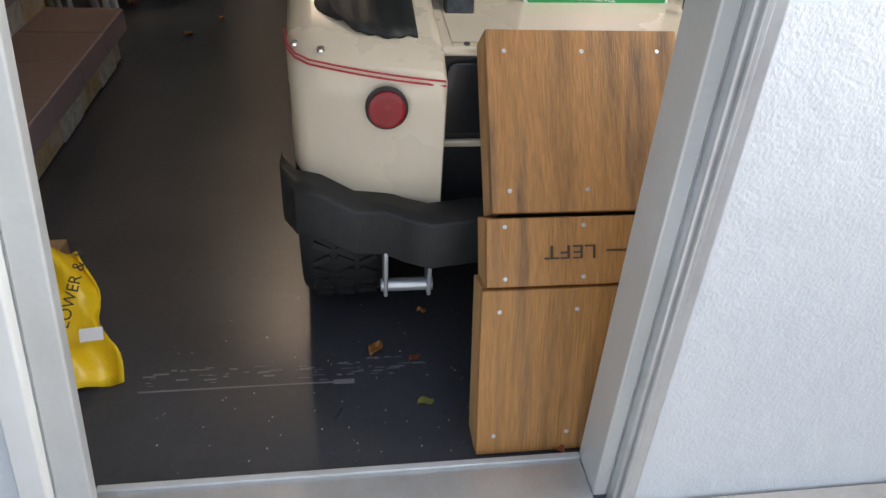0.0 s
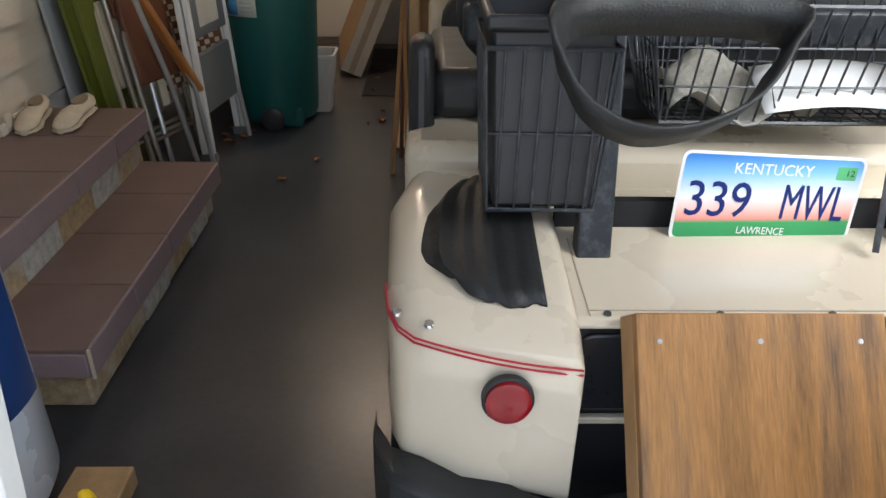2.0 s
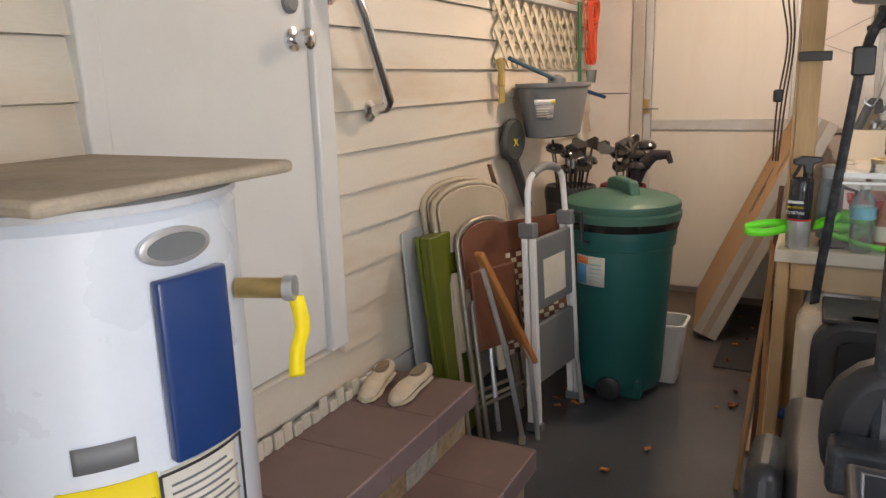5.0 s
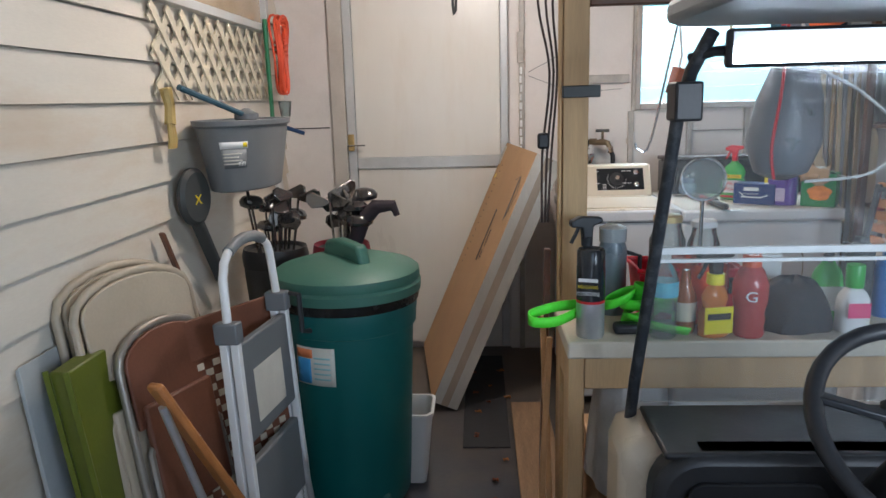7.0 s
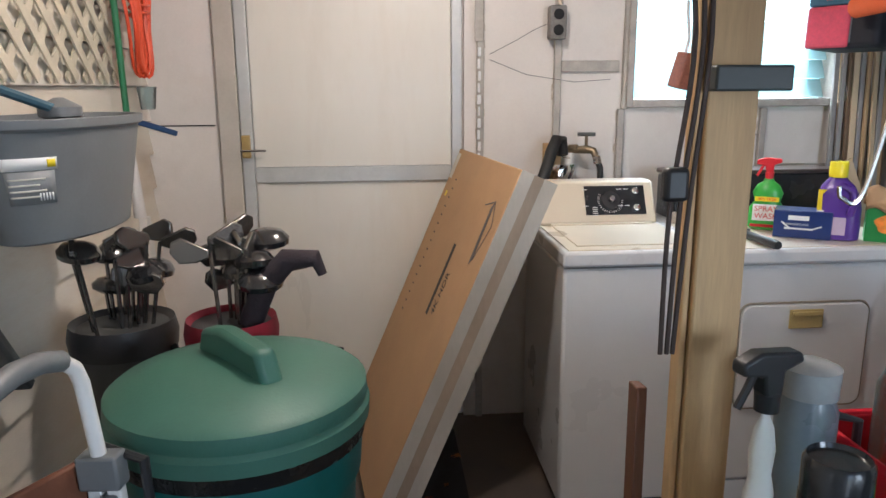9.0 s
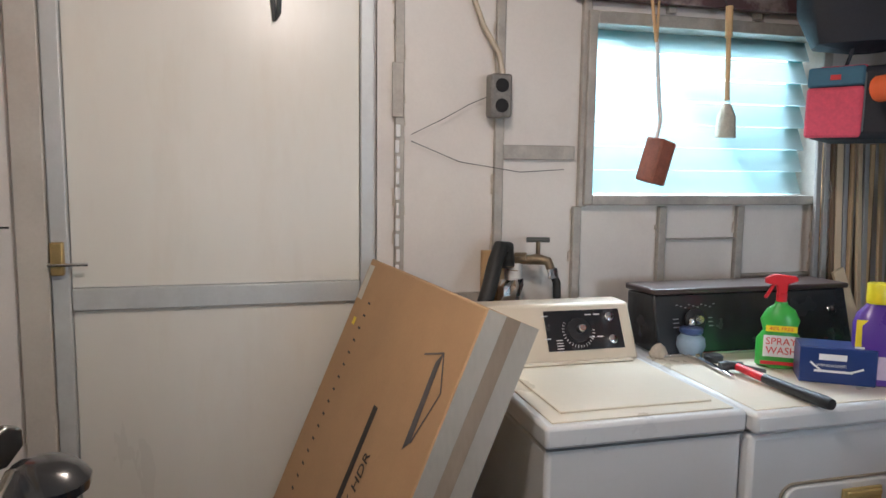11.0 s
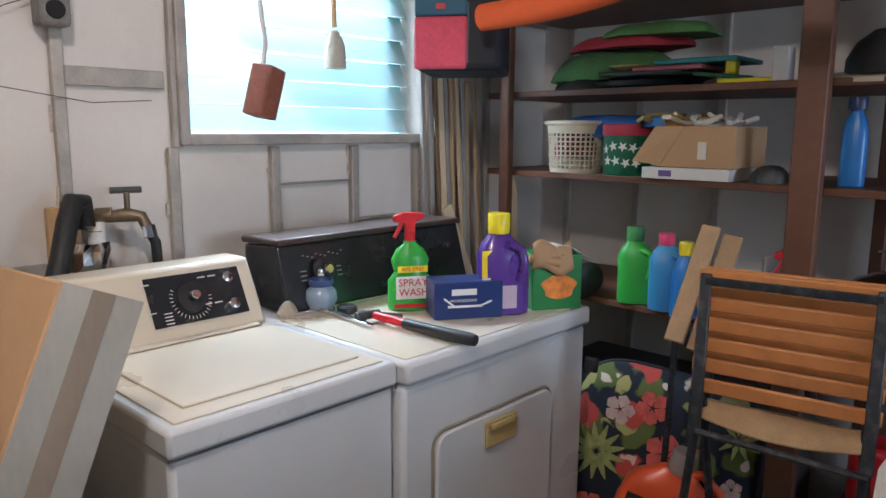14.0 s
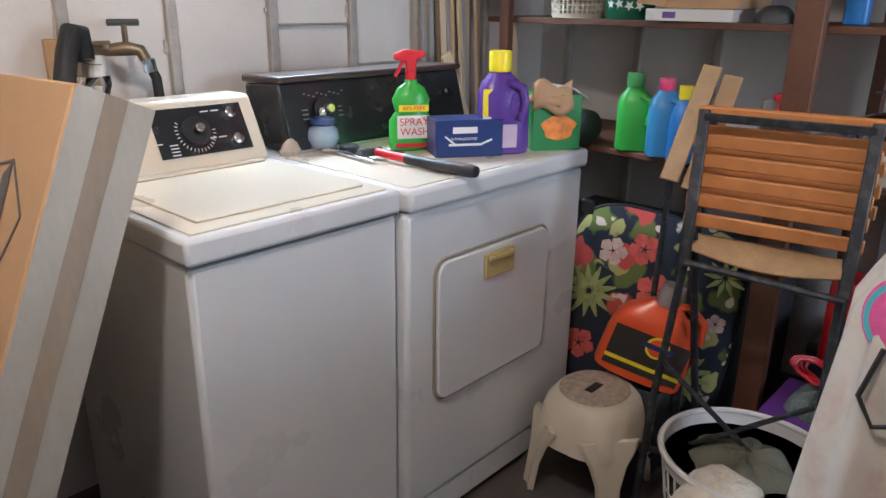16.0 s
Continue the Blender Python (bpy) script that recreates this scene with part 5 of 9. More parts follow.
# ---- plywood ramps ----
def ramp_board(name, x, label, dark):
    ob = thing(name, label, "ramp", (x + 0.16, 2.2, 0), group="plywood ramps")
    m = M_PLY if not dark else mat("dark_plywood", (0.12, 0.062, 0.032), 0.6, var=0.4, scale=3, bump=0.4, fine=40, stretch=(5, 1, 0.5))
    for nm, (ya, za), (yb, zb), dx in (("upper_board", (2.39, 0.645), (2.207, 0.407), 0.0), ("middle_board", (2.195, 0.405), (2.142, 0.308), -0.012), ("lower_board", (2.138, 0.304), (2.062, 0.004), -0.02)):
        n = Vector((0, -(za - zb), (ya - yb))).normalized() * 1.0
        u = 0.018
        poly = [(x + dx, ya, za), (x + dx + 0.325, ya, za), (x + dx + 0.325, yb, zb), (x + dx, yb, zb)]
        part(nm, Mesh().prism(poly, -n * u), m, ob, bevel=0.002)
        for sx in (0, 0.307):
            q = [(x + dx + sx, ya, za), (x + dx + sx, yb, zb)]
            dn = -n * 0.075
            part("side_rail", Mesh().prism([Vector(q[0]) - n * 0.0185, Vector(q[1]) - n * 0.0185, Vector(q[1]) + dn, Vector(q[0]) + dn], (0.018, 0, 0)), M_PLYE, ob, bevel=0.002)
        for t in (0.12, 0.88):
            for sx in (0.03, 0.29, 0.16):
                c = Vector((x + dx + sx, ya + (yb - ya) * t, za + (zb - za) * t))
                part("screw", Mesh().lathe([(0.004, 0), (0.003, 0.0012)], n=8, m=facing(c, n)), M_ALU, ob)
    return ob


r1 = ramp_board("ramp", -0.036, "weathered plywood ramp with pencilled word and arrow on the cart", False)
r2 = ramp_board("ramp", 0.325, "darker plywood loading ramp with rough grain, leaning on the cart", True)
M_PENCIL = mat("pencil", (0.07, 0.04, 0.025), 0.7)
nn = Vector((0, -0.097, 0.053)).normalized()
rm = facing(Vector((0.07, 2.168, 0.357)) + nn * 0.0008, nn)
words("lettering", "LEFT", 0.032, M_PENCIL, r1, rm @ pose(0.02, 0, 0, 0, 0, 180), 0.085, 0.0004)
part("arrow", Mesh().bar(rm @ Vector((0.08, 0.0, 0)), rm @ Vector((0.19, 0.0, 0)), 0.003, 0.001, up=nn).bar(rm @ Vector((0.165, 0.02, 0)), rm @ Vector((0.19, 0.0, 0)), 0.003, 0.001, up=nn).bar(rm @ Vector((0.165, -0.02, 0)), rm @ Vector((0.19, 0.0, 0)), 0.003, 0.001, up=nn), M_PENCIL, r1)

# ---- things by the west wall ----
M_CANV2 = mat("worn_canvas_shoe", (0.6, 0.52, 0.4), 0.9, var=0.15, scale=20, bump=0.4)
M_DIM = mat("shoe_lining", (0.25, 0.2, 0.14), 0.9)


def ell(cx, cy, z, a, b, n=14, rot=0.0):
    return [(cx + a * math.cos(t) * math.cos(rot) - b * math.sin(t) * math.sin(rot), cy + a * math.cos(t) * math.sin(rot) + b * math.sin(t) * math.cos(rot), z) for t in [2 * math.pi * i / n for i in range(n)]]


def shoe(x, y, z, rot):
    ob = thing("shoe", "worn cream canvas slip-on shoe lying on the top step", "shoe", (x, y, z), group="shoes on the step")
    m = pose(x, y, z, 0, 0, rot)
    def ring(u, hw, h0, h1, n=12):
        return [m @ Vector((hw * math.cos(2 * math.pi * i / n), u, h0 + (h1 - h0) * (0.5 + 0.5 * math.sin(2 * math.pi * i / n)))) for i in range(n)]
    part("sole", Mesh().loft([ring(u, w, 0, 0.014) for u, w in ((-0.13, 0.012), (-0.12, 0.028), (-0.06, 0.033), (0.0, 0.03), (0.07, 0.042), (0.115, 0.032), (0.13, 0.01))]), M_CANVAS, ob)
    part("upper", Mesh().loft([ring(u, w, 0.008, h) for u, w, h in ((-0.128, 0.01, 0.03), (-0.118, 0.026, 0.062), (-0.09, 0.031, 0.06), (-0.05, 0.032, 0.052), (-0.01, 0.031, 0.055), (0.03, 0.036, 0.056), (0.08, 0.038, 0.042), (0.115, 0.028, 0.03), (0.128, 0.008, 0.018))]), M_CANV2, ob)
    part("opening", Mesh().loft([[m @ Vector(p) for p in ell(0, -0.055, 0.050 + k * 0.012, 0.020, 0.052)] for k in (0, 1)]), M_DIM, ob)
    return ob


shoe(-1.585, 3.92, 0.371, -168)
shoe(-1.46, 3.94, 0.371, -178)

gt = thing("folding_table", "olive green folded table leaning against the boards", "folding table", (-1.58, 4.45, 0))
part("top", Mesh().prism([(-1.585, 4.24, 0.84), (-1.535, 4.235, 0.84), (-1.45, 4.26, 0.02), (-1.50, 4.265, 0.02)], (0.0, 0.30, 0.0)), M_GREENM, gt, bevel=0.006)
solo("grey_panel", Mesh().prism([(-1.65, 4.22, 0.85), (-1.64, 4.22, 0.86), (-1.575, 4.24, 0.01), (-1.585, 4.24, 0.0)], (0, 0.26, 0)), mat("grey_board", (0.42, 0.45, 0.46), 0.5, var=0.08), "plain grey panel leaning on the boards behind the folding table", "panel", (-1.6, 4.35, 0), bevel=0.002)


def arch(m, w, h0, h1, r=0.011, back=0.09):
    """An upside-down U of tube in the plane of m (x across, y up)."""
    k = []
    for i in range(9):
        a = radians(180 - 180 * i / 8)
        k.append(m @ Vector((w / 2 * math.cos(a) if abs(math.cos(a)) < 0.99 else w / 2 * math.copysign(1, math.cos(a)), h1 - back + back * math.sin(a), 0)))
    return [m @ Vector((-w / 2 - 0.01, h0, 0))] + k + [m @ Vector((w / 2 + 0.01, h0, 0))]


def leaning(x, y, tx, ty, lean, z=0.0):
    """A pose standing on the floor at x, y: its x runs along (tx, ty), its y goes up and leans back by lean metres per metre."""
    a = Vector((tx, ty, 0)).normalized()
    n = Vector((a.y, -a.x, 0))
    up = (Vector((0, 0, 1)) - n * lean).normalized()
    zz = a.cross(up)
    m = Matrix((a, up, zz)).transposed().to_4x4()
    m.translation = Vector((x, y, z))
    return m


def folding_chair(x, y, name_label, frame_m, pad_m, h=0.99, w=0.40, tx=0.35, ty=0.94):
    ob = thing("folding_chair", name_label, "folding chair", (x, y, 0), group="folded chairs by the wall")
    m = leaning(x, y, tx, ty, 0.16)
    part("frame", Mesh().tube(arch(m, w, 0.0, h), 0.0115, 10), frame_m, ob)
    m2 = m @ pose(0, 0, 0.014)
    part("rear_frame", Mesh().tube(arch(m2, w - 0.05, 0.0, h * 0.66, back=0.03), 0.0105, 8), frame_m, ob)
    bp = [m @ Vector((w / 2 * 0.93 * math.cos(a), h - 0.09 + 0.078 * math.sin(a), 0.004)) for a in [radians(180 * i / 10) for i in range(11)]]
    bp = bp[::-1] + [m @ Vector((w / 2 * 0.93, h - 0.26, 0.004)), m @ Vector((-w / 2 * 0.93, h - 0.26, 0.004))][::1]
    part("backrest", Mesh().prism(bp, (m.to_3x3() @ Vector((0, 0, 0.012)))), pad_m, ob, bevel=0.004)
    sp_ = [m @ Vector(q) for q in ((-w / 2 + 0.03, 0.36, 0.006), (w / 2 - 0.03, 0.36, 0.006), (w / 2 - 0.03, 0.68, 0.006), (-w / 2 + 0.03, 0.68, 0.006))]
    part("seat", Mesh().prism(sp_, (m.to_3x3() @ Vector((0, 0, 0.022)))), pad_m, ob, bevel=0.008)
    part("crossbar", Mesh().tube([m @ Vector((-w / 2, 0.14, 0)), m @ Vector((w / 2, 0.14, 0))], 0.008, 8), frame_m, ob)
    return ob


folding_chair(-1.43, 4.52, "beige steel folding chair folded flat, leaning on the boards", M_BEIGE, M_BEIGE, 1.03)
folding_chair(-1.375, 4.50, "beige steel folding chair with chipped paint folded flat", M_BEIGE, M_BEIGE, 1.02)
folding_chair(-1.33, 4.50, "folded chair with brown vinyl seat and grey tube frame", mat("grey_tube", (0.32, 0.29, 0.25), 0.35, metal=0.5), M_BROWNV, 0.88, 0.31)

# lawn chair: tubes, wooden arm, woven brown and cream webbing
lc = thing("lawn_chair", "folded lawn chair with woven brown webbing and wooden arm", "lawn chair", (-1.28, 4.6, 0))
lm = leaning(-1.245, 4.66, 0.5, 0.86, 0.16)
part("tube_frame", Mesh().tube(arch(lm, 0.44, 0.0, 0.84, back=0.04), 0.011, 8), M_ALU, lc)
web = part("webbing", Mesh().prism([lm @ Vector(p) for p in ((-0.19, 0.30, -0.002), (0.2, 0.30, -0.002), (0.2, 0.83, -0.002), (-0.19, 0.83, -0.002))], lm.to_3x3() @ Vector((0, 0, 0.006))), M_BROWNV, lc, bevel=0.002)
wv = Mesh()
for i in range(12):
    for j in range(18):
        cx_, cy_ = -0.155 + i * 0.029, 0.31 + j * 0.0235
        if (i + j) % 2:
            wv.box(cx_ - 0.0125, cx_ + 0.0125, cy_ - 0.0095, cy_ + 0.0095, 0.006, 0.009, lm)
            wv.box(cx_ - 0.0125, cx_ + 0.0125, cy_ - 0.0095, cy_ + 0.0095, -0.005, -0.002, lm)
part("weave", wv, M_CANVAS, lc, kind="stuff", smooth=False)
part("edge_band", Mesh().box(-0.20, -0.165, 0.25, 0.80, -0.004, 0.011, lm), M_CANVAS, lc, bevel=0.002)
part("top_band", Mesh().box(-0.2, 0.2, 0.73, 0.85, -0.006, 0.012, lm), M_BROWNV, lc, bevel=0.004)
for a, b_ in (((-1.345, 4.26, 0.80), (-1.205, 4.45, 0.33)),):
    part("arm", Mesh().bar(a, b_, 0.022, 0.048, up=(0.5, -0.4, 0.3)), M_ORANGEW, lc, bevel=0.008)
part("leg", Mesh().tube([(-1.335, 4.27, 0.74), (-1.285, 4.36, 0.40), (-1.235, 4.40, 0.03)], 0.011, 10), M_ALU, lc)
part("rubber_foot", Mesh().lathe([(0.014, 0), (0.015, 0.03)], (-1.235, 4.40, 0.0), 12), M_CANVAS, lc)
part("leg", Mesh().tube([(-1.30, 4.36, 0.62), (-1.215, 4.43, 0.36), (-1.19, 4.46, 0.0)], 0.010, 10), M_ALU, lc)
solo("wood_strip", Mesh().bar((-1.625, 5.0, 1.03), (-1.545, 5.10, 0.62), 0.028, 0.012).bar((-1.545, 5.10, 0.62), (-1.50, 5.2, 0.0), 0.028, 0.012), M_DKWOOD, "reddish brown wooden strip leaning on the boards", "wood strip", (-1.55, 5.1, 0), bevel=0.002)

# step ladder
sl = thing("step_ladder", "folded white aluminium step ladder with grey plastic treads", "step ladder", (-1.22, 4.7, 0))
lad = leaning(-1.215, 4.71, 0.14, 0.99, 0.05)
W2 = 0.185
M_WALU = mat("white_aluminium", (0.8, 0.8, 0.79), 0.35, metal=0.0, var=0.05, coat=0.2)
for sgn in (-1, 1):
    for dz in (0.0, 0.033):
        part("rail", Mesh().prism([lad @ Vector(p) for p in ((sgn * W2 - 0.011, 0, dz - 0.012), (sgn * W2 + 0.011, 0, dz - 0.012), (sgn * (W2 - 0.02) + 0.011, 0.83, dz - 0.012), (sgn * (W2 - 0.02) - 0.011, 0.83, dz - 0.012))], lad.to_3x3() @ Vector((0, 0, 0.024))), M_WALU, sl, bevel=0.003)
    part("bracket", Mesh().box(sgn * (W2 - 0.02) - 0.02, sgn * (W2 - 0.02) + 0.02, 0.80, 0.86, -0.02, 0.05, lad), M_GREY, sl, bevel=0.005)
    part("foot", Mesh().box(sgn * W2 - 0.02, sgn * W2 + 0.02, 0, 0.035, -0.02, 0.05, lad), M_GREY, sl, bevel=0.005)
hoop = [lad @ Vector((-W2 + 0.02, 0.83, 0.015)), lad @ Vector((-W2 + 0.03, 0.98, 0.015))]
for i in range(9):
    a = radians(180 - 180 * i / 8)
    hoop.append(lad @ Vector(((W2 - 0.035) * math.cos(a), 0.99 + 0.075 * math.sin(a), 0.015)))
hoop.append(lad @ Vector((W2 - 0.02, 0.83, 0.015)))
part("handrail", Mesh().tube(hoop, 0.0125, 10), M_WALU, sl)
part("grip", Mesh().tube(hoop[4:9], 0.017, 10), M_GREY, sl)
for y0, y1 in ((0.50, 0.79), (0.20, 0.44)):
    part("tread", Mesh().box(-W2 + 0.025, W2 - 0.025, y0, y1, 0.012, 0.04, lad), M_GREY, sl, "grey ribbed plastic tread", bevel=0.006)
part("label", Mesh().box(-0.10, 0.09, 0.54, 0.70, 0.0405, 0.0415, lad), M_PAPER, sl)

# dustbin label
def on_can(a, z, r):
    a = radians(a)
    return (BC[0] + r * math.cos(a), BC[1] + r * math.sin(a), z)
part("label", Mesh().grid(lambda u, v: on_can(-131 + 38 * u, 0.525 + 0.13 * v, 0.2275 - 0.0 + 0.0), 10, 1), M_PAPER, can, solid=0.001)
part("label_blue", Mesh().grid(lambda u, v: on_can(-130 + 15 * u, 0.53 + 0.085 * v, 0.2285), 5, 1), mat("label_blue", (0.05, 0.28, 0.55), 0.5), can, solid=0.001)
part("label_orange", Mesh().grid(lambda u, v: on_can(-130 + 17 * u, 0.618 + 0.03 * v, 0.2285), 5, 1), mat("label_orange", (0.75, 0.22, 0.08), 0.5), can, solid=0.001)
for k in range(5):
    part("label_line", Mesh().grid(lambda u, v: on_can(-112 + 15 * u, 0.545 + 0.018 * k + 0.006 * v, 0.2285), 5, 1), mat("label_teal", (0.3, 0.5, 0.5), 0.5), can, solid=0.001)

# bucket on the wall, with brush handle
bu = thing("bucket", "grey oval plastic bucket hanging on the boards, blue-handled brush inside", "bucket", (-1.47, 5.5, 1.12))
def bring(z, a, b):
    return ell(-1.475, 5.47, z, b * 1.02, a * 1.12, 28, radians(-8))
part("body", Mesh().loft([bring(1.125, 0.175, 0.095), bring(1.13, 0.19, 0.105), bring(1.36, 0.235, 0.14), bring(1.365, 0.245, 0.15), bring(1.385, 0.247, 0.152), bring(1.385, 0.235, 0.14), bring(1.145, 0.18, 0.10)]), M_GREY, bu, bevel=0.002)


def on_bucket(t, z, off=0.001):
    """On the bucket's tapering side, at the angle t."""
    k = (z - 1.13) / 0.23
    a, b, r = (0.107 + 0.036 * k) + off, (0.213 + 0.050 * k) + off, radians(-8)
    x, y = a * math.cos(radians(t)), b * math.sin(radians(t))
    return (-1.475 + x * math.cos(r) - y * math.sin(r), 5.47 + x * math.sin(r) + y * math.cos(r), z)


def bucket_patch(name, t0, t1, z0, z1, material, off):
    return part(name, Mesh().grid(lambda u, v: on_bucket(t0 + (t1 - t0) * u, z0 + (z1 - z0) * v, off), 8, 1), material, bu, solid=0.0004)


bucket_patch("label", -80, -44, 1.285, 1.31, M_WHITE, 0.001)
bucket_patch("label", -79, -46, 1.215, 1.283, mat("faint_label", (0.23, 0.24, 0.25), 0.5), 0.001)
bucket_patch("label_spot", -50, -45, 1.29, 1.306, M_YEL, 0.0018)
for k in range(4):
    bucket_patch("print_line", -77, -52 - 4 * (k % 2), 1.265 - k * 0.012, 1.269 - k * 0.012, M_PAPER, 0.0016)
for k in range(5):
    bucket_patch("bar_code", -57 + k * 2, -56 + k * 2, 1.222, 1.238, M_WHITE, 0.0018)
part("brush_handle", Mesh().tube([(-1.56, 5.10, 1.50), (-1.45, 5.42, 1.40)], 0.011, 8), mat("slate_blue_plastic", (0.05, 0.11, 0.15), 0.4), bu)
part("brush_head", Mesh().lathe([(0.01, -0.02), (0.045, 0.0), (0.045, 0.02), (0.01, 0.04)], (-1.45, 5.44, 1.385), 16), M_GREY, bu)
gl_ = thing("rubber_glove", "yellowed rubber glove hanging on the lattice", "glove", (-1.6, 5.12, 1.3))
part("cuff", Mesh().tube([(-1.615, 5.12, 1.50), (-1.61, 5.13, 1.44), (-1.61, 5.12, 1.38)], [0.022, 0.018, 0.02], 8), mat("amber_rubber", (0.5, 0.36, 0.12), 0.5), gl_)
for k in range(3):
    part("finger", Mesh().tube([(-1.61, 5.11 + k * 0.015, 1.38), (-1.605, 5.10 + k * 0.02, 1.33), (-1.61, 5.10 + k * 0.02, 1.30)], 0.008, 6), MATS["amber_rubber"], gl_)

# leaf trimmer / scoop with an X
sc_ = thing("club_cover", "dark grey padded case with yellow letter hanging on the boards", "case", (-1.6, 5.2, 0.75))
sc_m = facing((-1.60, 5.22, 1.12), (1, -0.4, 0))
part("head", Mesh().loft([[sc_m @ Vector((0.075 * k * math.cos(t), 0.105 * k * math.sin(t), z)) for t in [2 * math.pi * i / 24 for i in range(24)]] for z, k in ((-0.012, 0.8), (0.0, 1.0), (0.015, 1.0), (0.028, 0.85))]), M_DGREY, sc_)
part("shaft", Mesh().bar((-1.595, 5.23, 1.03), (-1.585, 5.40, 0.77), 0.03, 0.045, up=(1, 0, 0)), M_DGREY, sc_, bevel=0.008)
words("letter", "X", 0.05, M_YEL, sc_, sc_m @ pose(0, -0.01, 0.029), 0.035)

# cords, broom pole
def coil(name, cx, cy, cz, sy, sz, loops, r, material, label, seed=3):
    rnd = random.Random(seed)
    ob = thing(name, label, name.replace("_", " "), (cx, cy, cz))
    for k in range(loops):
        a = sy * rnd.uniform(0.55, 1.0)
        b = sz * rnd.uniform(0.75, 1.0)
        ox, oy = rnd.uniform(-0.01, 0.03), rnd.uniform(-0.02, 0.02)
        tilt = rnd.uniform(-0.2, 0.2)
        pts = []
        for i in range(22):
            t = 2 * math.pi * i / 22
            y, z = a * math.sin(t) * (0.7 + 0.3 * math.cos(t)), b * math.cos(t)
            pts.append((cx + ox + 0.008 * math.sin(3 * t), cy + oy + y + tilt * z, cz + z))
        part("loop", Mesh().tube(pts, r, 6, closed=True), material, ob)
    return ob


M_ORCORD = mat("orange_cord", (0.75, 0.09, 0.03), 0.45)
oc = coil("extension_cord", -1.585, 6.47, 1.68, 0.125, 0.20, 11, 0.006, M_ORCORD, "coiled orange extension cord hanging on the boards")
part("wrap", Mesh().tube([(-1.58 + 0.03 * math.cos(t), 6.50 + 0.05 * math.sin(t), 1.68 + 0.004 * t) for t in [i * 0.5 for i in range(38)]], 0.0055, 6), M_ORCORD, oc)
solo("cup", Mesh().lathe([(0.025, 0), (0.035, 0.08), (0.033, 0.08), (0.024, 0.004)], (-1.58, 6.50, 1.37), 16), M_BOTTLE, "clear plastic cup hanging below the orange cord", "cup", (-1.58, 6.5, 1.37))
solo("clamp", Mesh().bar((-1.60, 6.42, 1.33), (-1.50, 6.54, 1.28), 0.02, 0.02), mat("navy_plastic", (0.02, 0.06, 0.16), 0.4), "navy blue handled clamp on the boards", "clamp", (-1.58, 6.45, 1.3), bevel=0.004)
br = thing("broom", "green-handled broom with white bristled head down, hanging on the wall", "broom", (-1.6, 6.33, 0.7))
part("handle", Mesh().tube([(-1.60, 6.30, 1.84), (-1.60, 6.33, 1.22)], 0.011, 10), mat("green_pole", (0.02, 0.16, 0.06), 0.35), br)
part("sleeve", Mesh().tube([(-1.60, 6.33, 1.22), (-1.60, 6.36, 1.0)], [0.014, 0.022], 10), M_WPLAST, br)
part("head", Mesh().prism([(-1.60, 6.34, 1.0), (-1.60, 6.38, 1.0), (-1.60, 6.41, 0.80), (-1.60, 6.31, 0.80)], (0.03, 0, 0)), M_WPLAST, br, bevel=0.004)

# golf bags
M_CLUB = mat("club_steel", (0.2, 0.19, 0.18), 0.22, metal=0.85)
M_CLUBD = mat("club_dark", (0.02, 0.02, 0.022), 0.2, coat=0.7)


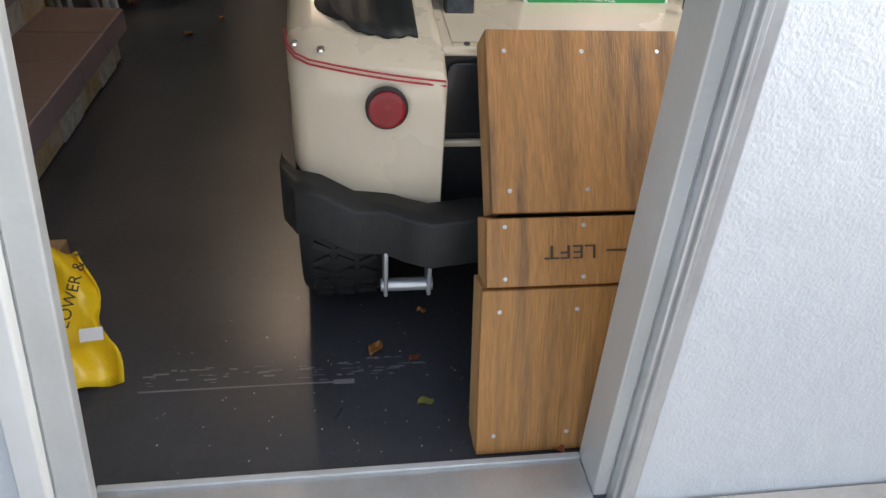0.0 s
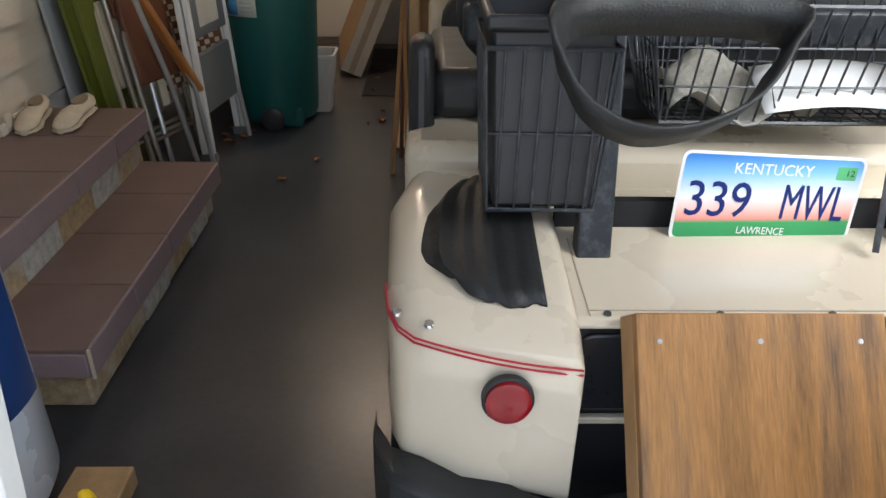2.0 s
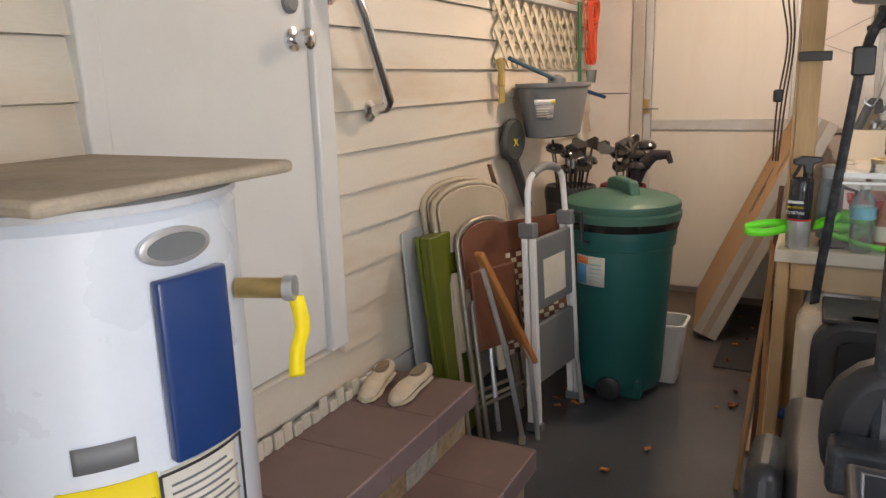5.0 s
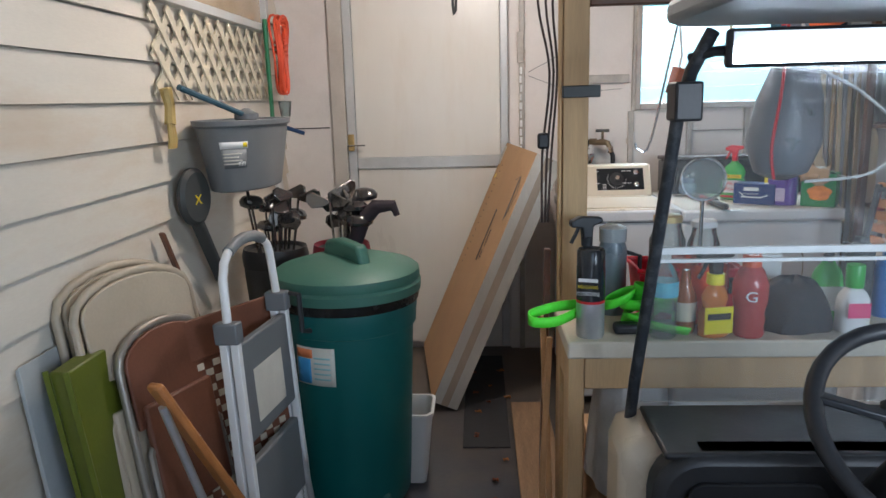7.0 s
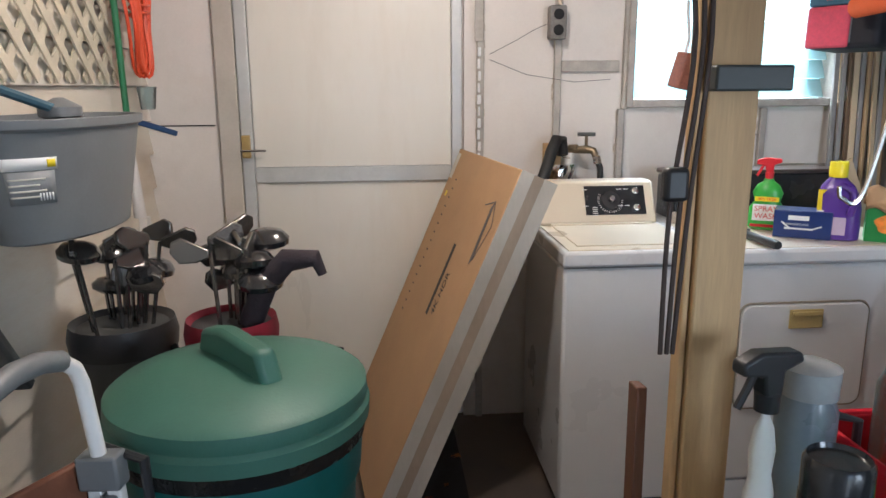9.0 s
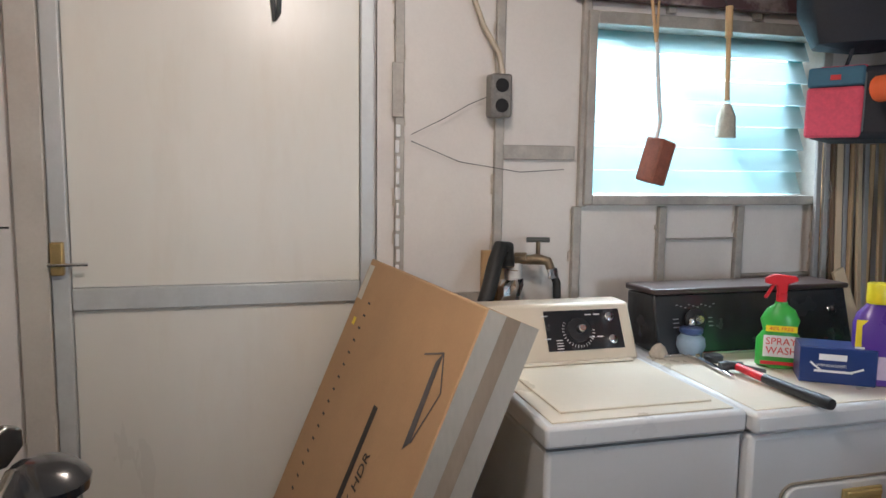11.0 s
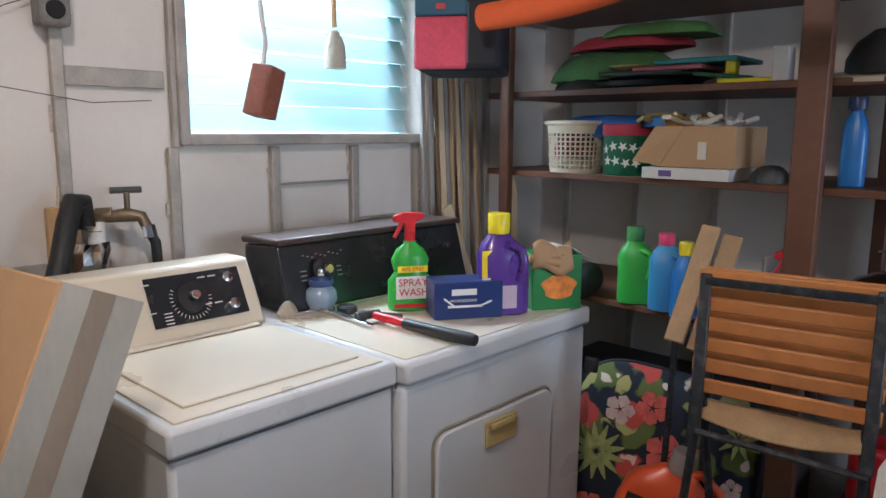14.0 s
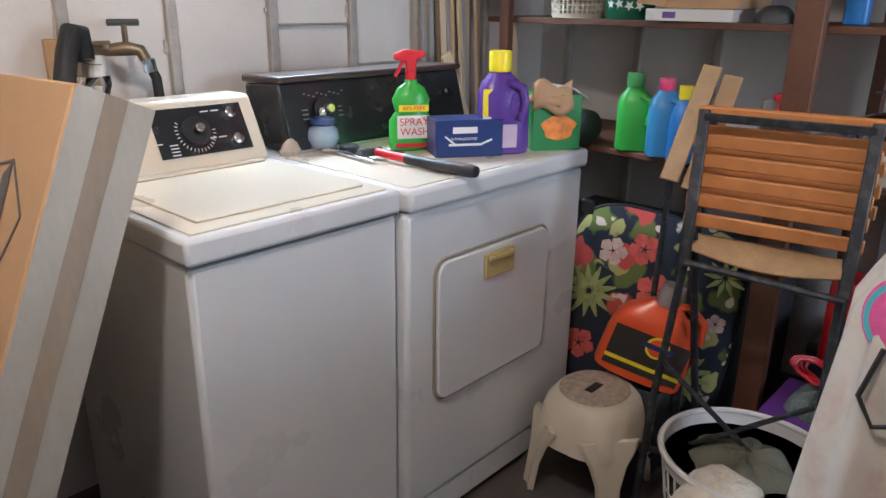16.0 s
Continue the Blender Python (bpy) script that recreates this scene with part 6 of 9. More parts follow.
def golf_bag(x, y, h, label, collar_m, seed, hook=False, r=0.13, spread=1.0):
    rnd = random.Random(seed)
    ob = thing("golf_bag", label, "golf bag", (x, y, 0), group="golf bags")
    part("bag", Mesh().lathe([(r * 0.85, 0), (r * 0.9, 0.05), (r * 0.86, 0.5), (r, h - 0.1), (r * 1.02, h)], (x, y, 0), 24), M_DGREY if seed % 2 else M_BLACKP, ob)
    part("collar", Mesh().lathe([(r * 1.03, h - 0.06), (r * 1.06, h - 0.02), (r * 1.0, h + 0.015), (r * 0.8, h - 0.01)], (x, y, 0), 24), collar_m, ob)
    part("strap", Mesh().tube([(x + r, y - 0.03, h - 0.05), (x + r + 0.06, y - 0.05, h - 0.15), (x + r + 0.03, y - 0.04, h - 0.4)], 0.012, 6), M_BLACKP, ob)
    for i in range(15):
        a, q = rnd.uniform(0, 6.28), rnd.uniform(0.2, 1.0)
        bx, by = x + r * 0.5 * q * math.cos(a), y + r * 0.5 * q * math.sin(a)
        tx, ty = x + r * 1.05 * spread * q * math.cos(a), y + r * 1.05 * spread * q * math.sin(a)
        ht = h + rnd.uniform(0.08, 0.24)
        part("shaft", Mesh().tube([(bx, by, h - 0.15), (tx, ty, ht)], 0.0055, 6), M_CLUB, ob)
        d = rnd.uniform(0, 6.28)
        if i % 3 == 0:
            m = pose(tx, ty, ht + 0.012, rnd.uniform(-15, 15), rnd.uniform(-10, 10), math.degrees(d))
            part("wood_head", Mesh().loft([[m @ Vector((0.024 + 0.057 * k * math.cos(t), 0.045 * k * math.sin(t), 1.2 * z)) for t in [2 * math.pi * j / 14 for j in range(14)]] for z, k in ((-0.02, 0.6), (-0.012, 0.95), (0.0, 1.0), (0.014, 0.75), (0.02, 0.35))]), M_CLUBD if i % 4 else M_CLUB, ob)
        else:
            m = pose(tx, ty, ht, rnd.uniform(-20, 20), 0, math.degrees(d))
            part("iron_head", Mesh().prism([m @ Vector(p) for p in ((0, 0, -0.012), (0.030, 0, -0.024), (0.070, 0.0, -0.026), (0.092, 0.0, 0.0), (0.088, 0.0, 0.026), (0.066, 0.0, 0.036), (0, 0.0, 0.006))], m.to_3x3() @ Vector((0, 0.013, 0))), M_CLUB, ob, bevel=0.003)
    if hook:
        part("head_cover", Mesh().tube([(x + 0.05, y - 0.02, h + 0.0), (x + 0.09, y - 0.03, h + 0.10), (x + 0.15, y - 0.04, h + 0.165), (x + 0.22, y - 0.05, h + 0.17), (x + 0.235, y - 0.05, h + 0.13)], [0.03, 0.032, 0.03, 0.022, 0.012], 10), mat("dark_knit_cover", (0.03, 0.022, 0.028), 0.85, bump=0.6, scale=60), ob)
    return ob


golf_bag(-1.43, 5.62, 0.84, "black golf bag full of dark-headed irons and woods", M_BLACKP, 5)
golf_bag(-1.13, 5.52, 0.87, "red-collared golf bag with steel woods and hooked head cover", mat("red_nylon", (0.25, 0.012, 0.03), 0.6), 8, True, 0.11)

# ---- washer side: tap, hoses, outlet, strings ----
M_OBR = mat("tarnished_brass", (0.22, 0.17, 0.11), 0.4, metal=0.6, var=0.25, scale=25, bump=0.3)
tp = thing("wall_tap", "brass garden tap with black hose on white pipe", "tap", (0.05, 6.66, 1.042))
part("pipe", Mesh().tube([(0.03, 6.69, 0.95), (0.03, 6.69, 1.177)], 0.021, 14), M_WPLAST, tp)
part("elbow", Mesh().tube([(0.03, 6.69, 1.177), (0.035, 6.685, 1.192), (0.06, 6.67, 1.192)], 0.019, 12), M_OBR, tp)
part("spout", Mesh().tube([(0.05, 6.675, 1.187), (0.09, 6.65, 1.192), (0.115, 6.63, 1.187), (0.125, 6.62, 1.157)], [0.014, 0.018, 0.015, 0.014], 12), M_OBR, tp)
part("stem", Mesh().tube([(0.09, 6.65, 1.192), (0.09, 6.65, 1.247)], 0.007, 10), M_OBR, tp)
part("handle", Mesh().tube([(0.055, 6.66, 1.252), (0.125, 6.645, 1.252)], [0.008, 0.008], 8), M_DGREY, tp)
part("hose", Mesh().tube([(0.125, 6.62, 1.157), (0.14, 6.615, 1.122), (0.142, 6.61, 1.042), (0.135, 6.60, 0.90)], 0.0125, 12), M_RUBBER, tp)
part("hose_nut", Mesh().tube([(0.125, 6.62, 1.167), (0.13, 6.618, 1.137)], 0.017, 8), M_CHROME, tp)
for k, (dx, dz) in enumerate(((0.0, 0.0), (0.014, -0.012))):
    part("wire", Mesh().tube([(0.012 + dx + 0.03 * math.sin(t), 6.675 - 0.024 * math.cos(t), 1.185 + dz + 0.016 * math.cos(t * 0.5)) for t in [2 * math.pi * q / 14 for q in range(15)]], 0.0016, 5), M_OBR, tp, "thin rusty wire tie")
part("coupling", Mesh().tube([(0.03, 6.69, 1.06), (0.03, 6.69, 1.10)], 0.026, 14), M_WPLAST, tp)
part("backing_batten", Mesh().box(-0.075, 0.0, 6.700, 6.722, 0.93, 1.215), M_PINE, tp, "pale pine batten behind the pipes", bevel=0.003)
dh = thing("drain_hose", "thick black drain hose standing out of foil-wrapped pipe", "hose", (-0.1, 6.6, 0.970))
part("hose", Mesh().tube([(0.0, 6.68, 1.170), (-0.01, 6.665, 1.230), (-0.035, 6.645, 1.232), (-0.06, 6.62, 1.190), (-0.09, 6.59, 1.110), (-0.13, 6.56, 1.020), (-0.15, 6.55, 0.95)], 0.024, 14), M_RUBBER, dh)
fo = Mesh()
rnd = random.Random(2)
fo.loft([[(0.005 + (0.04 + rnd.uniform(-0.01, 0.01)) * math.cos(t), 6.67 + (0.03 + rnd.uniform(-0.008, 0.008)) * math.sin(t), z) for t in [2 * math.pi * i / 14 for i in range(14)]] for z in (1.05, 1.08, 1.11, 1.13)])
part("foil", fo, M_CHROME, dh, smooth=False)
ou = thing("outlet_box", "old grey double outlet box with grey cable on a stud", "outlet", (-0.018, 6.70, 1.63))
part("box", Mesh().box(-0.068, 0.0, 6.665, 6.722, 1.625, 1.755), mat("grimy_grey_metal", (0.2, 0.19, 0.18), 0.6, var=0.3, scale=30, bump=0.3), ou, bevel=0.008)
for z in (1.66, 1.72):
    part("socket", Mesh().lathe([(0.021, 0), (0.02, 0.004), (0.012, 0.005)], n=20, m=facing((-0.034, 6.664, z), (0, -1, 0))), M_VOID, ou)
part("cable", Mesh().tube([(-0.02, 6.70, 1.755), (-0.03, 6.71, 1.82), (-0.08, 6.715, 1.90), (-0.12, 6.715, 2.0), (-0.16, 6.71, 2.12), (-0.2, 6.70, 2.29)], 0.009, 8), M_BEIGE, ou)
solo("string", Mesh().tube([(-0.30, 6.722, 1.57), (-0.2, 6.715, 1.62), (-0.12, 6.715, 1.665), (-0.06, 6.72, 1.69)], 0.0012, 5).tube([(-0.30, 6.722, 1.55), (-0.15, 6.715, 1.49), (0.05, 6.715, 1.46), (0.2, 6.72, 1.47)], 0.0012, 5), M_DGREY, "thin loose string across the white panels", "string", (-0.1, 6.72, 1.6))


def hanging_brush(x, zt, zb, name, label, head):
    ob = thing(name, label, "brush", (x, 6.62, zb))
    if head == "block":
        part("handle", Mesh().bar((x - 0.02, 6.66, zt), (x - 0.005, 6.65, zt - 0.13), 0.018, 0.010).bar((x + 0.004, 6.66, zt), (x - 0.003, 6.65, zt - 0.13), 0.008, 0.010), M_PINE, ob, bevel=0.002)
        part("rod", Mesh().tube([(x - 0.004, 6.65, zt - 0.12), (x + 0.006, 6.64, zt - 0.30), (x + 0.016, 6.64, zt - 0.37), (x - 0.008, 6.63, zt - 0.46)], 0.007, 8), M_WPLAST, ob)
        m = pose(x - 0.012, 6.62, zt - 0.50, 8, 12, 20)
        part("block", Mesh().box(-0.034, 0.028, -0.04, 0.028, -0.07, 0.07, m), mat("red_brown_sponge", (0.27, 0.09, 0.055), 0.7, var=0.3, scale=30, bump=0.5), ob, bevel=0.006)
        part("face", Mesh().box(0.029, 0.033, -0.04, 0.028, -0.068, 0.068, m), mat("pink_foam", (0.35, 0.2, 0.18), 0.8), ob, bevel=0.002)
    else:
        part("handle", Mesh().tube([(x, 6.66, zt), (x, 6.655, zt - 0.1)], 0.012, 8), M_PINE, ob)
        part("rod", Mesh().tube([(x, 6.655, zt - 0.1), (x + 0.003, 6.65, zt - 0.30)], 0.008, 8), M_PINE, ob)
        part("bristles", Mesh().lathe([(0.034, 0), (0.030, 0.07), (0.018, 0.095), (0.012, 0.11)], (x + 0.004, 6.65, zt - 0.42), 14), mat("grey_bristle", (0.5, 0.48, 0.4), 0.9, bump=0.8, scale=80), ob)
    part("hanging_loop", Mesh().tube([(x, 6.684, zt + 0.02), (x, 6.66, zt - 0.005)], 0.002, 5), M_DGREY, ob)


hanging_brush(0.475, 2.0, 1.4, "scrub_brush", "long-handled brush with red-brown block hanging before the window", "block")
hanging_brush(0.735, 2.0, 1.55, "bottle_brush", "pale bristled bottle brush hanging before the window", "cone")

# trim boards in the corner
rnd = random.Random(11)
M_STRIPS = [mat("pale_moulding", (0.66, 0.52, 0.34), 0.6, var=0.15, stretch=(5, 5, 0.5)), mat("grey_moulding", (0.33, 0.32, 0.31), 0.6, var=0.15), mat("tan_moulding", (0.52, 0.36, 0.20), 0.6, var=0.2, stretch=(5, 5, 0.5)), mat("brown_moulding", (0.2, 0.13, 0.08), 0.6, var=0.2)]
for i in range(13):
    x = 1.155 + i * 0.022
    h = rnd.uniform(1.55, 1.78)
    solo("timber_strip", Mesh().bar((x + rnd.uniform(-0.02, 0.02) + 0.01, 6.60 + rnd.uniform(0, 0.05), 0.0), (x + rnd.uniform(-0.012, 0.012), 6.70 + rnd.uniform(-0.01, 0.01), h), rnd.uniform(0.016, 0.030), 0.012), M_STRIPS[i % 4] if i > 1 else M_STRIPS[1], "long thin timber moulding standing in the corner", "timber strip", (x, 6.65, 0), bevel=0.002, group="mouldings in the corner")
solo("timber_strip", Mesh().prism([(1.165, 6.60, 1.125), (1.205, 6.60, 1.145), (1.36, 6.57, 0.75), (1.30, 6.57, 0.75)], (0, 0.012, 0)), M_STRIPS[0], "short pale board leaning behind the dryer", "timber strip", (1.3, 6.6, 0.75))
solo("timber_strip", Mesh().prism([(1.40, 6.50, 1.20), (1.425, 6.50, 1.27), (1.455, 6.50, 1.17), (1.47, 6.50, 0.0), (1.40, 6.50, 0.0)], (0, 0.012, 0)), M_STRIPS[0], "pale pointed fence board leaning by the shelves", "timber strip", (1.43, 6.5, 0))

# ---- things on the machines ----
def jug(name, label, x, y, z, w, d, h, body_m, cap_m, cap_r, cap_h, rot=0, handle=True, tilt=None, grp=""):
    ob = thing(name, label, "bottle", (x, y, z), group=grp)
    m = tilt or pose(x, y, z, 0, 0, rot)
    prof = [(0.80, 0.0), (0.97, 0.02), (1.0, 0.06), (1.0, 0.50), (0.93, 0.72), (0.75, 0.85), (0.45, 0.95), (0.36, 1.0)]
    rings = []
    for k, t in prof:
        a, b = w / 2 * k, d / 2 * min(1, k * 1.05)
        off = (-0.10 * w * max(0, (t - 0.5) * 2)) if handle else 0
        rings.append([m @ Vector((off + a * math.copysign(abs(math.cos(s)) ** 0.7, math.cos(s)), b * math.copysign(abs(math.sin(s)) ** 0.7, math.sin(s)), t * h)) for s in [2 * math.pi * i / 22 for i in range(22)]])
    part("body", Mesh().loft(rings), body_m, ob)
    ox = -0.10 * w if handle else 0
    part("cap", Mesh().lathe([(cap_r * 0.95, h - 0.004), (cap_r, h + 0.004), (cap_r, h + cap_h - 0.003), (cap_r * 0.93, h + cap_h)], (ox, 0, 0), 20, m=m), cap_m, ob)
    if handle:
        part("handle", Mesh().tube([m @ Vector(p) for p in ((0.05 * w, -d * 0.42, 0.86 * h), (0.27 * w, -d * 0.52, 0.80 * h), (0.33 * w, -d * 0.55, 0.62 * h), (0.25 * w, -d * 0.52, 0.42 * h))], w * 0.085, 10), body_m, ob)
        part("handle_recess", Mesh().loft([[m @ Vector((0.13 * w + 0.09 * w * math.cos(s), -d * 0.5 - 0.0015 * k, 0.60 * h + 0.15 * h * math.sin(s))) for s in [2 * math.pi * i / 16 for i in range(16)]] for k in (0, 1)]), M_VOID if False else body_m, ob)
    return ob, m


def sticker(parent, m, x0, x1, z0, z1, y, material, name="label"):
    """A flat label on the front (-y) of a bottle whose pose is m."""
    return part(name, Mesh().box(x0, x1, y - 0.0012, y, z0, z1, m), material, parent, bevel=0.0)


def front_words(parent, m, text, x, z, y, size, material, width):
    f = m @ pose(x, y, z, 90, 0, 0)
    return words("lettering", text, size, material, parent, f, width, 0.0003)


GREEN = mat("bright_green_plastic", (0.06, 0.42, 0.06), 0.35, var=0.04)
RED = mat("red_plastic", (0.62, 0.02, 0.03), 0.35, var=0.05)
YELP = mat("yellow_plastic", (0.85, 0.72, 0.02), 0.35, var=0.04)
PURP = mat("purple_plastic", (0.10, 0.04, 0.30), 0.3, var=0.05, coat=0.3)
BLUP = mat("blue_plastic", (0.03, 0.18, 0.52), 0.35, var=0.06)
LBLU = mat("light_blue_plastic", (0.06, 0.27, 0.55), 0.35, var=0.06)
PINK = mat("pink_plastic", (0.75, 0.07, 0.2), 0.35, var=0.05)
ORNG = mat("orange_red_plastic", (0.72, 0.09, 0.02), 0.35, var=0.05, coat=0.2)


def spray_bottle(x, y, z, rot, h, body_m, head_m, label, w=0.095, grp=""):
    ob = thing("spray_bottle", label, "spray bottle", (x, y, z), group=grp)
    m = pose(x, y, z, 0, 0, rot)
    prof = [(0.85, 0), (1, 0.03), (1, 0.42), (0.72, 0.55), (0.86, 0.72), (0.62, 0.88), (0.3, 0.95), (0.27, 1)]
    part("body", Mesh().loft([[m @ Vector((w / 2 * k * math.cos(s), w * 0.30 * k * math.sin(s), t * h)) for s in [2 * math.pi * i / 22 for i in range(22)]] for k, t in prof]), body_m, ob)
    part("neck", Mesh().lathe([(0.014, h), (0.015, h + 0.022), (0.012, h + 0.026)], n=14, m=m), head_m, ob)
    part("head", Mesh().prism([m @ Vector((p[0], -0.012, h + 0.02 + p[1])) for p in ((-0.045, 0.030), (-0.045, 0.045), (-0.02, 0.056), (0.035, 0.052), (0.04, 0.04), (0.014, 0.03), (0.012, 0.0), (-0.012, 0.0), (-0.016, 0.026))], m.to_3x3() @ Vector((0, 0.024, 0))), head_m, ob, bevel=0.004)
    part("trigger", Mesh().tube([m @ Vector(p) for p in ((-0.022, 0, h + 0.048), (-0.030, 0, h + 0.03), (-0.042, 0, h + 0.008))], 0.005, 8), head_m, ob)
    return ob, m


ob, m = spray_bottle(0.655, 6.245, 0.928, -32, 0.185, GREEN, RED, "green stain remover spray bottle with red trigger on the dryer", 0.12)
sticker(ob, m, -0.045, 0.045, 0.035, 0.095, -0.0375, M_WHITE)
front_words(ob, m, "SPRAY", 0, 0.078, -0.0390, 0.028, RED, 0.078)
front_words(ob, m, "WASH", 0.002, 0.052, -0.0390, 0.028, RED, 0.078)
sticker(ob, m, -0.04, 0.04, 0.105, 0.122, -0.034, YELP)
front_words(ob, m, "40% FREE", 0, 0.1135, -0.0356, 0.014, RED, 0.062)
sticker(ob, m, -0.05, 0.05, 0.012, 0.022, -0.037, RED)

db = thing("dryer_sheet_box", "dark blue carton of dryer sheets on the dryer", "box", (0.72, 6.10, 0.928))
DBM = pose(0.715, 6.10, 0.928, 0, 0, -33)
part("carton", Mesh().box(-0.095, 0.085, -0.05, 0.05, 0, 0.095, DBM), mat("navy_carton", (0.012, 0.035, 0.16), 0.35, var=0.1, coat=0.2), db, bevel=0.003)
part("flap_line", Mesh().box(-0.06, 0.03, -0.0515, -0.0502, 0.03, 0.036, DBM), M_WHITE, db)
part("swoosh", Mesh().bar(DBM @ Vector((-0.07, -0.051, 0.055)), DBM @ Vector((-0.045, -0.051, 0.035)), 0.001, 0.005).bar(DBM @ Vector((0.025, -0.051, 0.033)), DBM @ Vector((0.055, -0.051, 0.045)), 0.001, 0.005), M_WHITE, db)
front_words(db, DBM, "WRINKLEGUARD", -0.02, 0.048, -0.0512, 0.010, M_WHITE, 0.07)
part("logo_bar", Mesh().box(-0.05, 0.015, -0.0515, -0.0502, 0.062, 0.078, DBM), M_WHITE, db)
part("label_bar", Mesh().box(0.0852, 0.0862, -0.02, 0.02, 0.01, 0.022, DBM), M_PAPER, db)

ob, m = jug("detergent_bottle", "purple detergent jug with yellow cap on the dryer", 0.80, 6.045, 0.928, 0.135, 0.085, 0.215, PURP, YELP, 0.029, 0.048, -35)
sticker(ob, m, -0.066, -0.035, 0.10, 0.17, -0.033, M_YEL)
sticker(ob, m, -0.066, -0.03, 0.06, 0.10, -0.036, M_WHITE)
sticker(ob, m, -0.04, 0.025, 0.02, 0.08, -0.043, mat("label_lilac", (0.55, 0.45, 0.6), 0.5))
gx = thing("powder_box", "torn green and orange washing powder carton on the dryer", "box", (0.95, 6.0, 0.928))
GXM = pose(0.955, 6.005, 0.928, 0, 0, -33)
part("carton", Mesh().box(-0.07, 0.07, -0.055, 0.055, 0, 0.148, GXM), mat("green_carton", (0.02, 0.22, 0.05), 0.4, var=0.1), gx, bevel=0.002)
part("orange_picture", Mesh().loft([[GXM @ Vector((0.005 + (0.048 + 0.006 * math.sin(5 * s)) * math.cos(s), -0.056 - 0.0005 * k, 0.062 + 0.034 * math.sin(s))) for s in [2 * math.pi * i / 24 for i in range(24)]] for k in (0, 1)]), mat("orange_print", (0.8, 0.25, 0.03), 0.5, var=0.4, scale=40), gx)
part("torn_flap", Mesh().grid(lambda u, v: GXM @ Vector((-0.075 + 0.115 * u, -0.058 - 0.012 * math.sin(3 * v + 2 * u), 0.105 + 0.075 * v + 0.012 * math.sin(7 * u))), 8, 5), M_CARD, gx, solid=0.002)
part("top_flap", Mesh().grid(lambda u, v: GXM @ Vector((-0.03 + 0.12 * u, -0.05 + 0.09 * v, 0.152 + 0.02 * math.sin(4 * u + v))), 6, 4), M_PAPER, gx, solid=0.002)
part("torn_roll", Mesh().tube([GXM @ Vector((-0.08, -0.05, 0.14)), GXM @ Vector((0.0, -0.065, 0.13))], 0.014, 10), M_CARD, gx)

bt = thing("measuring_ball", "translucent fabric softener ball with blue collar on the dryer", "dispenser ball", (0.49, 6.41, 0.928))
part("ball", Mesh().lathe([(0.018, 0), (0.034, 0.008), (0.044, 0.032), (0.040, 0.055), (0.026, 0.068)], (0.478, 6.40, 0.928), 24), mat("blue_translucent", (0.4, 0.52, 0.66), 0.15, trans=0.3, var=0.1), bt)
part("collar", Mesh().lathe([(0.028, 0.066), (0.034, 0.072), (0.033, 0.084), (0.02, 0.088)], (0.478, 6.40, 0.928), 24), mat("dark_blue_plastic", (0.04, 0.07, 0.2), 0.4), bt)
part("tip", Mesh().lathe([(0.008, 0.086), (0.012, 0.10), (0.008, 0.112)], (0.478, 6.40, 0.928), 16), M_CHROME, bt)
wr = thing("spanner", "adjustable steel spanner lying on the dryer", "spanner", (0.46, 6.25, 0.928))
part("handle", Mesh().bar((0.468, 6.35, 0.936), (0.447, 6.165, 0.936), 0.016, 0.009), M_CHROME, wr, bevel=0.003)
part("jaw", Mesh().prism([(0.455, 6.345, 0.93), (0.452, 6.375, 0.93), (0.468, 6.40, 0.93), (0.478, 6.395, 0.93), (0.468, 6.375, 0.93), (0.482, 6.372, 0.93), (0.49, 6.385, 0.93), (0.495, 6.365, 0.93), (0.482, 6.345, 0.93)], (0, 0, 0.012)), M_CHROME, wr, bevel=0.002)
part("screw", Mesh().lathe([(0.006, 0), (0.006, 0.014)], (0.472, 6.352, 0.929), 10), M_BRASS, wr)
solo("black_disc", Mesh().lathe([(0.026, 0), (0.027, 0.004), (0.027, 0.016), (0.022, 0.02)], (0.508, 6.33, 0.928), 24), M_BLACKP, "round black plastic cap lying on the dryer", "cap", (0.508, 6.33, 0.928))
ha = thing("hammer", "claw hammer with red and black handle lying on the dryer", "hammer", (0.5, 6.05, 0.928))
part("handle", Mesh().tube([(0.49, 6.20, 0.948), (0.495, 6.09, 0.945)], [0.010, 0.0115], 12), RED, ha)
part("grip", Mesh().tube([(0.495, 6.10, 0.945), (0.50, 6.0, 0.944), (0.502, 5.90, 0.946), (0.503, 5.885, 0.946)], [0.0125, 0.014, 0.0155, 0.013], 12), M_BLACKP, ha)
part("head", Mesh().tube([(0.452, 6.222, 0.943), (0.470, 6.218, 0.948), (0.475, 6.217, 0.948), (0.51, 6.207, 0.948)], [0.015, 0.014, 0.0115, 0.011], 12), M_DGREY, ha)
part("claw", Mesh().prism([(0.51, 6.215, 0.942), (0.51, 6.20, 0.942), (0.565, 6.178, 0.931), (0.568, 6.186, 0.931)], (0, 0, 0.010)), M_DGREY, ha, bevel=0.002)
solo("lint", Mesh().lathe([(0.02, 0), (0.026, 0.012), (0.018, 0.03), (0.006, 0.042)], (0.372, 6.40, 0.928), 9, 1.2, 0.7), mat("lint_fluff", (0.45, 0.38, 0.3), 1.0, bump=1.0, scale=60), "small tuft of grey lint on the dryer", "lint", (0.37, 6.4, 0.928))
solo("cable_clip", Mesh().box(1.04, 1.062, 5.90, 5.94, 0.73, 0.775), M_BLACKP, "black plastic clip hooked on the dryer side", "clip", (1.05, 5.92, 0.73), bevel=0.008)

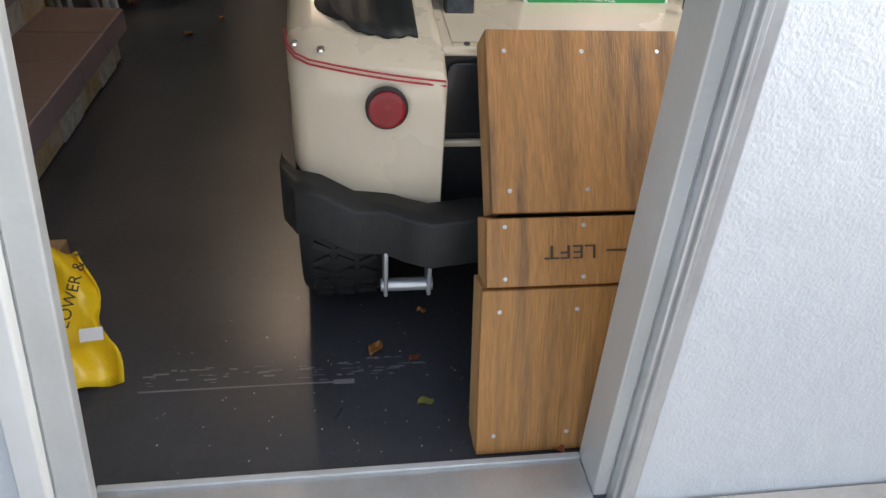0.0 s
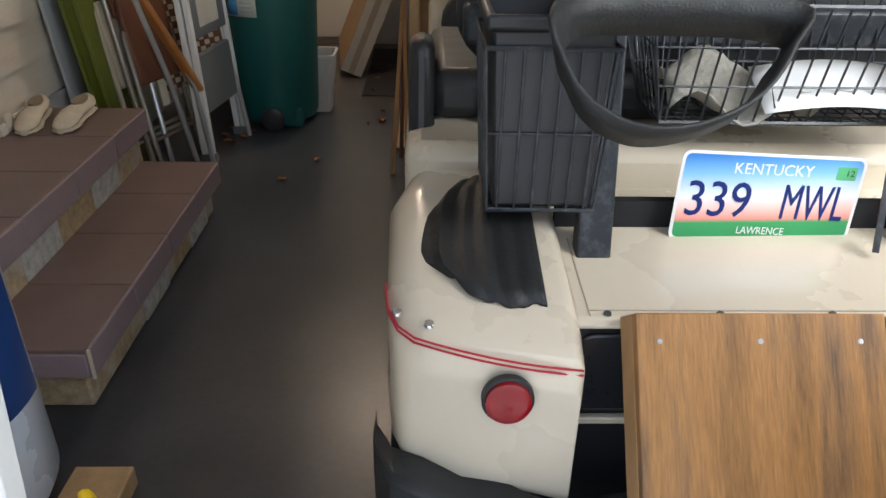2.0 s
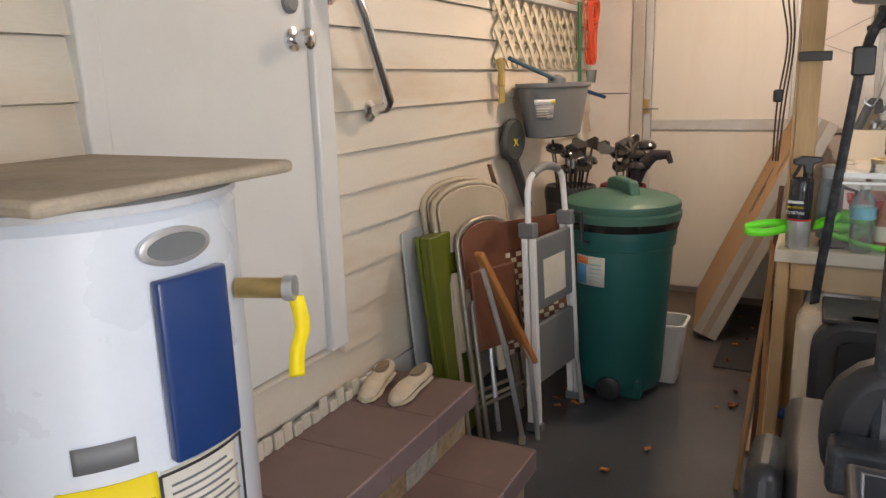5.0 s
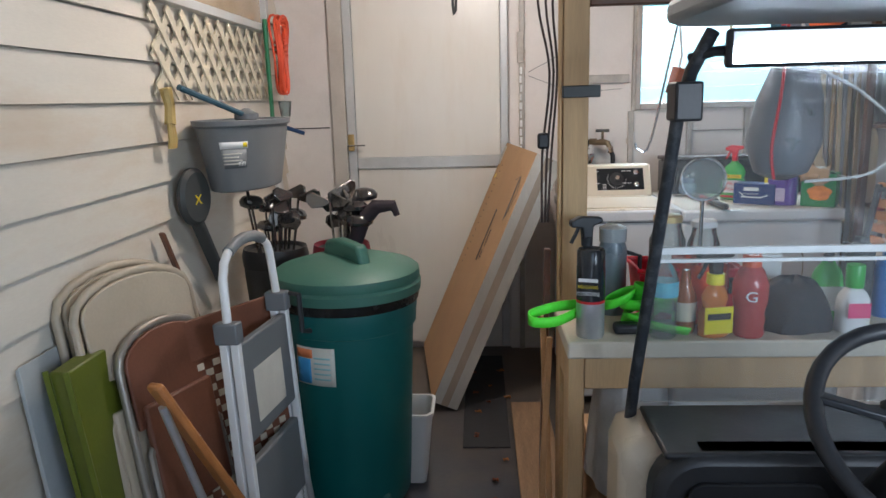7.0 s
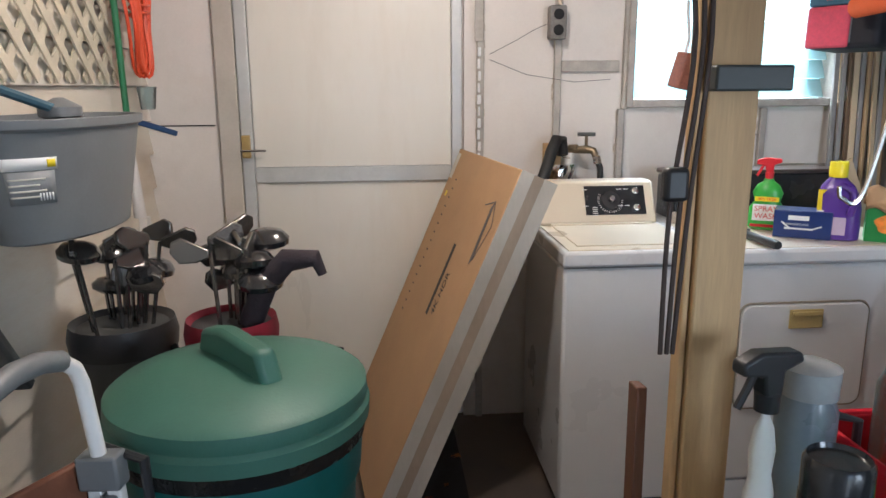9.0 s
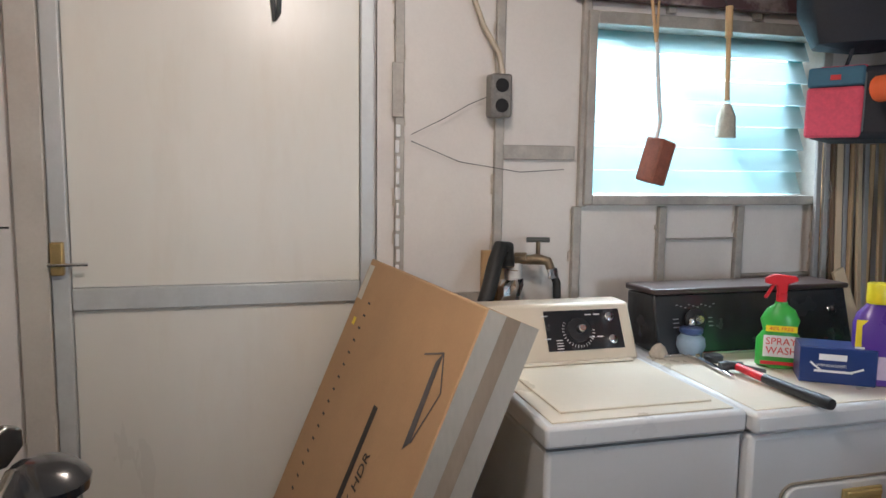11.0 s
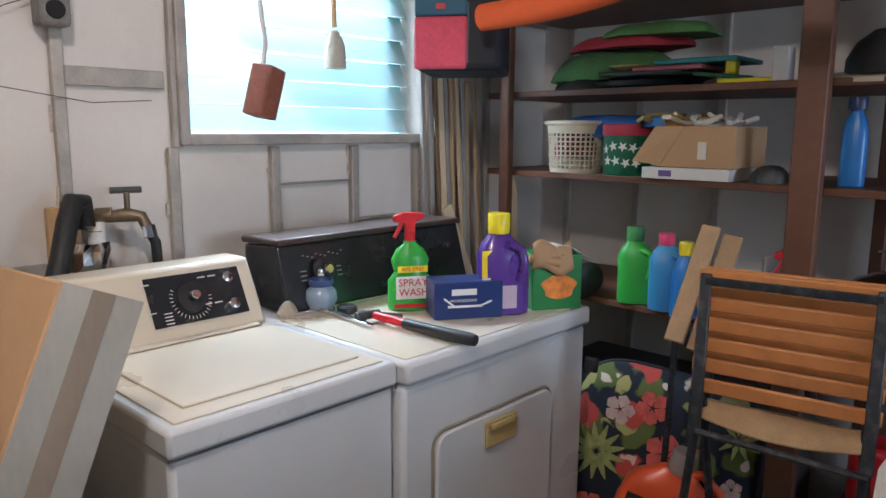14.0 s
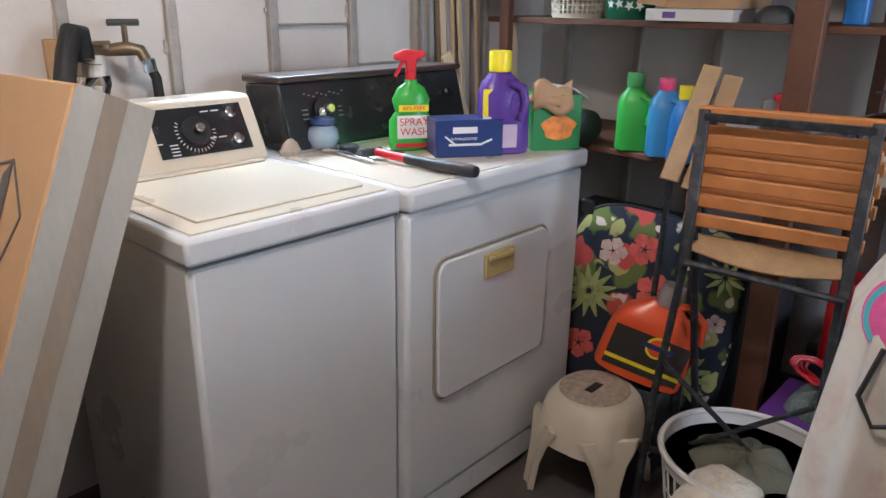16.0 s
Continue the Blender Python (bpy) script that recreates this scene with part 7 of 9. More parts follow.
# ---- shelf contents ----
def lump(cx, cy, z, a, b, h, seed, n=26, rings=7, rot=0.0):
    """A soft heap of cloth."""
    r_ = random.Random(seed)
    ph = [r_.uniform(0, 6.28) for _ in range(6)]
    out = []
    for j in range(rings + 1):
        v = j / rings
        k = math.cos(v * math.pi / 2) ** 0.6
        out.append([(cx + math.cos(s + rot) * a * k * (1 + 0.10 * math.sin(3 * s + ph[0] + v * 3) + 0.06 * math.sin(7 * s + ph[1])), cy + math.sin(s + rot) * b * k * (1 + 0.10 * math.sin(4 * s + ph[2] - v * 2) + 0.05 * math.sin(9 * s + ph[3])), z + h * (math.sin(v * math.pi / 2) + 0.06 * math.sin(5 * s + ph[4] + 4 * v) * v)) for s in [2 * math.pi * i / n for i in range(n)]])
    return Mesh().loft(out)


def basket(name, cx, cy, z, r0, r1, h, material, label, rows=8, cols=30, oval=1.0, rot=0.0):
    ob = thing(name, label, "basket", (cx, cy, z))
    rim = [(r0, 0), (r0, 0.006), (r0 + 0.002, 0.012)]
    part("base", Mesh().loft([ell(cx, cy, z + dz, r, r * oval, 36, rot) for r, dz in ((r0, 0), (r0 + 0.003, 0.014), (r0 - 0.002, 0.014), (r0 - 0.002, 0.003))]), material, ob)
    part("rim", Mesh().tube([Vector(p) for p in ell(cx, cy, z + h, r1, r1 * oval, 48, rot)], 0.008, 8, closed=True), material, ob)
    part("top_band", Mesh().loft([ell(cx, cy, z + dz, r, r * oval, 48, rot) for r, dz in ((r1 - 0.005, h - 0.035), (r1, h), (r1 - 0.004, h), (r1 - 0.009, h - 0.035))]), material, ob)
    b = Mesh()
    for i in range(cols):
        a = 2 * math.pi * i / cols
        def at(r):
            x, y = r * math.cos(a), r * oval * math.sin(a)
            return cx + x * math.cos(rot) - y * math.sin(rot), cy + x * math.sin(rot) + y * math.cos(rot)
        p, q = at(r0), at(r1 - 0.006)
        b.bar((p[0], p[1], z + 0.01), (q[0], q[1], z + h - 0.03), 0.0055, 0.0035, up=(math.cos(a), math.sin(a), 0))
    for j in range(1, rows):
        k = j / rows
        rr_ = r0 + (r1 - 0.007 - r0) * k
        b.tube(ell(cx, cy, z + 0.01 + (h - 0.04) * k, rr_, rr_ * oval, 36, rot), 0.0028, 5, closed=True)
    part("lattice", b, material, ob)
    return ob


S2, S1, S0, S3 = 1.262, 0.86, 1.535, 1.83
S0 = 0.86
SM, SU, ST = 1.262, 1.535, 1.83
bs = basket("plastic_basket", 1.475, 6.27, SM, 0.085, 0.10, 0.165, M_CANVAS, "cream plastic lattice basket with cloths on the shelf", 8, 34)
solo("maroon_cloth", lump(1.475, 6.27, SM + 0.05, 0.075, 0.075, 0.10, 4), mat("maroon_cloth", (0.22, 0.02, 0.05), 0.9, var=0.3), "maroon cloth stuffed in the cream basket", "cloth", (1.475, 6.27, SM + 0.05))
ct = thing("canister", "green tin with white stars and red lid on the shelf", "canister", (1.455, 6.08, SM))
part("body", Mesh().lathe([(0.073, 0), (0.076, 0.004), (0.076, 0.13)], (1.46, 6.065, SM), 32), mat("christmas_green", (0.01, 0.12, 0.06), 0.4, var=0.3, scale=40), ct)
part("lid", Mesh().lathe([(0.079, 0.125), (0.08, 0.13), (0.08, 0.158), (0.076, 0.162)], (1.46, 6.065, SM), 32), mat("berry_red", (0.4, 0.03, 0.06), 0.4), ct)
rnd = random.Random(21)
for k in range(9):
    a = radians(150 + 17 * (k % 5) * 1.4 + (8 if k > 4 else 0))
    z = SM + (0.04 if k > 4 else 0.088) + rnd.uniform(-0.01, 0.01)
    m = facing((1.46 + 0.0768 * math.cos(a), 6.065 + 0.0768 * math.sin(a), z), (math.cos(a), math.sin(a), 0))
    star = []
    for i in range(10):
        s, rr_ = math.pi * i / 5 + k, 0.017 if i % 2 == 0 else 0.007
        star.append(m @ Vector((rr_ * math.sin(s), rr_ * math.cos(s), 0)))
    part("star", Mesh().prism(star, m.to_3x3() @ Vector((0, 0, 0.0008))), M_WHITE, ct)
cbx = thing("open_carton", "open brown cardboard carton of cords on the shelf", "cardboard box", (1.5, 5.8, SM))
part("body", Mesh().box(1.36, 1.60, 5.68, 5.92, SM + 0.035, SM + 0.155), M_CARD, cbx, bevel=0.003)
part("flap", Mesh().prism([(1.358, 5.92, SM + 0.155), (1.345, 5.985, SM + 0.05), (1.357, 5.90, SM + 0.04), (1.357, 5.83, SM + 0.155)], (0.003, 0, 0)), M_CARD, cbx)
part("white_box", Mesh().box(1.352, 1.60, 5.69, 5.955, SM, SM + 0.034), M_WPLAST, cbx, "flat white carton under the brown one", bevel=0.002)
part("print", Mesh().box(1.3505, 1.352, 5.86, 5.90, SM + 0.008, SM + 0.026), mat("purple_print", (0.15, 0.08, 0.3), 0.5), cbx)
part("tag", Mesh().box(1.354, 1.358, 5.76, 5.785, SM + 0.06, SM + 0.11), M_PAPER, cbx)
rnd = random.Random(9)
for k in range(5):
    x0, y0 = 1.40 + rnd.uniform(0, 0.1), 5.66 + rnd.uniform(0, 0.2)
    solo("pipe_fitting", Mesh().tube([(x0 + 0.05 * math.sin(t * 1.7 + k), y0 + 0.012 * t * 2, SM + 0.165 + 0.012 * math.sin(t * 2.3 + k) + 0.004 * k) for t in [i * 0.7 for i in range(12)]], 0.008, 6), [M_WPLAST, M_BRASS, M_CANVAS][k % 3], "loose white and brass fittings on the carton", "fittings", (x0, y0, SM + 0.16), group="fittings on the carton")
solo("folded_cloth", lump(1.54, 6.17, SM + 0.12, 0.10, 0.24, 0.07, 14), mat("blue_cloth", (0.02, 0.09, 0.3), 0.8, var=0.6, scale=10), "folded blue and white cloth over the basket", "cloth", (1.54, 6.17, SM + 0.12))
solo("strap_roll", Mesh().lathe([(0.06, 0), (0.07, 0.006), (0.07, 0.03), (0.055, 0.035)], (1.47, 5.95, SM + 0.15), 24), BLUP, "roll of bright blue strap on the carton", "strap", (1.47, 5.95, SM + 0.15))
solo("tan_band", Mesh().tube([Vector(p) for p in ell(1.47, 5.95, SM + 0.19, 0.062, 0.062, 24)], 0.006, 6, closed=True), M_BRASS, "tan ring on the blue strap", "ring", (1.47, 5.95, SM + 0.19))
solo("crumpled_bag", lump(1.45, 5.61, SM, 0.07, 0.05, 0.045, 15), M_DGREY, "dark crumpled bag on the shelf", "bag", (1.45, 5.61, SM))
jug("coolant_bottle", "tall dark blue bottle on the shelf beside the post", 1.42, 5.40, SM, 0.05, 0.06, 0.20, BLUP, mat("navy_cap", (0.02, 0.04, 0.12), 0.4), 0.022, 0.03, 0, False)
solo("film_bag", lump(1.50, 5.24, SM, 0.08, 0.06, 0.07, 16), M_BAG, "clear crumpled plastic bag on the shelf", "bag", (1.5, 5.24, SM))
# low shelf
jug("detergent_bottle", "light green detergent jug with clear green cap on the low shelf", 1.41, 5.98, S1, 0.125, 0.08, 0.205, GREEN, mat("clear_green_cap", (0.08, 0.3, 0.1), 0.2), 0.028, 0.04, -60, True, None, "bottles on the low shelf")
jug("detergent_bottle", "light blue detergent jug with pink cap on the low shelf", 1.39, 5.865, S1, 0.12, 0.09, 0.205, LBLU, PINK, 0.024, 0.032, -60, True, None, "bottles on the low shelf")
jug("detergent_bottle", "blue detergent bottle with yellow cap on the low shelf", 1.335, 5.79, S1, 0.08, 0.065, 0.19, BLUP, YELP, 0.021, 0.035, -60, False, None, "bottles on the low shelf")
solo("black_can", Mesh().lathe([(0.055, 0), (0.058, 0.01), (0.058, 0.14), (0.05, 0.145)], m=facing((1.36, 6.13, S1 + 0.06), (-0.5, -1, 0)) @ pose(0, 0, -0.14), n=24), M_BLACKP, "black plastic flowerpot lying on the low shelf", "pot", (1.4, 6.15, S1))
solo("red_rag", lump(1.42, 6.28, S1, 0.07, 0.06, 0.10, 41), mat("dark_red_rag", (0.3, 0.02, 0.02), 0.9), "dark red rag on the low shelf", "cloth", (1.42, 6.28, S1))
solo("leaning_board", Mesh().box(1.44, 1.85, 5.60, 5.612, S1, S1 + 0.19, None), mat("grey_brown_board", (0.27, 0.23, 0.2), 0.6), "dull grey-brown board standing on the low shelf", "board", (1.6, 5.6, S1), bevel=0.004)
spray_bottle(1.40, 5.52, S1, -60, 0.15, M_WPLAST, RED, "white spray bottle with red trigger on the low shelf", 0.07)
solo("can", Mesh().lathe([(0.035, 0), (0.036, 0.11), (0.03, 0.115)], (1.41, 5.43, S1), 20), PURP, "dark purple can on the low shelf", "can", (1.41, 5.43, S1))
pt = thing("pressure_cooker", "cream pot with steel domed lid on the low shelf", "pot", (1.47, 5.26, S1))
part("body", Mesh().lathe([(0.10, 0), (0.115, 0.01), (0.118, 0.10), (0.125, 0.105), (0.125, 0.115)], (1.48, 5.27, S1), 36), M_CANVAS, pt)
part("lid", Mesh().lathe([(0.128, 0.117), (0.128, 0.14), (0.11, 0.16), (0.06, 0.18), (0.015, 0.188), (0.012, 0.20)], (1.48, 5.27, S1), 36), M_CHROME, pt)
part("bail", Mesh().tube([(1.48, 5.27, S1 + 0.19), (1.48, 5.27, S1 + 0.235), (1.47, 5.30, S1 + 0.24), (1.46, 5.33, S1 + 0.235)], 0.004, 8), M_DGREY, pt)
# upper shelf
solo("tray", Mesh().loft([ell(1.50, 6.03, SU + dz, a, b, 36) for a, b, dz in ((0.10, 0.14, 0.0), (0.13, 0.18, 0.018), (0.135, 0.185, 0.02), (0.12, 0.17, 0.006))]), mat("dark_steel_tray", (0.08, 0.1, 0.11), 0.3, metal=0.6), "dark oval metal tray on the upper shelf", "tray", (1.5, 6.03, SU))
solo("tray", Mesh().loft([ell(1.50, 5.98, SU + 0.022 + dz, a, b, 36) for a, b, dz in ((0.10, 0.15, 0.0), (0.13, 0.19, 0.012), (0.13, 0.19, 0.016), (0.1, 0.15, 0.005))]), M_BLACKP, "black tray stacked on the upper shelf", "tray", (1.5, 5.98, SU + 0.022))
for i, (c, y0, y1, z0, h, nm) in enumerate(((mat("dusty_pink", (0.42, 0.12, 0.16), 0.6), 5.80, 6.02, 0.045, 0.014, "pink"), (mat("teal_box", (0.05, 0.26, 0.28), 0.5), 5.70, 5.95, 0.062, 0.014, "teal"), (M_DGREY, 5.86, 6.14, 0.036, 0.012, "dark grey"))):
    solo("flat_case", Mesh().box(1.38, 1.58, y0, y1, SU + z0, SU + z0 + h), c, "flat %s plastic case in the pile on the upper shelf" % nm, "case", (1.48, (y0 + y1) / 2, SU + z0), bevel=0.005)
ystd = thing("yellow_stand", "small yellow plastic stand on the upper shelf", "stand", (1.42, 5.68, SU))
part("foot", Mesh().box(1.37, 1.46, 5.60, 5.75, SU, SU + 0.012), YELP, ystd, bevel=0.003)
part("post", Mesh().box(1.40, 1.43, 5.71, 5.74, SU + 0.012, SU + 0.075), YELP, ystd, bevel=0.003)
solo("trowel", Mesh().bar((1.38, 5.82, SU + 0.03), (1.40, 5.66, SU + 0.012), 0.03, 0.012), mat("dark_green_plastic", (0.02, 0.12, 0.06), 0.5), "dark green hand trowel on the upper shelf", "trowel", (1.39, 5.75, SU), bevel=0.004)
solo("brass_dish", Mesh().lathe([(0.02, 0), (0.05, 0.012), (0.052, 0.016), (0.018, 0.006)], (1.42, 6.05, SU + 0.05), 24, 1.0, 1.3), M_BRASS, "small brass dish on the tray pile", "dish", (1.42, 6.05, SU + 0.05))
solo("white_box", Mesh().box(1.365, 1.42, 5.56, 5.60, SU, SU + 0.09), M_WPLAST, "small white carton against the post", "box", (1.39, 5.58, SU), bevel=0.003)
for k, (c, y0, h, b_, z0) in enumerate((((0.05, 0.13, 0.04), 6.18, 0.10, 0.24, 0.03), ((0.28, 0.02, 0.03), 6.12, 0.05, 0.2, 0.13), ((0.06, 0.15, 0.04), 6.02, 0.045, 0.2, 0.16), ((0.02, 0.02, 0.02), 6.2, 0.05, 0.2, 0.0))):
    solo("folded_blanket", lump(1.55, y0, SU + z0, 0.13, b_, h, 50 + k), mat("blanket_%d" % k, c, 0.95, var=0.4, scale=8, bump=0.5), ("dark folded cloth", "red folded cloth", "green folded cloth", "black folded cloth")[k - 3 if k == 3 else (2, 1, 2)[k] if False else k] + " heaped on the upper shelf", "blanket", (1.55, y0, SU + z0), group="folded cloths")
cap_ = thing("baseball_cap", "black cap with cream brim on the shelf by the post", "cap", (1.42, 5.35, SU))
part("crown", Mesh().loft([ell(1.44, 5.35, SU + z, a, a * 1.1, 22) for z, a in ((0.01, 0.085), (0.05, 0.084), (0.09, 0.065), (0.12, 0.03))]), M_BLACKP, cap_)
part("brim", Mesh().loft([[(1.39 + 0.06 * math.cos(s), 5.35 + 0.12 * math.sin(s), SU + z + 0.012 * math.cos(s)) for s in [2 * math.pi * i / 22 for i in range(22)]] for z in (0.0, 0.012)]), M_CANVAS, cap_)

# top shelf, hanging bags, noodles
solo("red_box", Mesh().box(1.36, 1.60, 5.72, 6.10, ST, ST + 0.11), mat("bright_red_case", (0.55, 0.012, 0.02), 0.5), "bright red fabric case on the top shelf", "case", (1.5, 5.9, ST), bevel=0.006)
solo("white_box", Mesh().box(1.355, 1.50, 5.97, 6.06, ST + 0.111, ST + 0.15), M_WPLAST, "white flat box on the red case", "box", (1.42, 6.0, ST + 0.111), bevel=0.003)
solo("blue_strip", Mesh().bar((1.345, 6.02, ST + 0.06), (1.345, 5.80, ST + 0.14), 0.004, 0.035), mat("royal_blue", (0.02, 0.06, 0.32), 0.4), "royal blue strip leaning on the red case", "strip", (1.34, 5.9, ST), bevel=0.002)
solo("black_bag", lump(1.5, 5.55, ST, 0.12, 0.14, 0.16, 61), MATS["black_bin_liner"], "shiny black bag on the top shelf", "bag", (1.5, 5.55, ST))
solo("black_bag", lump(1.5, 5.20, ST, 0.12, 0.2, 0.14, 62), MATS["black_bin_liner"], "shiny black bag on the top shelf", "bag", (1.5, 5.2, ST))
sv = thing("fan_housing", "black round ribbed fan housing on the top shelf", "fan", (1.42, 5.85, ST + 0.12))
part("shell", Mesh().lathe([(0.10, 0), (0.11, 0.02), (0.09, 0.05), (0.03, 0.06)], m=facing((1.37, 5.87, ST + 0.23), (-1, -0.3, 0)), n=26), M_DGREY, sv)
for i in range(10):
    part("rib", Mesh().bar(facing((1.37, 5.87, ST + 0.23), (-1, -0.3, 0)) @ Vector((0.03 * math.cos(i * 0.628), 0.03 * math.sin(i * 0.628), 0.062)), facing((1.37, 5.87, ST + 0.23), (-1, -0.3, 0)) @ Vector((0.105 * math.cos(i * 0.628), 0.105 * math.sin(i * 0.628), 0.035)), 0.005, 0.005), M_BLACKP, sv)
pb = thing("pink_bag", "pink printed bag on the top shelf", "bag", (1.40, 5.68, ST + 0.15))
part("body", Mesh().box(1.36, 1.44, 5.60, 5.76, ST + 0.16, ST + 0.26), mat("hot_pink", (0.62, 0.06, 0.22), 0.5, var=0.3, scale=20), pb, bevel=0.015)
part("round_print", Mesh().lathe([(0.028, 0), (0.028, 0.001), (0.02, 0.0015)], m=facing((1.359, 5.73, ST + 0.19), (-1, 0, 0)), n=24), M_WHITE, pb)
tn = thing("travel_bag", "tall cream-edged board standing behind hanging bags", "board", (1.32, 6.12, ST))
part("slab", Mesh().box(1.27, 1.33, 6.12, 6.25, ST + 0.0, ST + 0.42), M_CANVAS, tn, bevel=0.02)
part("edge", Mesh().box(1.262, 1.269, 6.11, 6.14, ST + 0.0, ST + 0.42), M_DKWOOD, tn, bevel=0.002)

M_NAVYF = mat("black_nylon", (0.012, 0.014, 0.022), 0.7, var=0.3, scale=12, bump=0.4)
hb = thing("hanging_bag", "black nylon bags hanging from the ceiling over the cooler", "bag", (1.05, 6.42, 2.29))
part("body", Mesh().loft([[(p[0] + 0.018 * math.sin(7 * i + z * 11), p[1] + 0.018 * math.cos(5 * i + z * 9), p[2]) for i, p in enumerate(ell(1.02, 6.40, z, a * 1.1, b * 1.15, 20, -0.5))] for z, a, b in ((1.83, 0.02, 0.02), (1.85, 0.14, 0.09), (1.95, 0.17, 0.10), (2.1, 0.16, 0.09), (2.22, 0.10, 0.07), (2.298, 0.04, 0.04))]), M_NAVYF, hb)
part("body", Mesh().loft([[(p[0] + 0.018 * math.sin(7 * i + z * 11), p[1] + 0.018 * math.cos(5 * i + z * 9), p[2]) for i, p in enumerate(ell(1.20, 6.24, z, a * 1.1, b * 1.15, 20, -0.5))] for z, a, b in ((1.84, 0.02, 0.02), (1.86, 0.11, 0.09), (1.98, 0.13, 0.10), (2.15, 0.11, 0.08), (2.298, 0.05, 0.04))]), M_NAVYF, hb)
part("buckle", Mesh().box(0.89, 0.93, 6.30, 6.305, 1.98, 2.0), M_CHROME, hb, bevel=0.003)
part("strap", Mesh().tube([(1.0, 6.34, 1.85), (0.98, 6.33, 1.9), (0.97, 6.34, 2.05)], 0.008, 6), M_BLACKP, hb)
co = thing("cooler_bag", "pink and navy insulated cooler bag hanging by its strap", "cooler bag", (0.97, 6.35, 1.58))
CM = facing((0.90, 6.36, 1.685), (-0.85, -0.52, 0.04))
part("body", Mesh().box(-0.085, 0.17, -0.115, 0.095, -0.22, 0.0, CM), M_NAVYF, co, bevel=0.02)
part("pink_panel", Mesh().box(-0.082, 0.072, -0.112, 0.035, 0.0, 0.018, CM), mat("pink_fabric", (0.68, 0.09, 0.15), 0.8, bump=0.3, scale=60), co, bevel=0.012)
part("blue_panel", Mesh().box(-0.082, 0.072, 0.037, 0.094, 0.0, 0.014, CM), mat("steel_blue_fabric", (0.05, 0.14, 0.22), 0.8, bump=0.3), co, bevel=0.008)
part("badge", Mesh().box(-0.018, 0.01, 0.055, 0.07, 0.0145, 0.0165, CM), RED, co)
part("top_flap", Mesh().box(-0.06, 0.07, 0.086, 0.10, -0.16, -0.01, CM), MATS["pink_fabric"], co, bevel=0.008)
part("piping", Mesh().tube([CM @ Vector(p) for p in ((0.073, -0.095, 0.004), (0.073, 0.07, 0.004), (0.06, 0.085, 0.004), (-0.07, 0.088, 0.004))], 0.003, 6), M_GREY, co)
part("strap", Mesh().tube([CM @ Vector((0, 0.09, -0.05)), (1.0, 6.37, 1.95), (1.0, 6.38, 2.298)], 0.006, 6), M_NAVYF, co)


def smooth_path(pts, k=6):
    pts = [Vector(p) for p in pts]
    out = []
    P_ = [pts[0]] + pts + [pts[-1]]
    for i in range(1, len(P_) - 2):
        for j in range(k):
            t = j / k
            a, b, c, d = P_[i - 1], P_[i], P_[i + 1], P_[i + 2]
            out.append(0.5 * ((2 * b) + (c - a) * t + (2 * a - 5 * b + 4 * c - d) * t * t + (3 * b - 3 * c + d - a) * t ** 3))
    out.append(pts[-1])
    return out


M_NOOD = mat("orange_foam", (0.80, 0.13, 0.025), 0.75, var=0.06, scale=30, bump=0.2, fine=200)
M_AQUA = mat("aqua_foam", (0.03, 0.27, 0.33), 0.75, var=0.08, scale=30, bump=0.2)
nd = thing("foam_noodle", "long orange foam pool noodle slung from the ceiling", "pool noodle", (0.8, 5.7, 1.75))
part("tube", Mesh().tube(smooth_path([(0.885, 6.20, 1.70), (0.90, 5.95, 1.715), (0.867, 5.69, 1.75), (0.76, 5.47, 1.785), (0.625, 5.31, 1.82), (0.45, 5.16, 1.87), (0.2, 5.02, 1.93)]), 0.036, 16), M_NOOD, nd)
part("sling", Mesh().tube([(0.885, 6.10, 1.73), (0.885, 6.11, 2.298)], 0.003, 5), M_DGREY, nd)
part("sling", Mesh().tube([(0.2, 5.02, 1.95), (0.2, 5.02, 2.298)], 0.003, 5), M_DGREY, nd)
na = thing("foam_noodle", "curved aqua foam pool noodle slung from the ceiling", "pool noodle", (1.0, 5.7, 2.0))
part("tube", Mesh().tube(smooth_path([(0.86, 6.02, 2.08), (0.92, 5.88, 1.985), (1.0, 5.70, 1.935), (1.02, 5.50, 1.93), (0.95, 5.30, 2.0), (0.85, 5.2, 2.1)]), 0.032, 14), M_AQUA, na)
part("sling", Mesh().tube([(1.01, 5.6, 1.96), (1.01, 5.6, 2.298)], 0.003, 5), M_DGREY, na)
solo("ceiling_fixture", Mesh().box(0.66, 0.86, 5.90, 5.96, 2.03, 2.045).bar((0.8, 5.93, 2.045), (0.8, 5.93, 2.299), 0.01, 0.01), M_WPLAST, "white plastic bracket hanging from the ceiling", "bracket", (0.76, 5.93, 2.03), bevel=0.004)

# ---- bar chair ----
bc = thing("bar_chair", "tall folding chair with varnished orange slats on black steel legs", "chair", (1.0, 5.4, 0))
TL, TR, BL_, BR_ = Vector((0.985, 5.592, 1.064)), Vector((1.065, 5.215, 1.062)), Vector((0.921, 5.569, 0.748)), Vector((0.985, 5.20, 0.742))
ux = (TR - TL).normalized()
nrm2 = ux.cross((TL - BL_).normalized()).normalized()
if nrm2.x > 0:
    nrm2 = -nrm2
def cp(u, v, off=0.0):
    a = TL + (TR - TL) * u
    b = BL_ + (BR_ - BL_) * u
    return b + (a - b) * v + nrm2 * off
for u in (0.03, 0.97):
    part("upright", Mesh().bar(cp(u, -0.15, 0.006), cp(u, 1.02, 0.006), 0.026, 0.014, up=nrm2), M_BLACKM, bc, bevel=0.003)
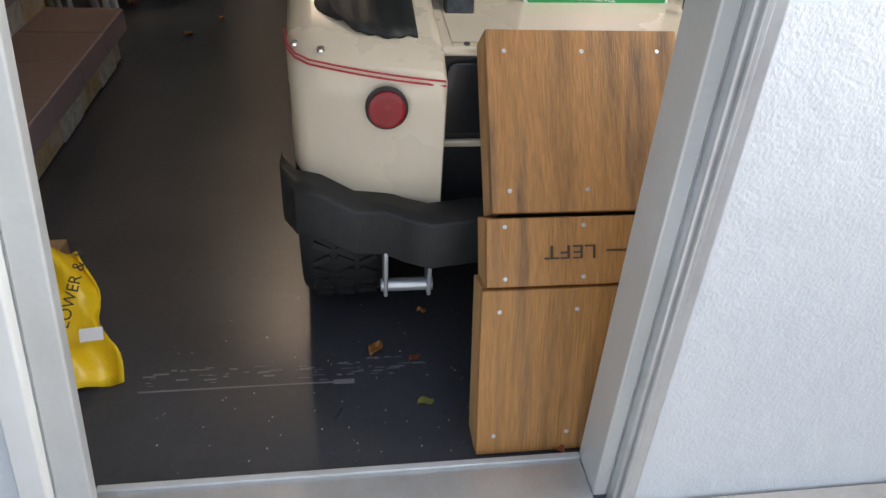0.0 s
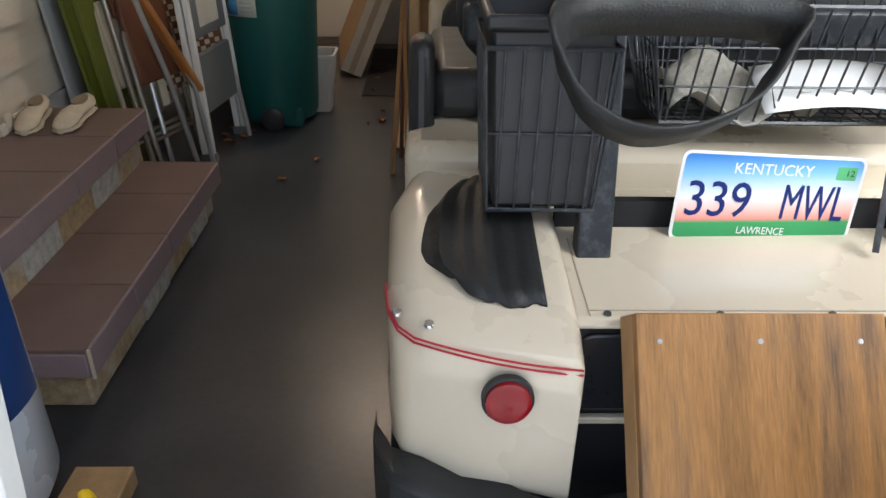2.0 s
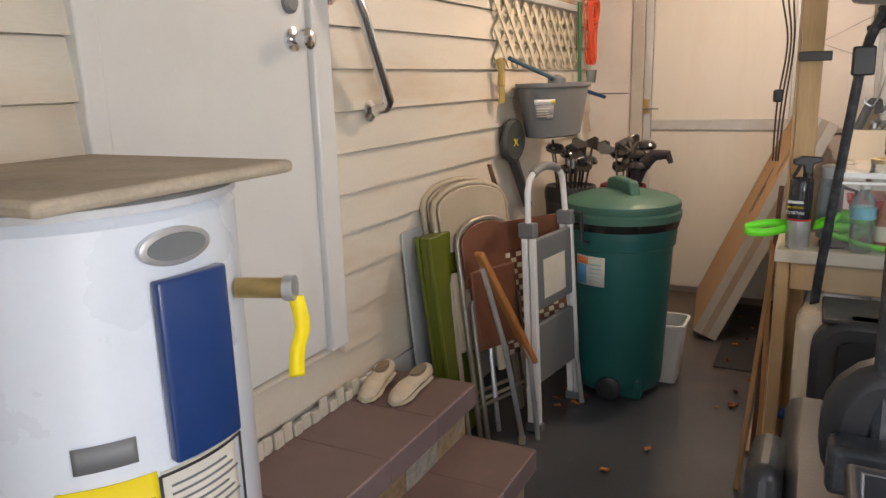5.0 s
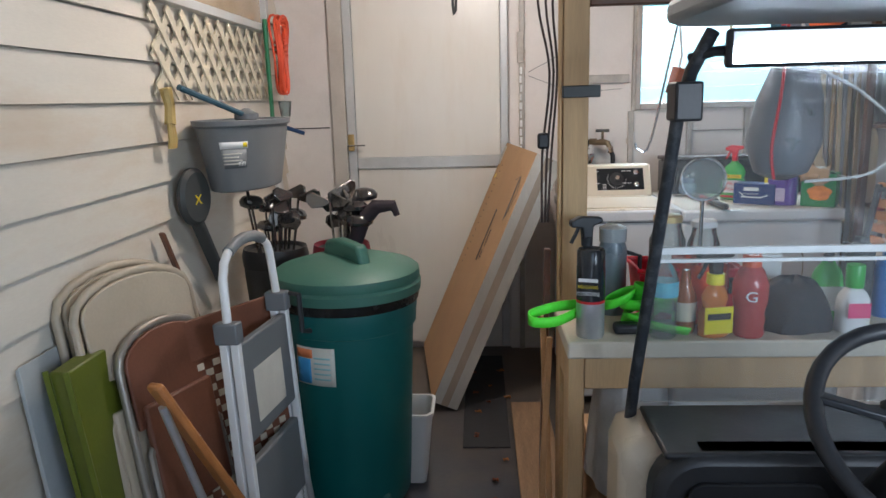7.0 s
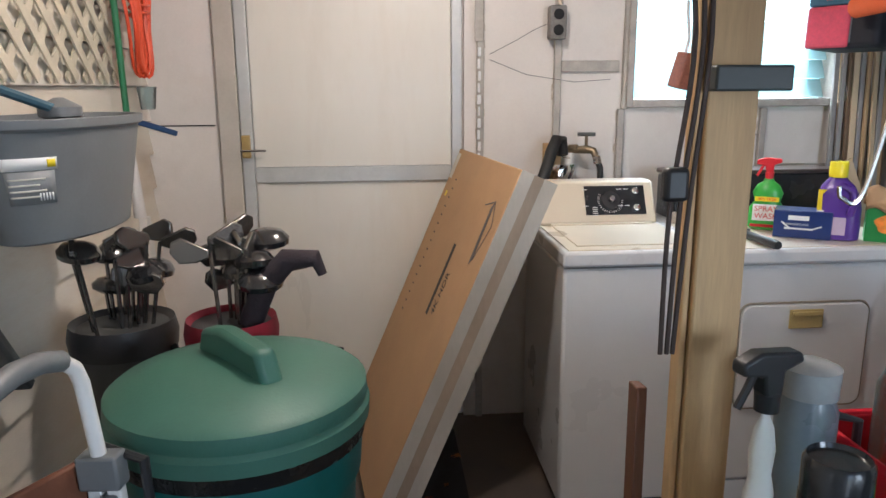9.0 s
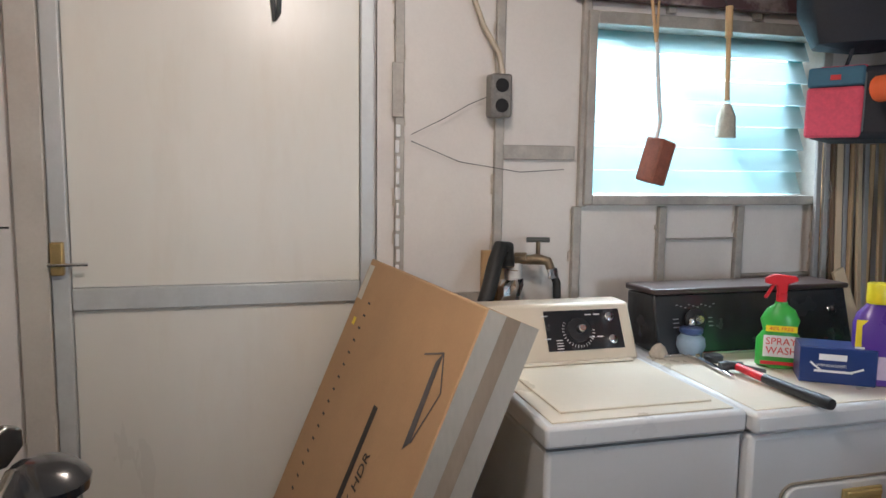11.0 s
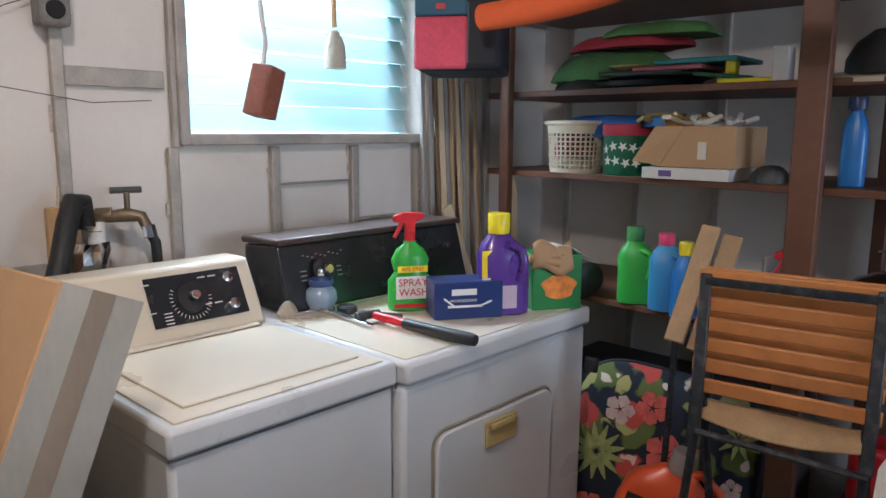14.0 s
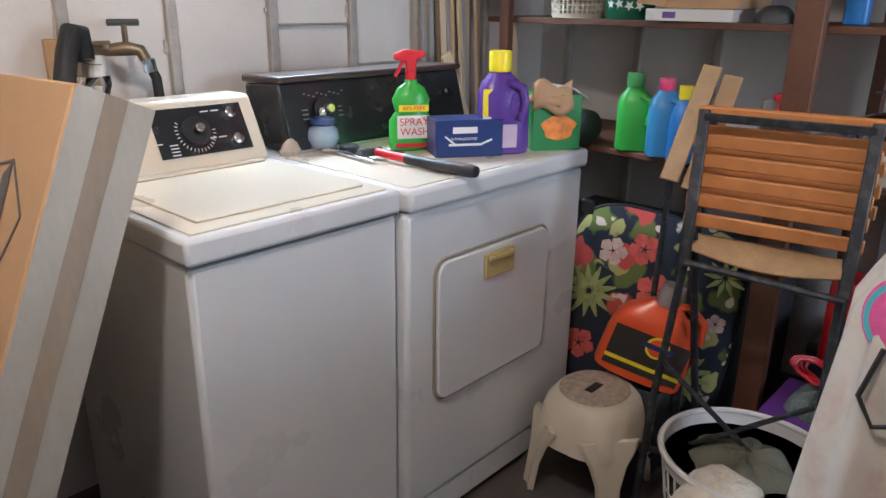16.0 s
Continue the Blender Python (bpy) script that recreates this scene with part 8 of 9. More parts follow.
part("top_bar", Mesh().bar(cp(0.03, 0.965, 0.012), cp(0.97, 0.965, 0.012), 0.006, 0.020), M_BLACKM, bc, bevel=0.002)
for i in range(6):
    v = 1.0 - i * 0.148
    part("slat", Mesh().bar(cp(-0.02, v - 0.05 if i else v + 0.005, -0.010), cp(1.02, v - 0.05 if i else v + 0.005, -0.010), 0.014, 0.034 if i else 0.03, up=(0, 0, 1)), M_ORANGEW, bc, bevel=0.004)
seat_poly = [cp(0.02, 0.10, -0.05)] + [cp(0.02 + 0.96 * i / 12, 0.0 - 0.07 * math.sin(math.pi * i / 12) * 1.0 - 0.02, 0.0) for i in range(13)] + [cp(0.98, 0.10, -0.05)]
part("seat", Mesh().prism(seat_poly, -nrm2 * 0.03 + Vector((0.02, 0, -0.01))), M_SEATW, bc, bevel=0.006)
ft = []
for u, fx, fy in ((0.05, -0.02, 0.02), (0.95, 0.0, -0.02)):
    a, b = cp(u, -0.05, 0), cp(u, -0.05, 0)
    part("leg", Mesh().tube([cp(u, 0.3, -0.03), Vector((a.x - 0.06, a.y + fy, 0.35)), Vector((a.x - 0.10, a.y + fy, 0.0))], 0.0105, 8), M_BLACKM, bc)
    part("leg", Mesh().tube([cp(u, 0.1, -0.03), Vector((a.x + 0.14, a.y, 0.35)), Vector((a.x + 0.26, a.y, 0.0))], 0.0105, 8), M_BLACKM, bc)
part("crossbar", Mesh().tube([cp(0.04, -0.12, 0.012), cp(0.98, -0.16, 0.012)], 0.009, 8), M_BLACKM, bc)
for z0, z1 in ((0.45, 0.16), (0.16, 0.42)):
    part("brace", Mesh().tube([(0.88, 5.57, z0), (0.96, 5.22, z1)], 0.007, 8), M_BLACKM, bc)
part("stretcher", Mesh().tube([(0.85, 5.59, 0.2), (0.93, 5.2, 0.2)], 0.009, 8), M_BLACKM, bc)
# second folded chair behind
b2 = thing("bar_chair", "second slatted folding chair folded flat behind the first", "chair", (1.15, 5.4, 0))
for i in range(5):
    part("slat", Mesh().bar(cp(-0.03, 1.03 - i * 0.148, -0.10), cp(1.05, 1.03 - i * 0.148, -0.10), 0.012, 0.034, up=(0, 0, 1)), M_ORANGEW, b2, bevel=0.004)
for u in (0.03, 0.97):
    part("leg", Mesh().bar(cp(u, 1.05, -0.115), Vector((cp(u, 0, -0.1).x + 0.02, cp(u, 0, -0.1).y, 0.0)), 0.02, 0.012, up=nrm2), M_BLACKM, b2, bevel=0.002)
for k, (x, y, zt) in enumerate(((1.20, 5.665, 1.155), (1.235, 5.62, 1.13))):
    ws = thing("folded_lounger", "weathered wooden slat of a folded lounger with black legs", "lounger", (x - 0.2, y, 0), group="folded loungers")
    part("arm", Mesh().bar((x, y, zt), (x - 0.155, y + 0.015, zt - 0.285), 0.012, 0.05, up=(0.3, -1, 0.1)), M_SEATW, ws, bevel=0.003)
    part("leg", Mesh().tube([(x - 0.14, y + 0.016, zt - 0.26), (x - 0.16, y + 0.02, 0.5), (x - 0.20, y + 0.02, 0.0)], 0.009, 8), M_BLACKM, ws)

# ---- stool, jug, basket, cloths ----
so = thing("bath_stool", "low cream plastic stool with textured oval top and slot", "stool", (0.875, 5.745, 0))
SCX, SCY, SR = 0.872, 5.745, 0.128
def sq(z, r, n=40, e=0.55):
    return [(SCX + r * math.copysign(abs(math.cos(s)) ** e, math.cos(s)) * 1.02, SCY + r * math.copysign(abs(math.sin(s)) ** e, math.sin(s)) * 0.95, z) for s in [2 * math.pi * i / n + 0.4 for i in range(n)]]
part("shell", Mesh().loft([sq(0.165, SR + 0.018, e=0.7), sq(0.24, SR + 0.006, e=0.75), sq(0.275, SR - 0.004, e=0.8), sq(0.295, SR - 0.02, e=0.85), sq(0.30, SR - 0.045, e=0.9)]), M_CANVAS if False else mat("cream_plastic", (0.6, 0.53, 0.42), 0.45, var=0.06, bump=0.05), so)
part("top_mat", Mesh().loft([sq(0.300, SR - 0.03, e=0.9), sq(0.304, SR - 0.032, e=0.9)]), mat("grubby_textured_top", (0.36, 0.29, 0.22), 0.8, var=0.35, scale=60, bump=1.0, fine=300), so)
part("slot", Mesh().box(SCX - 0.035, SCX + 0.025, SCY - 0.012, SCY + 0.012, 0.3035, 0.306, None), M_VOID, so, bevel=0.004)
for a in (45, 135, 225, 315):
    ca_, sa_ = math.cos(radians(a + 5)), math.sin(radians(a + 5))
    def lg(z, r, w1):
        c = Vector((SCX + r * ca_, SCY + r * sa_, z))
        t = Vector((-sa_, ca_, 0))
        o = Vector((ca_, sa_, 0))
        return [c - t * w1 - o * 0.006, c - t * w1 * 0.8 + o * 0.012, c - t * w1 * 0.25 + o * 0.006, c + t * w1 * 0.25 + o * 0.006, c + t * w1 * 0.8 + o * 0.012, c + t * w1 - o * 0.006]
    part("leg", Mesh().loft([lg(0.0, 0.172, 0.032), lg(0.09, 0.160, 0.036), lg(0.15, 0.150, 0.055), lg(0.20, 0.142, 0.085), lg(0.22, 0.135, 0.09)]), MATS["cream_plastic"], so, bevel=0.003)

solo("low_carton", Mesh().box(1.0, 1.12, 5.62, 5.80, 0, 0.272), M_DGREY, "dark low carton on the floor behind the stool", "box", (1.1, 5.75, 0), bevel=0.004)
TM = pose(1.01, 5.70, 0.305, 0, 0, -65) @ pose(0, 0, 0, 0, 16, 0)
td, tm = jug("detergent_jug", "orange-red detergent jug with black label tilted on a carton", 1.055, 5.735, 0.165, 0.25, 0.10, 0.24, ORNG, mat("clear_cap", (0.5, 0.42, 0.4), 0.2, trans=0.4), 0.032, 0.055, 0, False, TM)
sticker(td, tm, -0.105, 0.105, 0.03, 0.155, -0.0515, M_INK)
sticker(td, tm, -0.105, 0.105, 0.05, 0.062, -0.0522, M_YEL)
part("logo_disc", Mesh().lathe([(0.033, 0), (0.033, 0.0012), (0.02, 0.0015)], m=tm @ pose(0.02, -0.0515, 0.125, 90, 0, 0), n=28), M_YEL, td)
part("logo_ring", Mesh().lathe([(0.026, 0.0012), (0.026, 0.002)], m=tm @ pose(0.02, -0.0515, 0.125, 90, 0, 0), n=28), ORNG, td)
part("logo_bar", Mesh().box(-0.024, 0.064, -0.0545, -0.0538, 0.118, 0.133, tm), mat("navy_print", (0.02, 0.03, 0.15), 0.5), td)
part("handle", Mesh().tube([tm @ Vector(p) for p in ((0.02, 0, 0.235), (0.06, 0, 0.25), (0.11, 0, 0.22), (0.12, 0, 0.16))], 0.013, 10), ORNG, td)

# floral cushion
def floral():
    m = bpy.data.materials.new("floral_print")
    m.use_nodes = True
    N, L = m.node_tree.nodes, m.node_tree.links
    p = N["Principled BSDF"]
    p.inputs["Roughness"].default_value = 0.9
    tc_ = N.new("ShaderNodeTexCoord")
    nz = N.new("ShaderNodeTexNoise")
    nz.inputs["Scale"].default_value = 14
    ad = N.new("ShaderNodeVectorMath")
    ad.operation = "MULTIPLY_ADD"
    ad.inputs[1].default_value = (0.09, 0.09, 0.09)
    L.new(tc_.outputs["Object"], nz.inputs["Vector"])
    L.new(nz.outputs["Color"], ad.inputs[0])
    L.new(tc_.outputs["Object"], ad.inputs[2])
    col = None
    for sc, c, th, wd in ((7, (0.10, 0.13, 0.03), 0.40, 0.06), (9, (0.36, 0.34, 0.12), 0.27, 0.04), (6.5, (0.45, 0.06, 0.05), 0.27, 0.04), (11, (0.6, 0.5, 0.42), 0.16, 0.04)):
        v = N.new("ShaderNodeTexVoronoi")
        v.inputs["Scale"].default_value = sc
        L.new(ad.outputs[0], v.inputs["Vector"])
        mr = N.new("ShaderNodeMapRange")
        mr.inputs["From Min"].default_value, mr.inputs["From Max"].default_value = th + wd, th
        L.new(v.outputs["Distance"], mr.inputs["Value"])
        mx = N.new("ShaderNodeMix")
        mx.data_type = "RGBA"
        L.new(mr.outputs[0], mx.inputs["Factor"])
        if col is None:
            mx.inputs["A"].default_value = (0.012, 0.016, 0.028, 1)
        else:
            L.new(col, mx.inputs["A"])
        mx.inputs["B"].default_value = (*c, 1)
        col = mx.outputs["Result"]
    L.new(col, p.inputs["Base Color"])
    return m


M_FLORAL = floral()
cu = thing("cushion", "dark navy patio cushion with red flowers and green leaves", "cushion", (1.26, 5.8, 0))
CUM = facing((1.22, 5.80, 0.38), (-0.93, -0.34, 0.18)) @ pose(0, 0, 0, 0, 0, -8)
part("pad", Mesh().loft([[CUM @ Vector((0.27 * k * math.copysign(abs(math.cos(s)) ** 0.45, math.cos(s)), 0.33 * k * math.copysign(abs(math.sin(s)) ** 0.45, math.sin(s)), z)) for s in [2 * math.pi * i / 40 for i in range(40)]] for z, k in ((-0.04, 0.9), (-0.02, 1.0), (0.015, 1.0), (0.035, 0.93), (0.045, 0.8), (0.048, 0.4))]), M_FLORAL, cu)
part("piping", Mesh().tube([CUM @ Vector((0.272 * math.copysign(abs(math.cos(s)) ** 0.45, math.cos(s)), 0.332 * math.copysign(abs(math.sin(s)) ** 0.45, math.sin(s)), -0.0)) for s in [2 * math.pi * i / 60 for i in range(60)]], 0.006, 6, closed=True), M_NAVYF, cu)
# flowers: petals raised a little so that each reads as a bloom
def flower(px_, py_, r, cols, n=5, leaf=False):
    for i in range(n):
        a = 2 * math.pi * i / n + px_ * 9
        l = r
        w = r * (0.16 if leaf else 0.42)
        pts = [CUM @ Vector((px_ + l * q * math.cos(a) - w * s * math.sin(a), py_ + l * q * math.sin(a) + w * s * math.cos(a), 0.0492)) for q, s in ((0.08, 0), (0.45, 0.8), (0.75, 1.0 if not leaf else 0.5), (1.0, 0.15), (1.0, -0.15), (0.75, -1.0 if not leaf else -0.5), (0.45, -0.8))]
        part("petal" if not leaf else "leaf", Mesh().prism(pts, CUM.to_3x3() @ Vector((0, 0, 0.0006 + 0.0002 * i))), cols, cu)
M_PET = mat("petal_red", (0.5, 0.09, 0.07), 0.9, var=0.4, scale=40)
M_PETW = mat("petal_pale", (0.5, 0.36, 0.32), 0.9, var=0.3, scale=40)
M_LEAF = mat("leaf_print", (0.28, 0.3, 0.10), 0.9, var=0.4, scale=40)
for x_, y_, r_, m_, n_, lf in ((-0.17, 0.05, 0.085, M_LEAF, 13, True), (0.16, -0.12, 0.085, M_LEAF, 13, True), (0.02, 0.10, 0.06, M_PET, 5, False), (-0.13, 0.19, 0.045, M_PETW, 5, False), (-0.04, 0.22, 0.05, M_PET, 5, False), (0.14, 0.02, 0.05, M_PET, 5, False), (-0.16, -0.12, 0.05, M_PET, 5, False), (0.20, 0.20, 0.06, M_LEAF, 9, True), (0.06, -0.26, 0.06, M_LEAF, 11, True), (0.09, 0.22, 0.03, M_PETW, 5, False), (0.21, 0.06, 0.03, M_PETW, 5, False)):
    flower(x_, y_, r_, m_, n_, lf)

lb = basket("laundry_basket", 0.90, 5.33, 0.0, 0.165, 0.205, 0.27, M_WPLAST, "round white laundry basket of olive clothes", 3, 34, 1.0)
solo("olive_clothes", lump(0.90, 5.33, 0.05, 0.18, 0.18, 0.215, 31, 34, 9), mat("olive_cloth", (0.13, 0.13, 0.095), 0.95, var=0.3, scale=12, bump=0.8), "crumpled olive clothes in the laundry basket", "clothes", (0.9, 5.33, 0.05))
solo("white_towel", lump(0.74, 5.33, 0.19, 0.13, 0.10, 0.085, 33), mat("white_terry", (0.75, 0.7, 0.6), 1.0, var=0.1, scale=60, bump=1.0), "white towel heaped on the basket rim", "towel", (0.74, 5.33, 0.19))
solo("olive_clothes", lump(0.915, 5.35, 0.10, 0.178, 0.178, 0.15, 37, 34, 9), MATS["olive_cloth"], "crumpled olive shirt on top of the laundry basket", "clothes", (0.915, 5.35, 0.10))
dc = thing("draped_sheet", "white floral sheet draped to the floor beside the slatted chair", "sheet", (0.78, 5.0, 0))
M_SHEETC = mat("floral_white_sheet", (0.66, 0.61, 0.55), 0.95, var=0.08, scale=6, bump=0.4, stain=(0.55, 0.3, 0.26), stain_amt=0.5, stain_scale=9)
def drape(u, v):
    a = radians(55 + 150 * u)
    fold = 1 + 0.07 * math.sin(u * 34) + 0.05 * math.sin(u * 13 + 2 * v)
    r = (0.03 + 0.17 * min(1, v * 3) + 0.05 * v) * fold
    return (0.83 + r * math.cos(a), 4.935 + r * math.sin(a), 1.0 - 0.10 * min(1, v * 3) ** 2 - 0.68 * max(0, v - 0.15))
part("cloth", Mesh().grid(drape, 60, 24), M_SHEETC, dc, solid=0.004)
part("stand", Mesh().tube([(0.82, 4.95, 0.97), (0.82, 4.95, 0.0)], 0.015, 8), M_ALU, dc)
ht = thing("sun_hat", "pink and aqua knitted hat hooked on the draped sheet", "hat", (0.66, 5.02, 0.75))
hm_ = facing((0.645, 5.035, 0.80), (-0.9, 0.3, 0.1))
part("brim", Mesh().lathe([(0.02, 0.0), (0.075, 0.0), (0.08, 0.008), (0.03, 0.03)], m=hm_, n=26), mat("hot_pink_knit", (0.75, 0.12, 0.35), 0.9, bump=0.6, scale=50), ht)
part("band", Mesh().lathe([(0.055, 0.0), (0.075, -0.003), (0.072, 0.012)], m=hm_ @ pose(0, 0, 0.004), n=26), mat("aqua_knit", (0.12, 0.5, 0.6), 0.9), ht)
part("cord", Mesh().tube([(0.62, 5.06, 0.75), (0.60, 5.08, 0.66), (0.60, 5.05, 0.61), (0.60, 4.98, 0.64)], 0.005, 6), M_BLACKP, ht)
cr_ = thing("purple_crate", "purple plastic crate of red cord under the shelves", "crate", (1.3, 5.3, 0))
for z in (0.02, 0.12, 0.22):
    part("band", Mesh().box(1.15, 1.42, 5.16, 5.40, z, z + 0.03), mat("purple_crate_plastic", (0.12, 0.03, 0.2), 0.5), cr_, bevel=0.004)
part("fill", lump(1.28, 5.28, 0.08, 0.125, 0.11, 0.22, 71), mat("mixed_toys", (0.1, 0.12, 0.1), 0.7, var=0.8, scale=30), cr_)
coil("cord_coil", 1.26, 5.3, 0.36, 0.09, 0.035, 5, 0.005, RED, "tangled red cord on the purple crate")
solo("red_can", Mesh().box(1.36, 1.50, 5.15, 5.33, 0.33, 0.60), RED, "red fuel can under the shelf", "fuel can", (1.43, 5.24, 0.33), bevel=0.02)
solo("dark_tote", Mesh().box(1.40, 1.9, 5.55, 6.4, 0.0, 0.55), M_BLACKP, "black storage tote under the shelves", "tote", (1.6, 5.95, 0), bevel=0.02)
solo("dark_tote", Mesh().box(1.52, 1.9, 4.7, 5.4, 0.0, 0.33), M_BLACKP, "black storage tote under the shelves", "tote", (1.7, 5.05, 0), bevel=0.02)

# ---- workbench things ----
BZ = 0.884
mw = thing("spray_can", "black and silver varnish spray can on the bench corner", "spray can", (-0.315, 4.36, BZ))
part("can", Mesh().lathe([(0.031, 0), (0.033, 0.003), (0.033, 0.09)], (-0.318, 4.345, BZ), 28), M_ALU, mw)
part("black_wrap", Mesh().lathe([(0.0333, 0.09), (0.0333, 0.165), (0.033, 0.168)], (-0.318, 4.345, BZ), 28), M_BLACKG, mw)
part("red_band", Mesh().lathe([(0.0336, 0.084), (0.0336, 0.090)], (-0.318, 4.345, BZ), 28), RED, mw)
part("cap", Mesh().lathe([(0.0325, 0.168), (0.0325, 0.205), (0.029, 0.21), (0.027, 0.205)], (-0.318, 4.345, BZ), 28), M_BLACKG, mw)
mm = facing((-0.329, 4.311, BZ + 0.13), (-0.3, -1, 0))
words("lettering", "FAST-DRYING", 0.010, M_YEL, mw, mm @ pose(0, -0.004, 0.0005), 0.045, 0.0003)
words("lettering", "POLYURETHANE", 0.013, M_WHITE, mw, mm @ pose(0, -0.020, 0.0005), 0.052, 0.0003)
part("logo_bar", Mesh().box(-0.022, 0.022, 0.008, 0.016, 0.0, 0.001, mm), M_WHITE, mw)
NEON = mat("neon_green_webbing", (0.12, 0.75, 0.03), 0.6, var=0.1, scale=30, bump=0.3)
gs = thing("green_strap", "bundle of neon green webbing strap on the bench", "strap", (-0.2, 4.42, BZ))
def ribbon(pts, w, up=(0, 0, 1)):
    q = smooth_path(pts, 5)
    m_ = Mesh()
    U = Vector(up) * w / 2
    n = len(m_.v)
    m_.v = [tuple(p + U * s) for p in q for s in (-1, 1)]
    m_.f = [(2 * i, 2 * i + 1, 2 * i + 3, 2 * i + 2) for i in range(len(q) - 1)]
    return m_
part("loop", ribbon([(-0.33, 4.40, 0.945), (-0.40, 4.36, 0.95), (-0.46, 4.33, 0.94), (-0.455, 4.30, 0.932), (-0.40, 4.31, 0.93), (-0.34, 4.36, 0.94)], 0.024), NEON, gs, solid=0.003)
rnd = random.Random(5)
for k in range(7):
    cx_, cy_, r_ = -0.19 + rnd.uniform(-0.05, 0.06), 4.42 + rnd.uniform(-0.03, 0.05), rnd.uniform(0.03, 0.055)
    zc = BZ + 0.03 + k * 0.011
    tl_ = rnd.uniform(-0.5, 0.5)
    part("coil", ribbon([(cx_ + r_ * math.cos(t), cy_ + r_ * 0.8 * math.sin(t), zc + tl_ * 0.04 * math.cos(t)) for t in [i * 0.55 for i in range(12)]], 0.026, (0.2, -0.3, 1)), NEON, gs, solid=0.003)
part("tail", ribbon([(-0.23, 4.38, 0.92), (-0.16, 4.34, 0.905), (-0.09, 4.33, 0.895)], 0.026, (0.1, -0.6, 0.8)), NEON, gs, solid=0.003)
part("ratchet", Mesh().box(-0.26, -0.18, 4.34, 4.38, BZ, BZ + 0.025), M_BLACKP, gs, bevel=0.008)
th = thing("thermos_bottle", "grey steel drink bottle with translucent lid on the bench", "bottle", (-0.225, 4.52, BZ))
part("body", Mesh().lathe([(0.034, 0), (0.036, 0.006), (0.036, 0.17), (0.030, 0.19)], (-0.235, 4.53, BZ), 24), mat("grey_enamel", (0.17, 0.21, 0.25), 0.3, coat=0.3), th)
part("lid", Mesh().lathe([(0.034, 0.19), (0.035, 0.225), (0.02, 0.232)], (-0.235, 4.53, BZ), 24), mat("smoky_lid", (0.35, 0.37, 0.38), 0.2), th)
part("handle", Mesh().tube([(-0.20, 4.53, BZ + 0.16), (-0.165, 4.53, BZ + 0.15), (-0.165, 4.53, BZ + 0.06), (-0.20, 4.53, BZ + 0.05)], 0.006, 8), M_BLACKP, th)
spray_bottle(-0.305, 4.50, BZ, 12, 0.185, M_WPLAST, M_BLACKP, "slim white spray bottle with black trigger head on the bench", 0.042)
rb = thing("red_basket", "red slotted plastic basket of supplies on the bench", "basket", (-0.1, 4.52, BZ))
part("body", Mesh().loft([[(x, y, z) for x, y in ((-0.17 - k, 4.46 - k), (0.05 + k, 4.46 - k), (0.05 + k, 4.58 + k * 0.5), (-0.17 - k, 4.58 + k * 0.5))] for z, k in ((BZ, 0.0), (BZ + 0.13, 0.014), (BZ + 0.13, 0.008), (BZ + 0.01, -0.006))]), mat("bright_red_plastic", (0.65, 0.01, 0.03), 0.4), rb, bevel=0.004)
part("rim", Mesh().tube([(-0.188, 4.442, BZ + 0.13), (0.068, 4.442, BZ + 0.13), (0.068, 4.59, BZ + 0.13), (-0.188, 4.59, BZ + 0.13)], 0.006, 6, closed=True), MATS["bright_red_plastic"], rb)
for i in range(9):
    part("slot", Mesh().box(-0.165 + i * 0.025, -0.155 + i * 0.025, 4.4445, 4.452, BZ + 0.07, BZ + 0.11), M_VOID, rb)
for nm, x, y, r, h, lidm, lab in (("glass_jar", -0.10, 4.52, 0.045, 0.24, M_BRASS, "tall clear glass jar with brass lid in the red basket"), ("plastic_tub", 0.0, 4.55, 0.04, 0.22, M_WPLAST, "clear plastic tub with pink print behind the bottles")):
    jr = thing(nm, lab, "jar", (x, y, BZ))
    part("glass", Mesh().lathe([(r * 0.9, 0), (r, 0.01), (r, h * 0.8), (r * 0.75, h * 0.93), (r * 0.75, h)], (x, y, BZ), 24), M_JAR, jr)
    part("lid", Mesh().lathe([(r * 0.8, h), (r * 0.8, h + 0.014), (r * 0.7, h + 0.017)], (x, y, BZ), 24), lidm, jr)
    part("print", Mesh().grid(lambda u, v: (x + (r + 0.001) * math.cos(radians(225 + 90 * u)), y + (r + 0.001) * math.sin(radians(225 + 90 * u)), BZ + h * (0.42 + 0.25 * v)), 8, 1), mat("pink_print", (0.6, 0.25, 0.2), 0.5, var=0.4, scale=60), jr, solid=0.0006)
fan = thing("round_mirror", "small round clear-rimmed mirror on a stem on the bench", "mirror", (-0.03, 4.5, BZ))
part("rim", Mesh().tube([facing((-0.035, 4.46, 1.235), (-0.2, -1, 0)) @ Vector((0.05 * math.cos(t), 0.05 * math.sin(t), 0)) for t in [2 * math.pi * i / 32 for i in range(32)]], 0.004, 8, closed=True), M_CHROME, fan)
part("glass", Mesh().lathe([(0.048, 0), (0.048, 0.003)], m=facing((-0.035, 4.46, 1.235), (-0.2, -1, 0)), n=32), M_JAR, fan)
part("stem", Mesh().tube([(-0.035, 4.46, 1.185), (-0.035, 4.47, BZ + 0.02)], 0.005, 8), M_CHROME, fan)
part("base", Mesh().lathe([(0.035, 0), (0.03, 0.012), (0.01, 0.018)], (-0.035, 4.47, BZ), 20), M_CHROME, fan)
wbtl = thing("water_bottle", "clear ribbed water bottle with blue label on the bench", "bottle", (-0.15, 4.34, BZ))
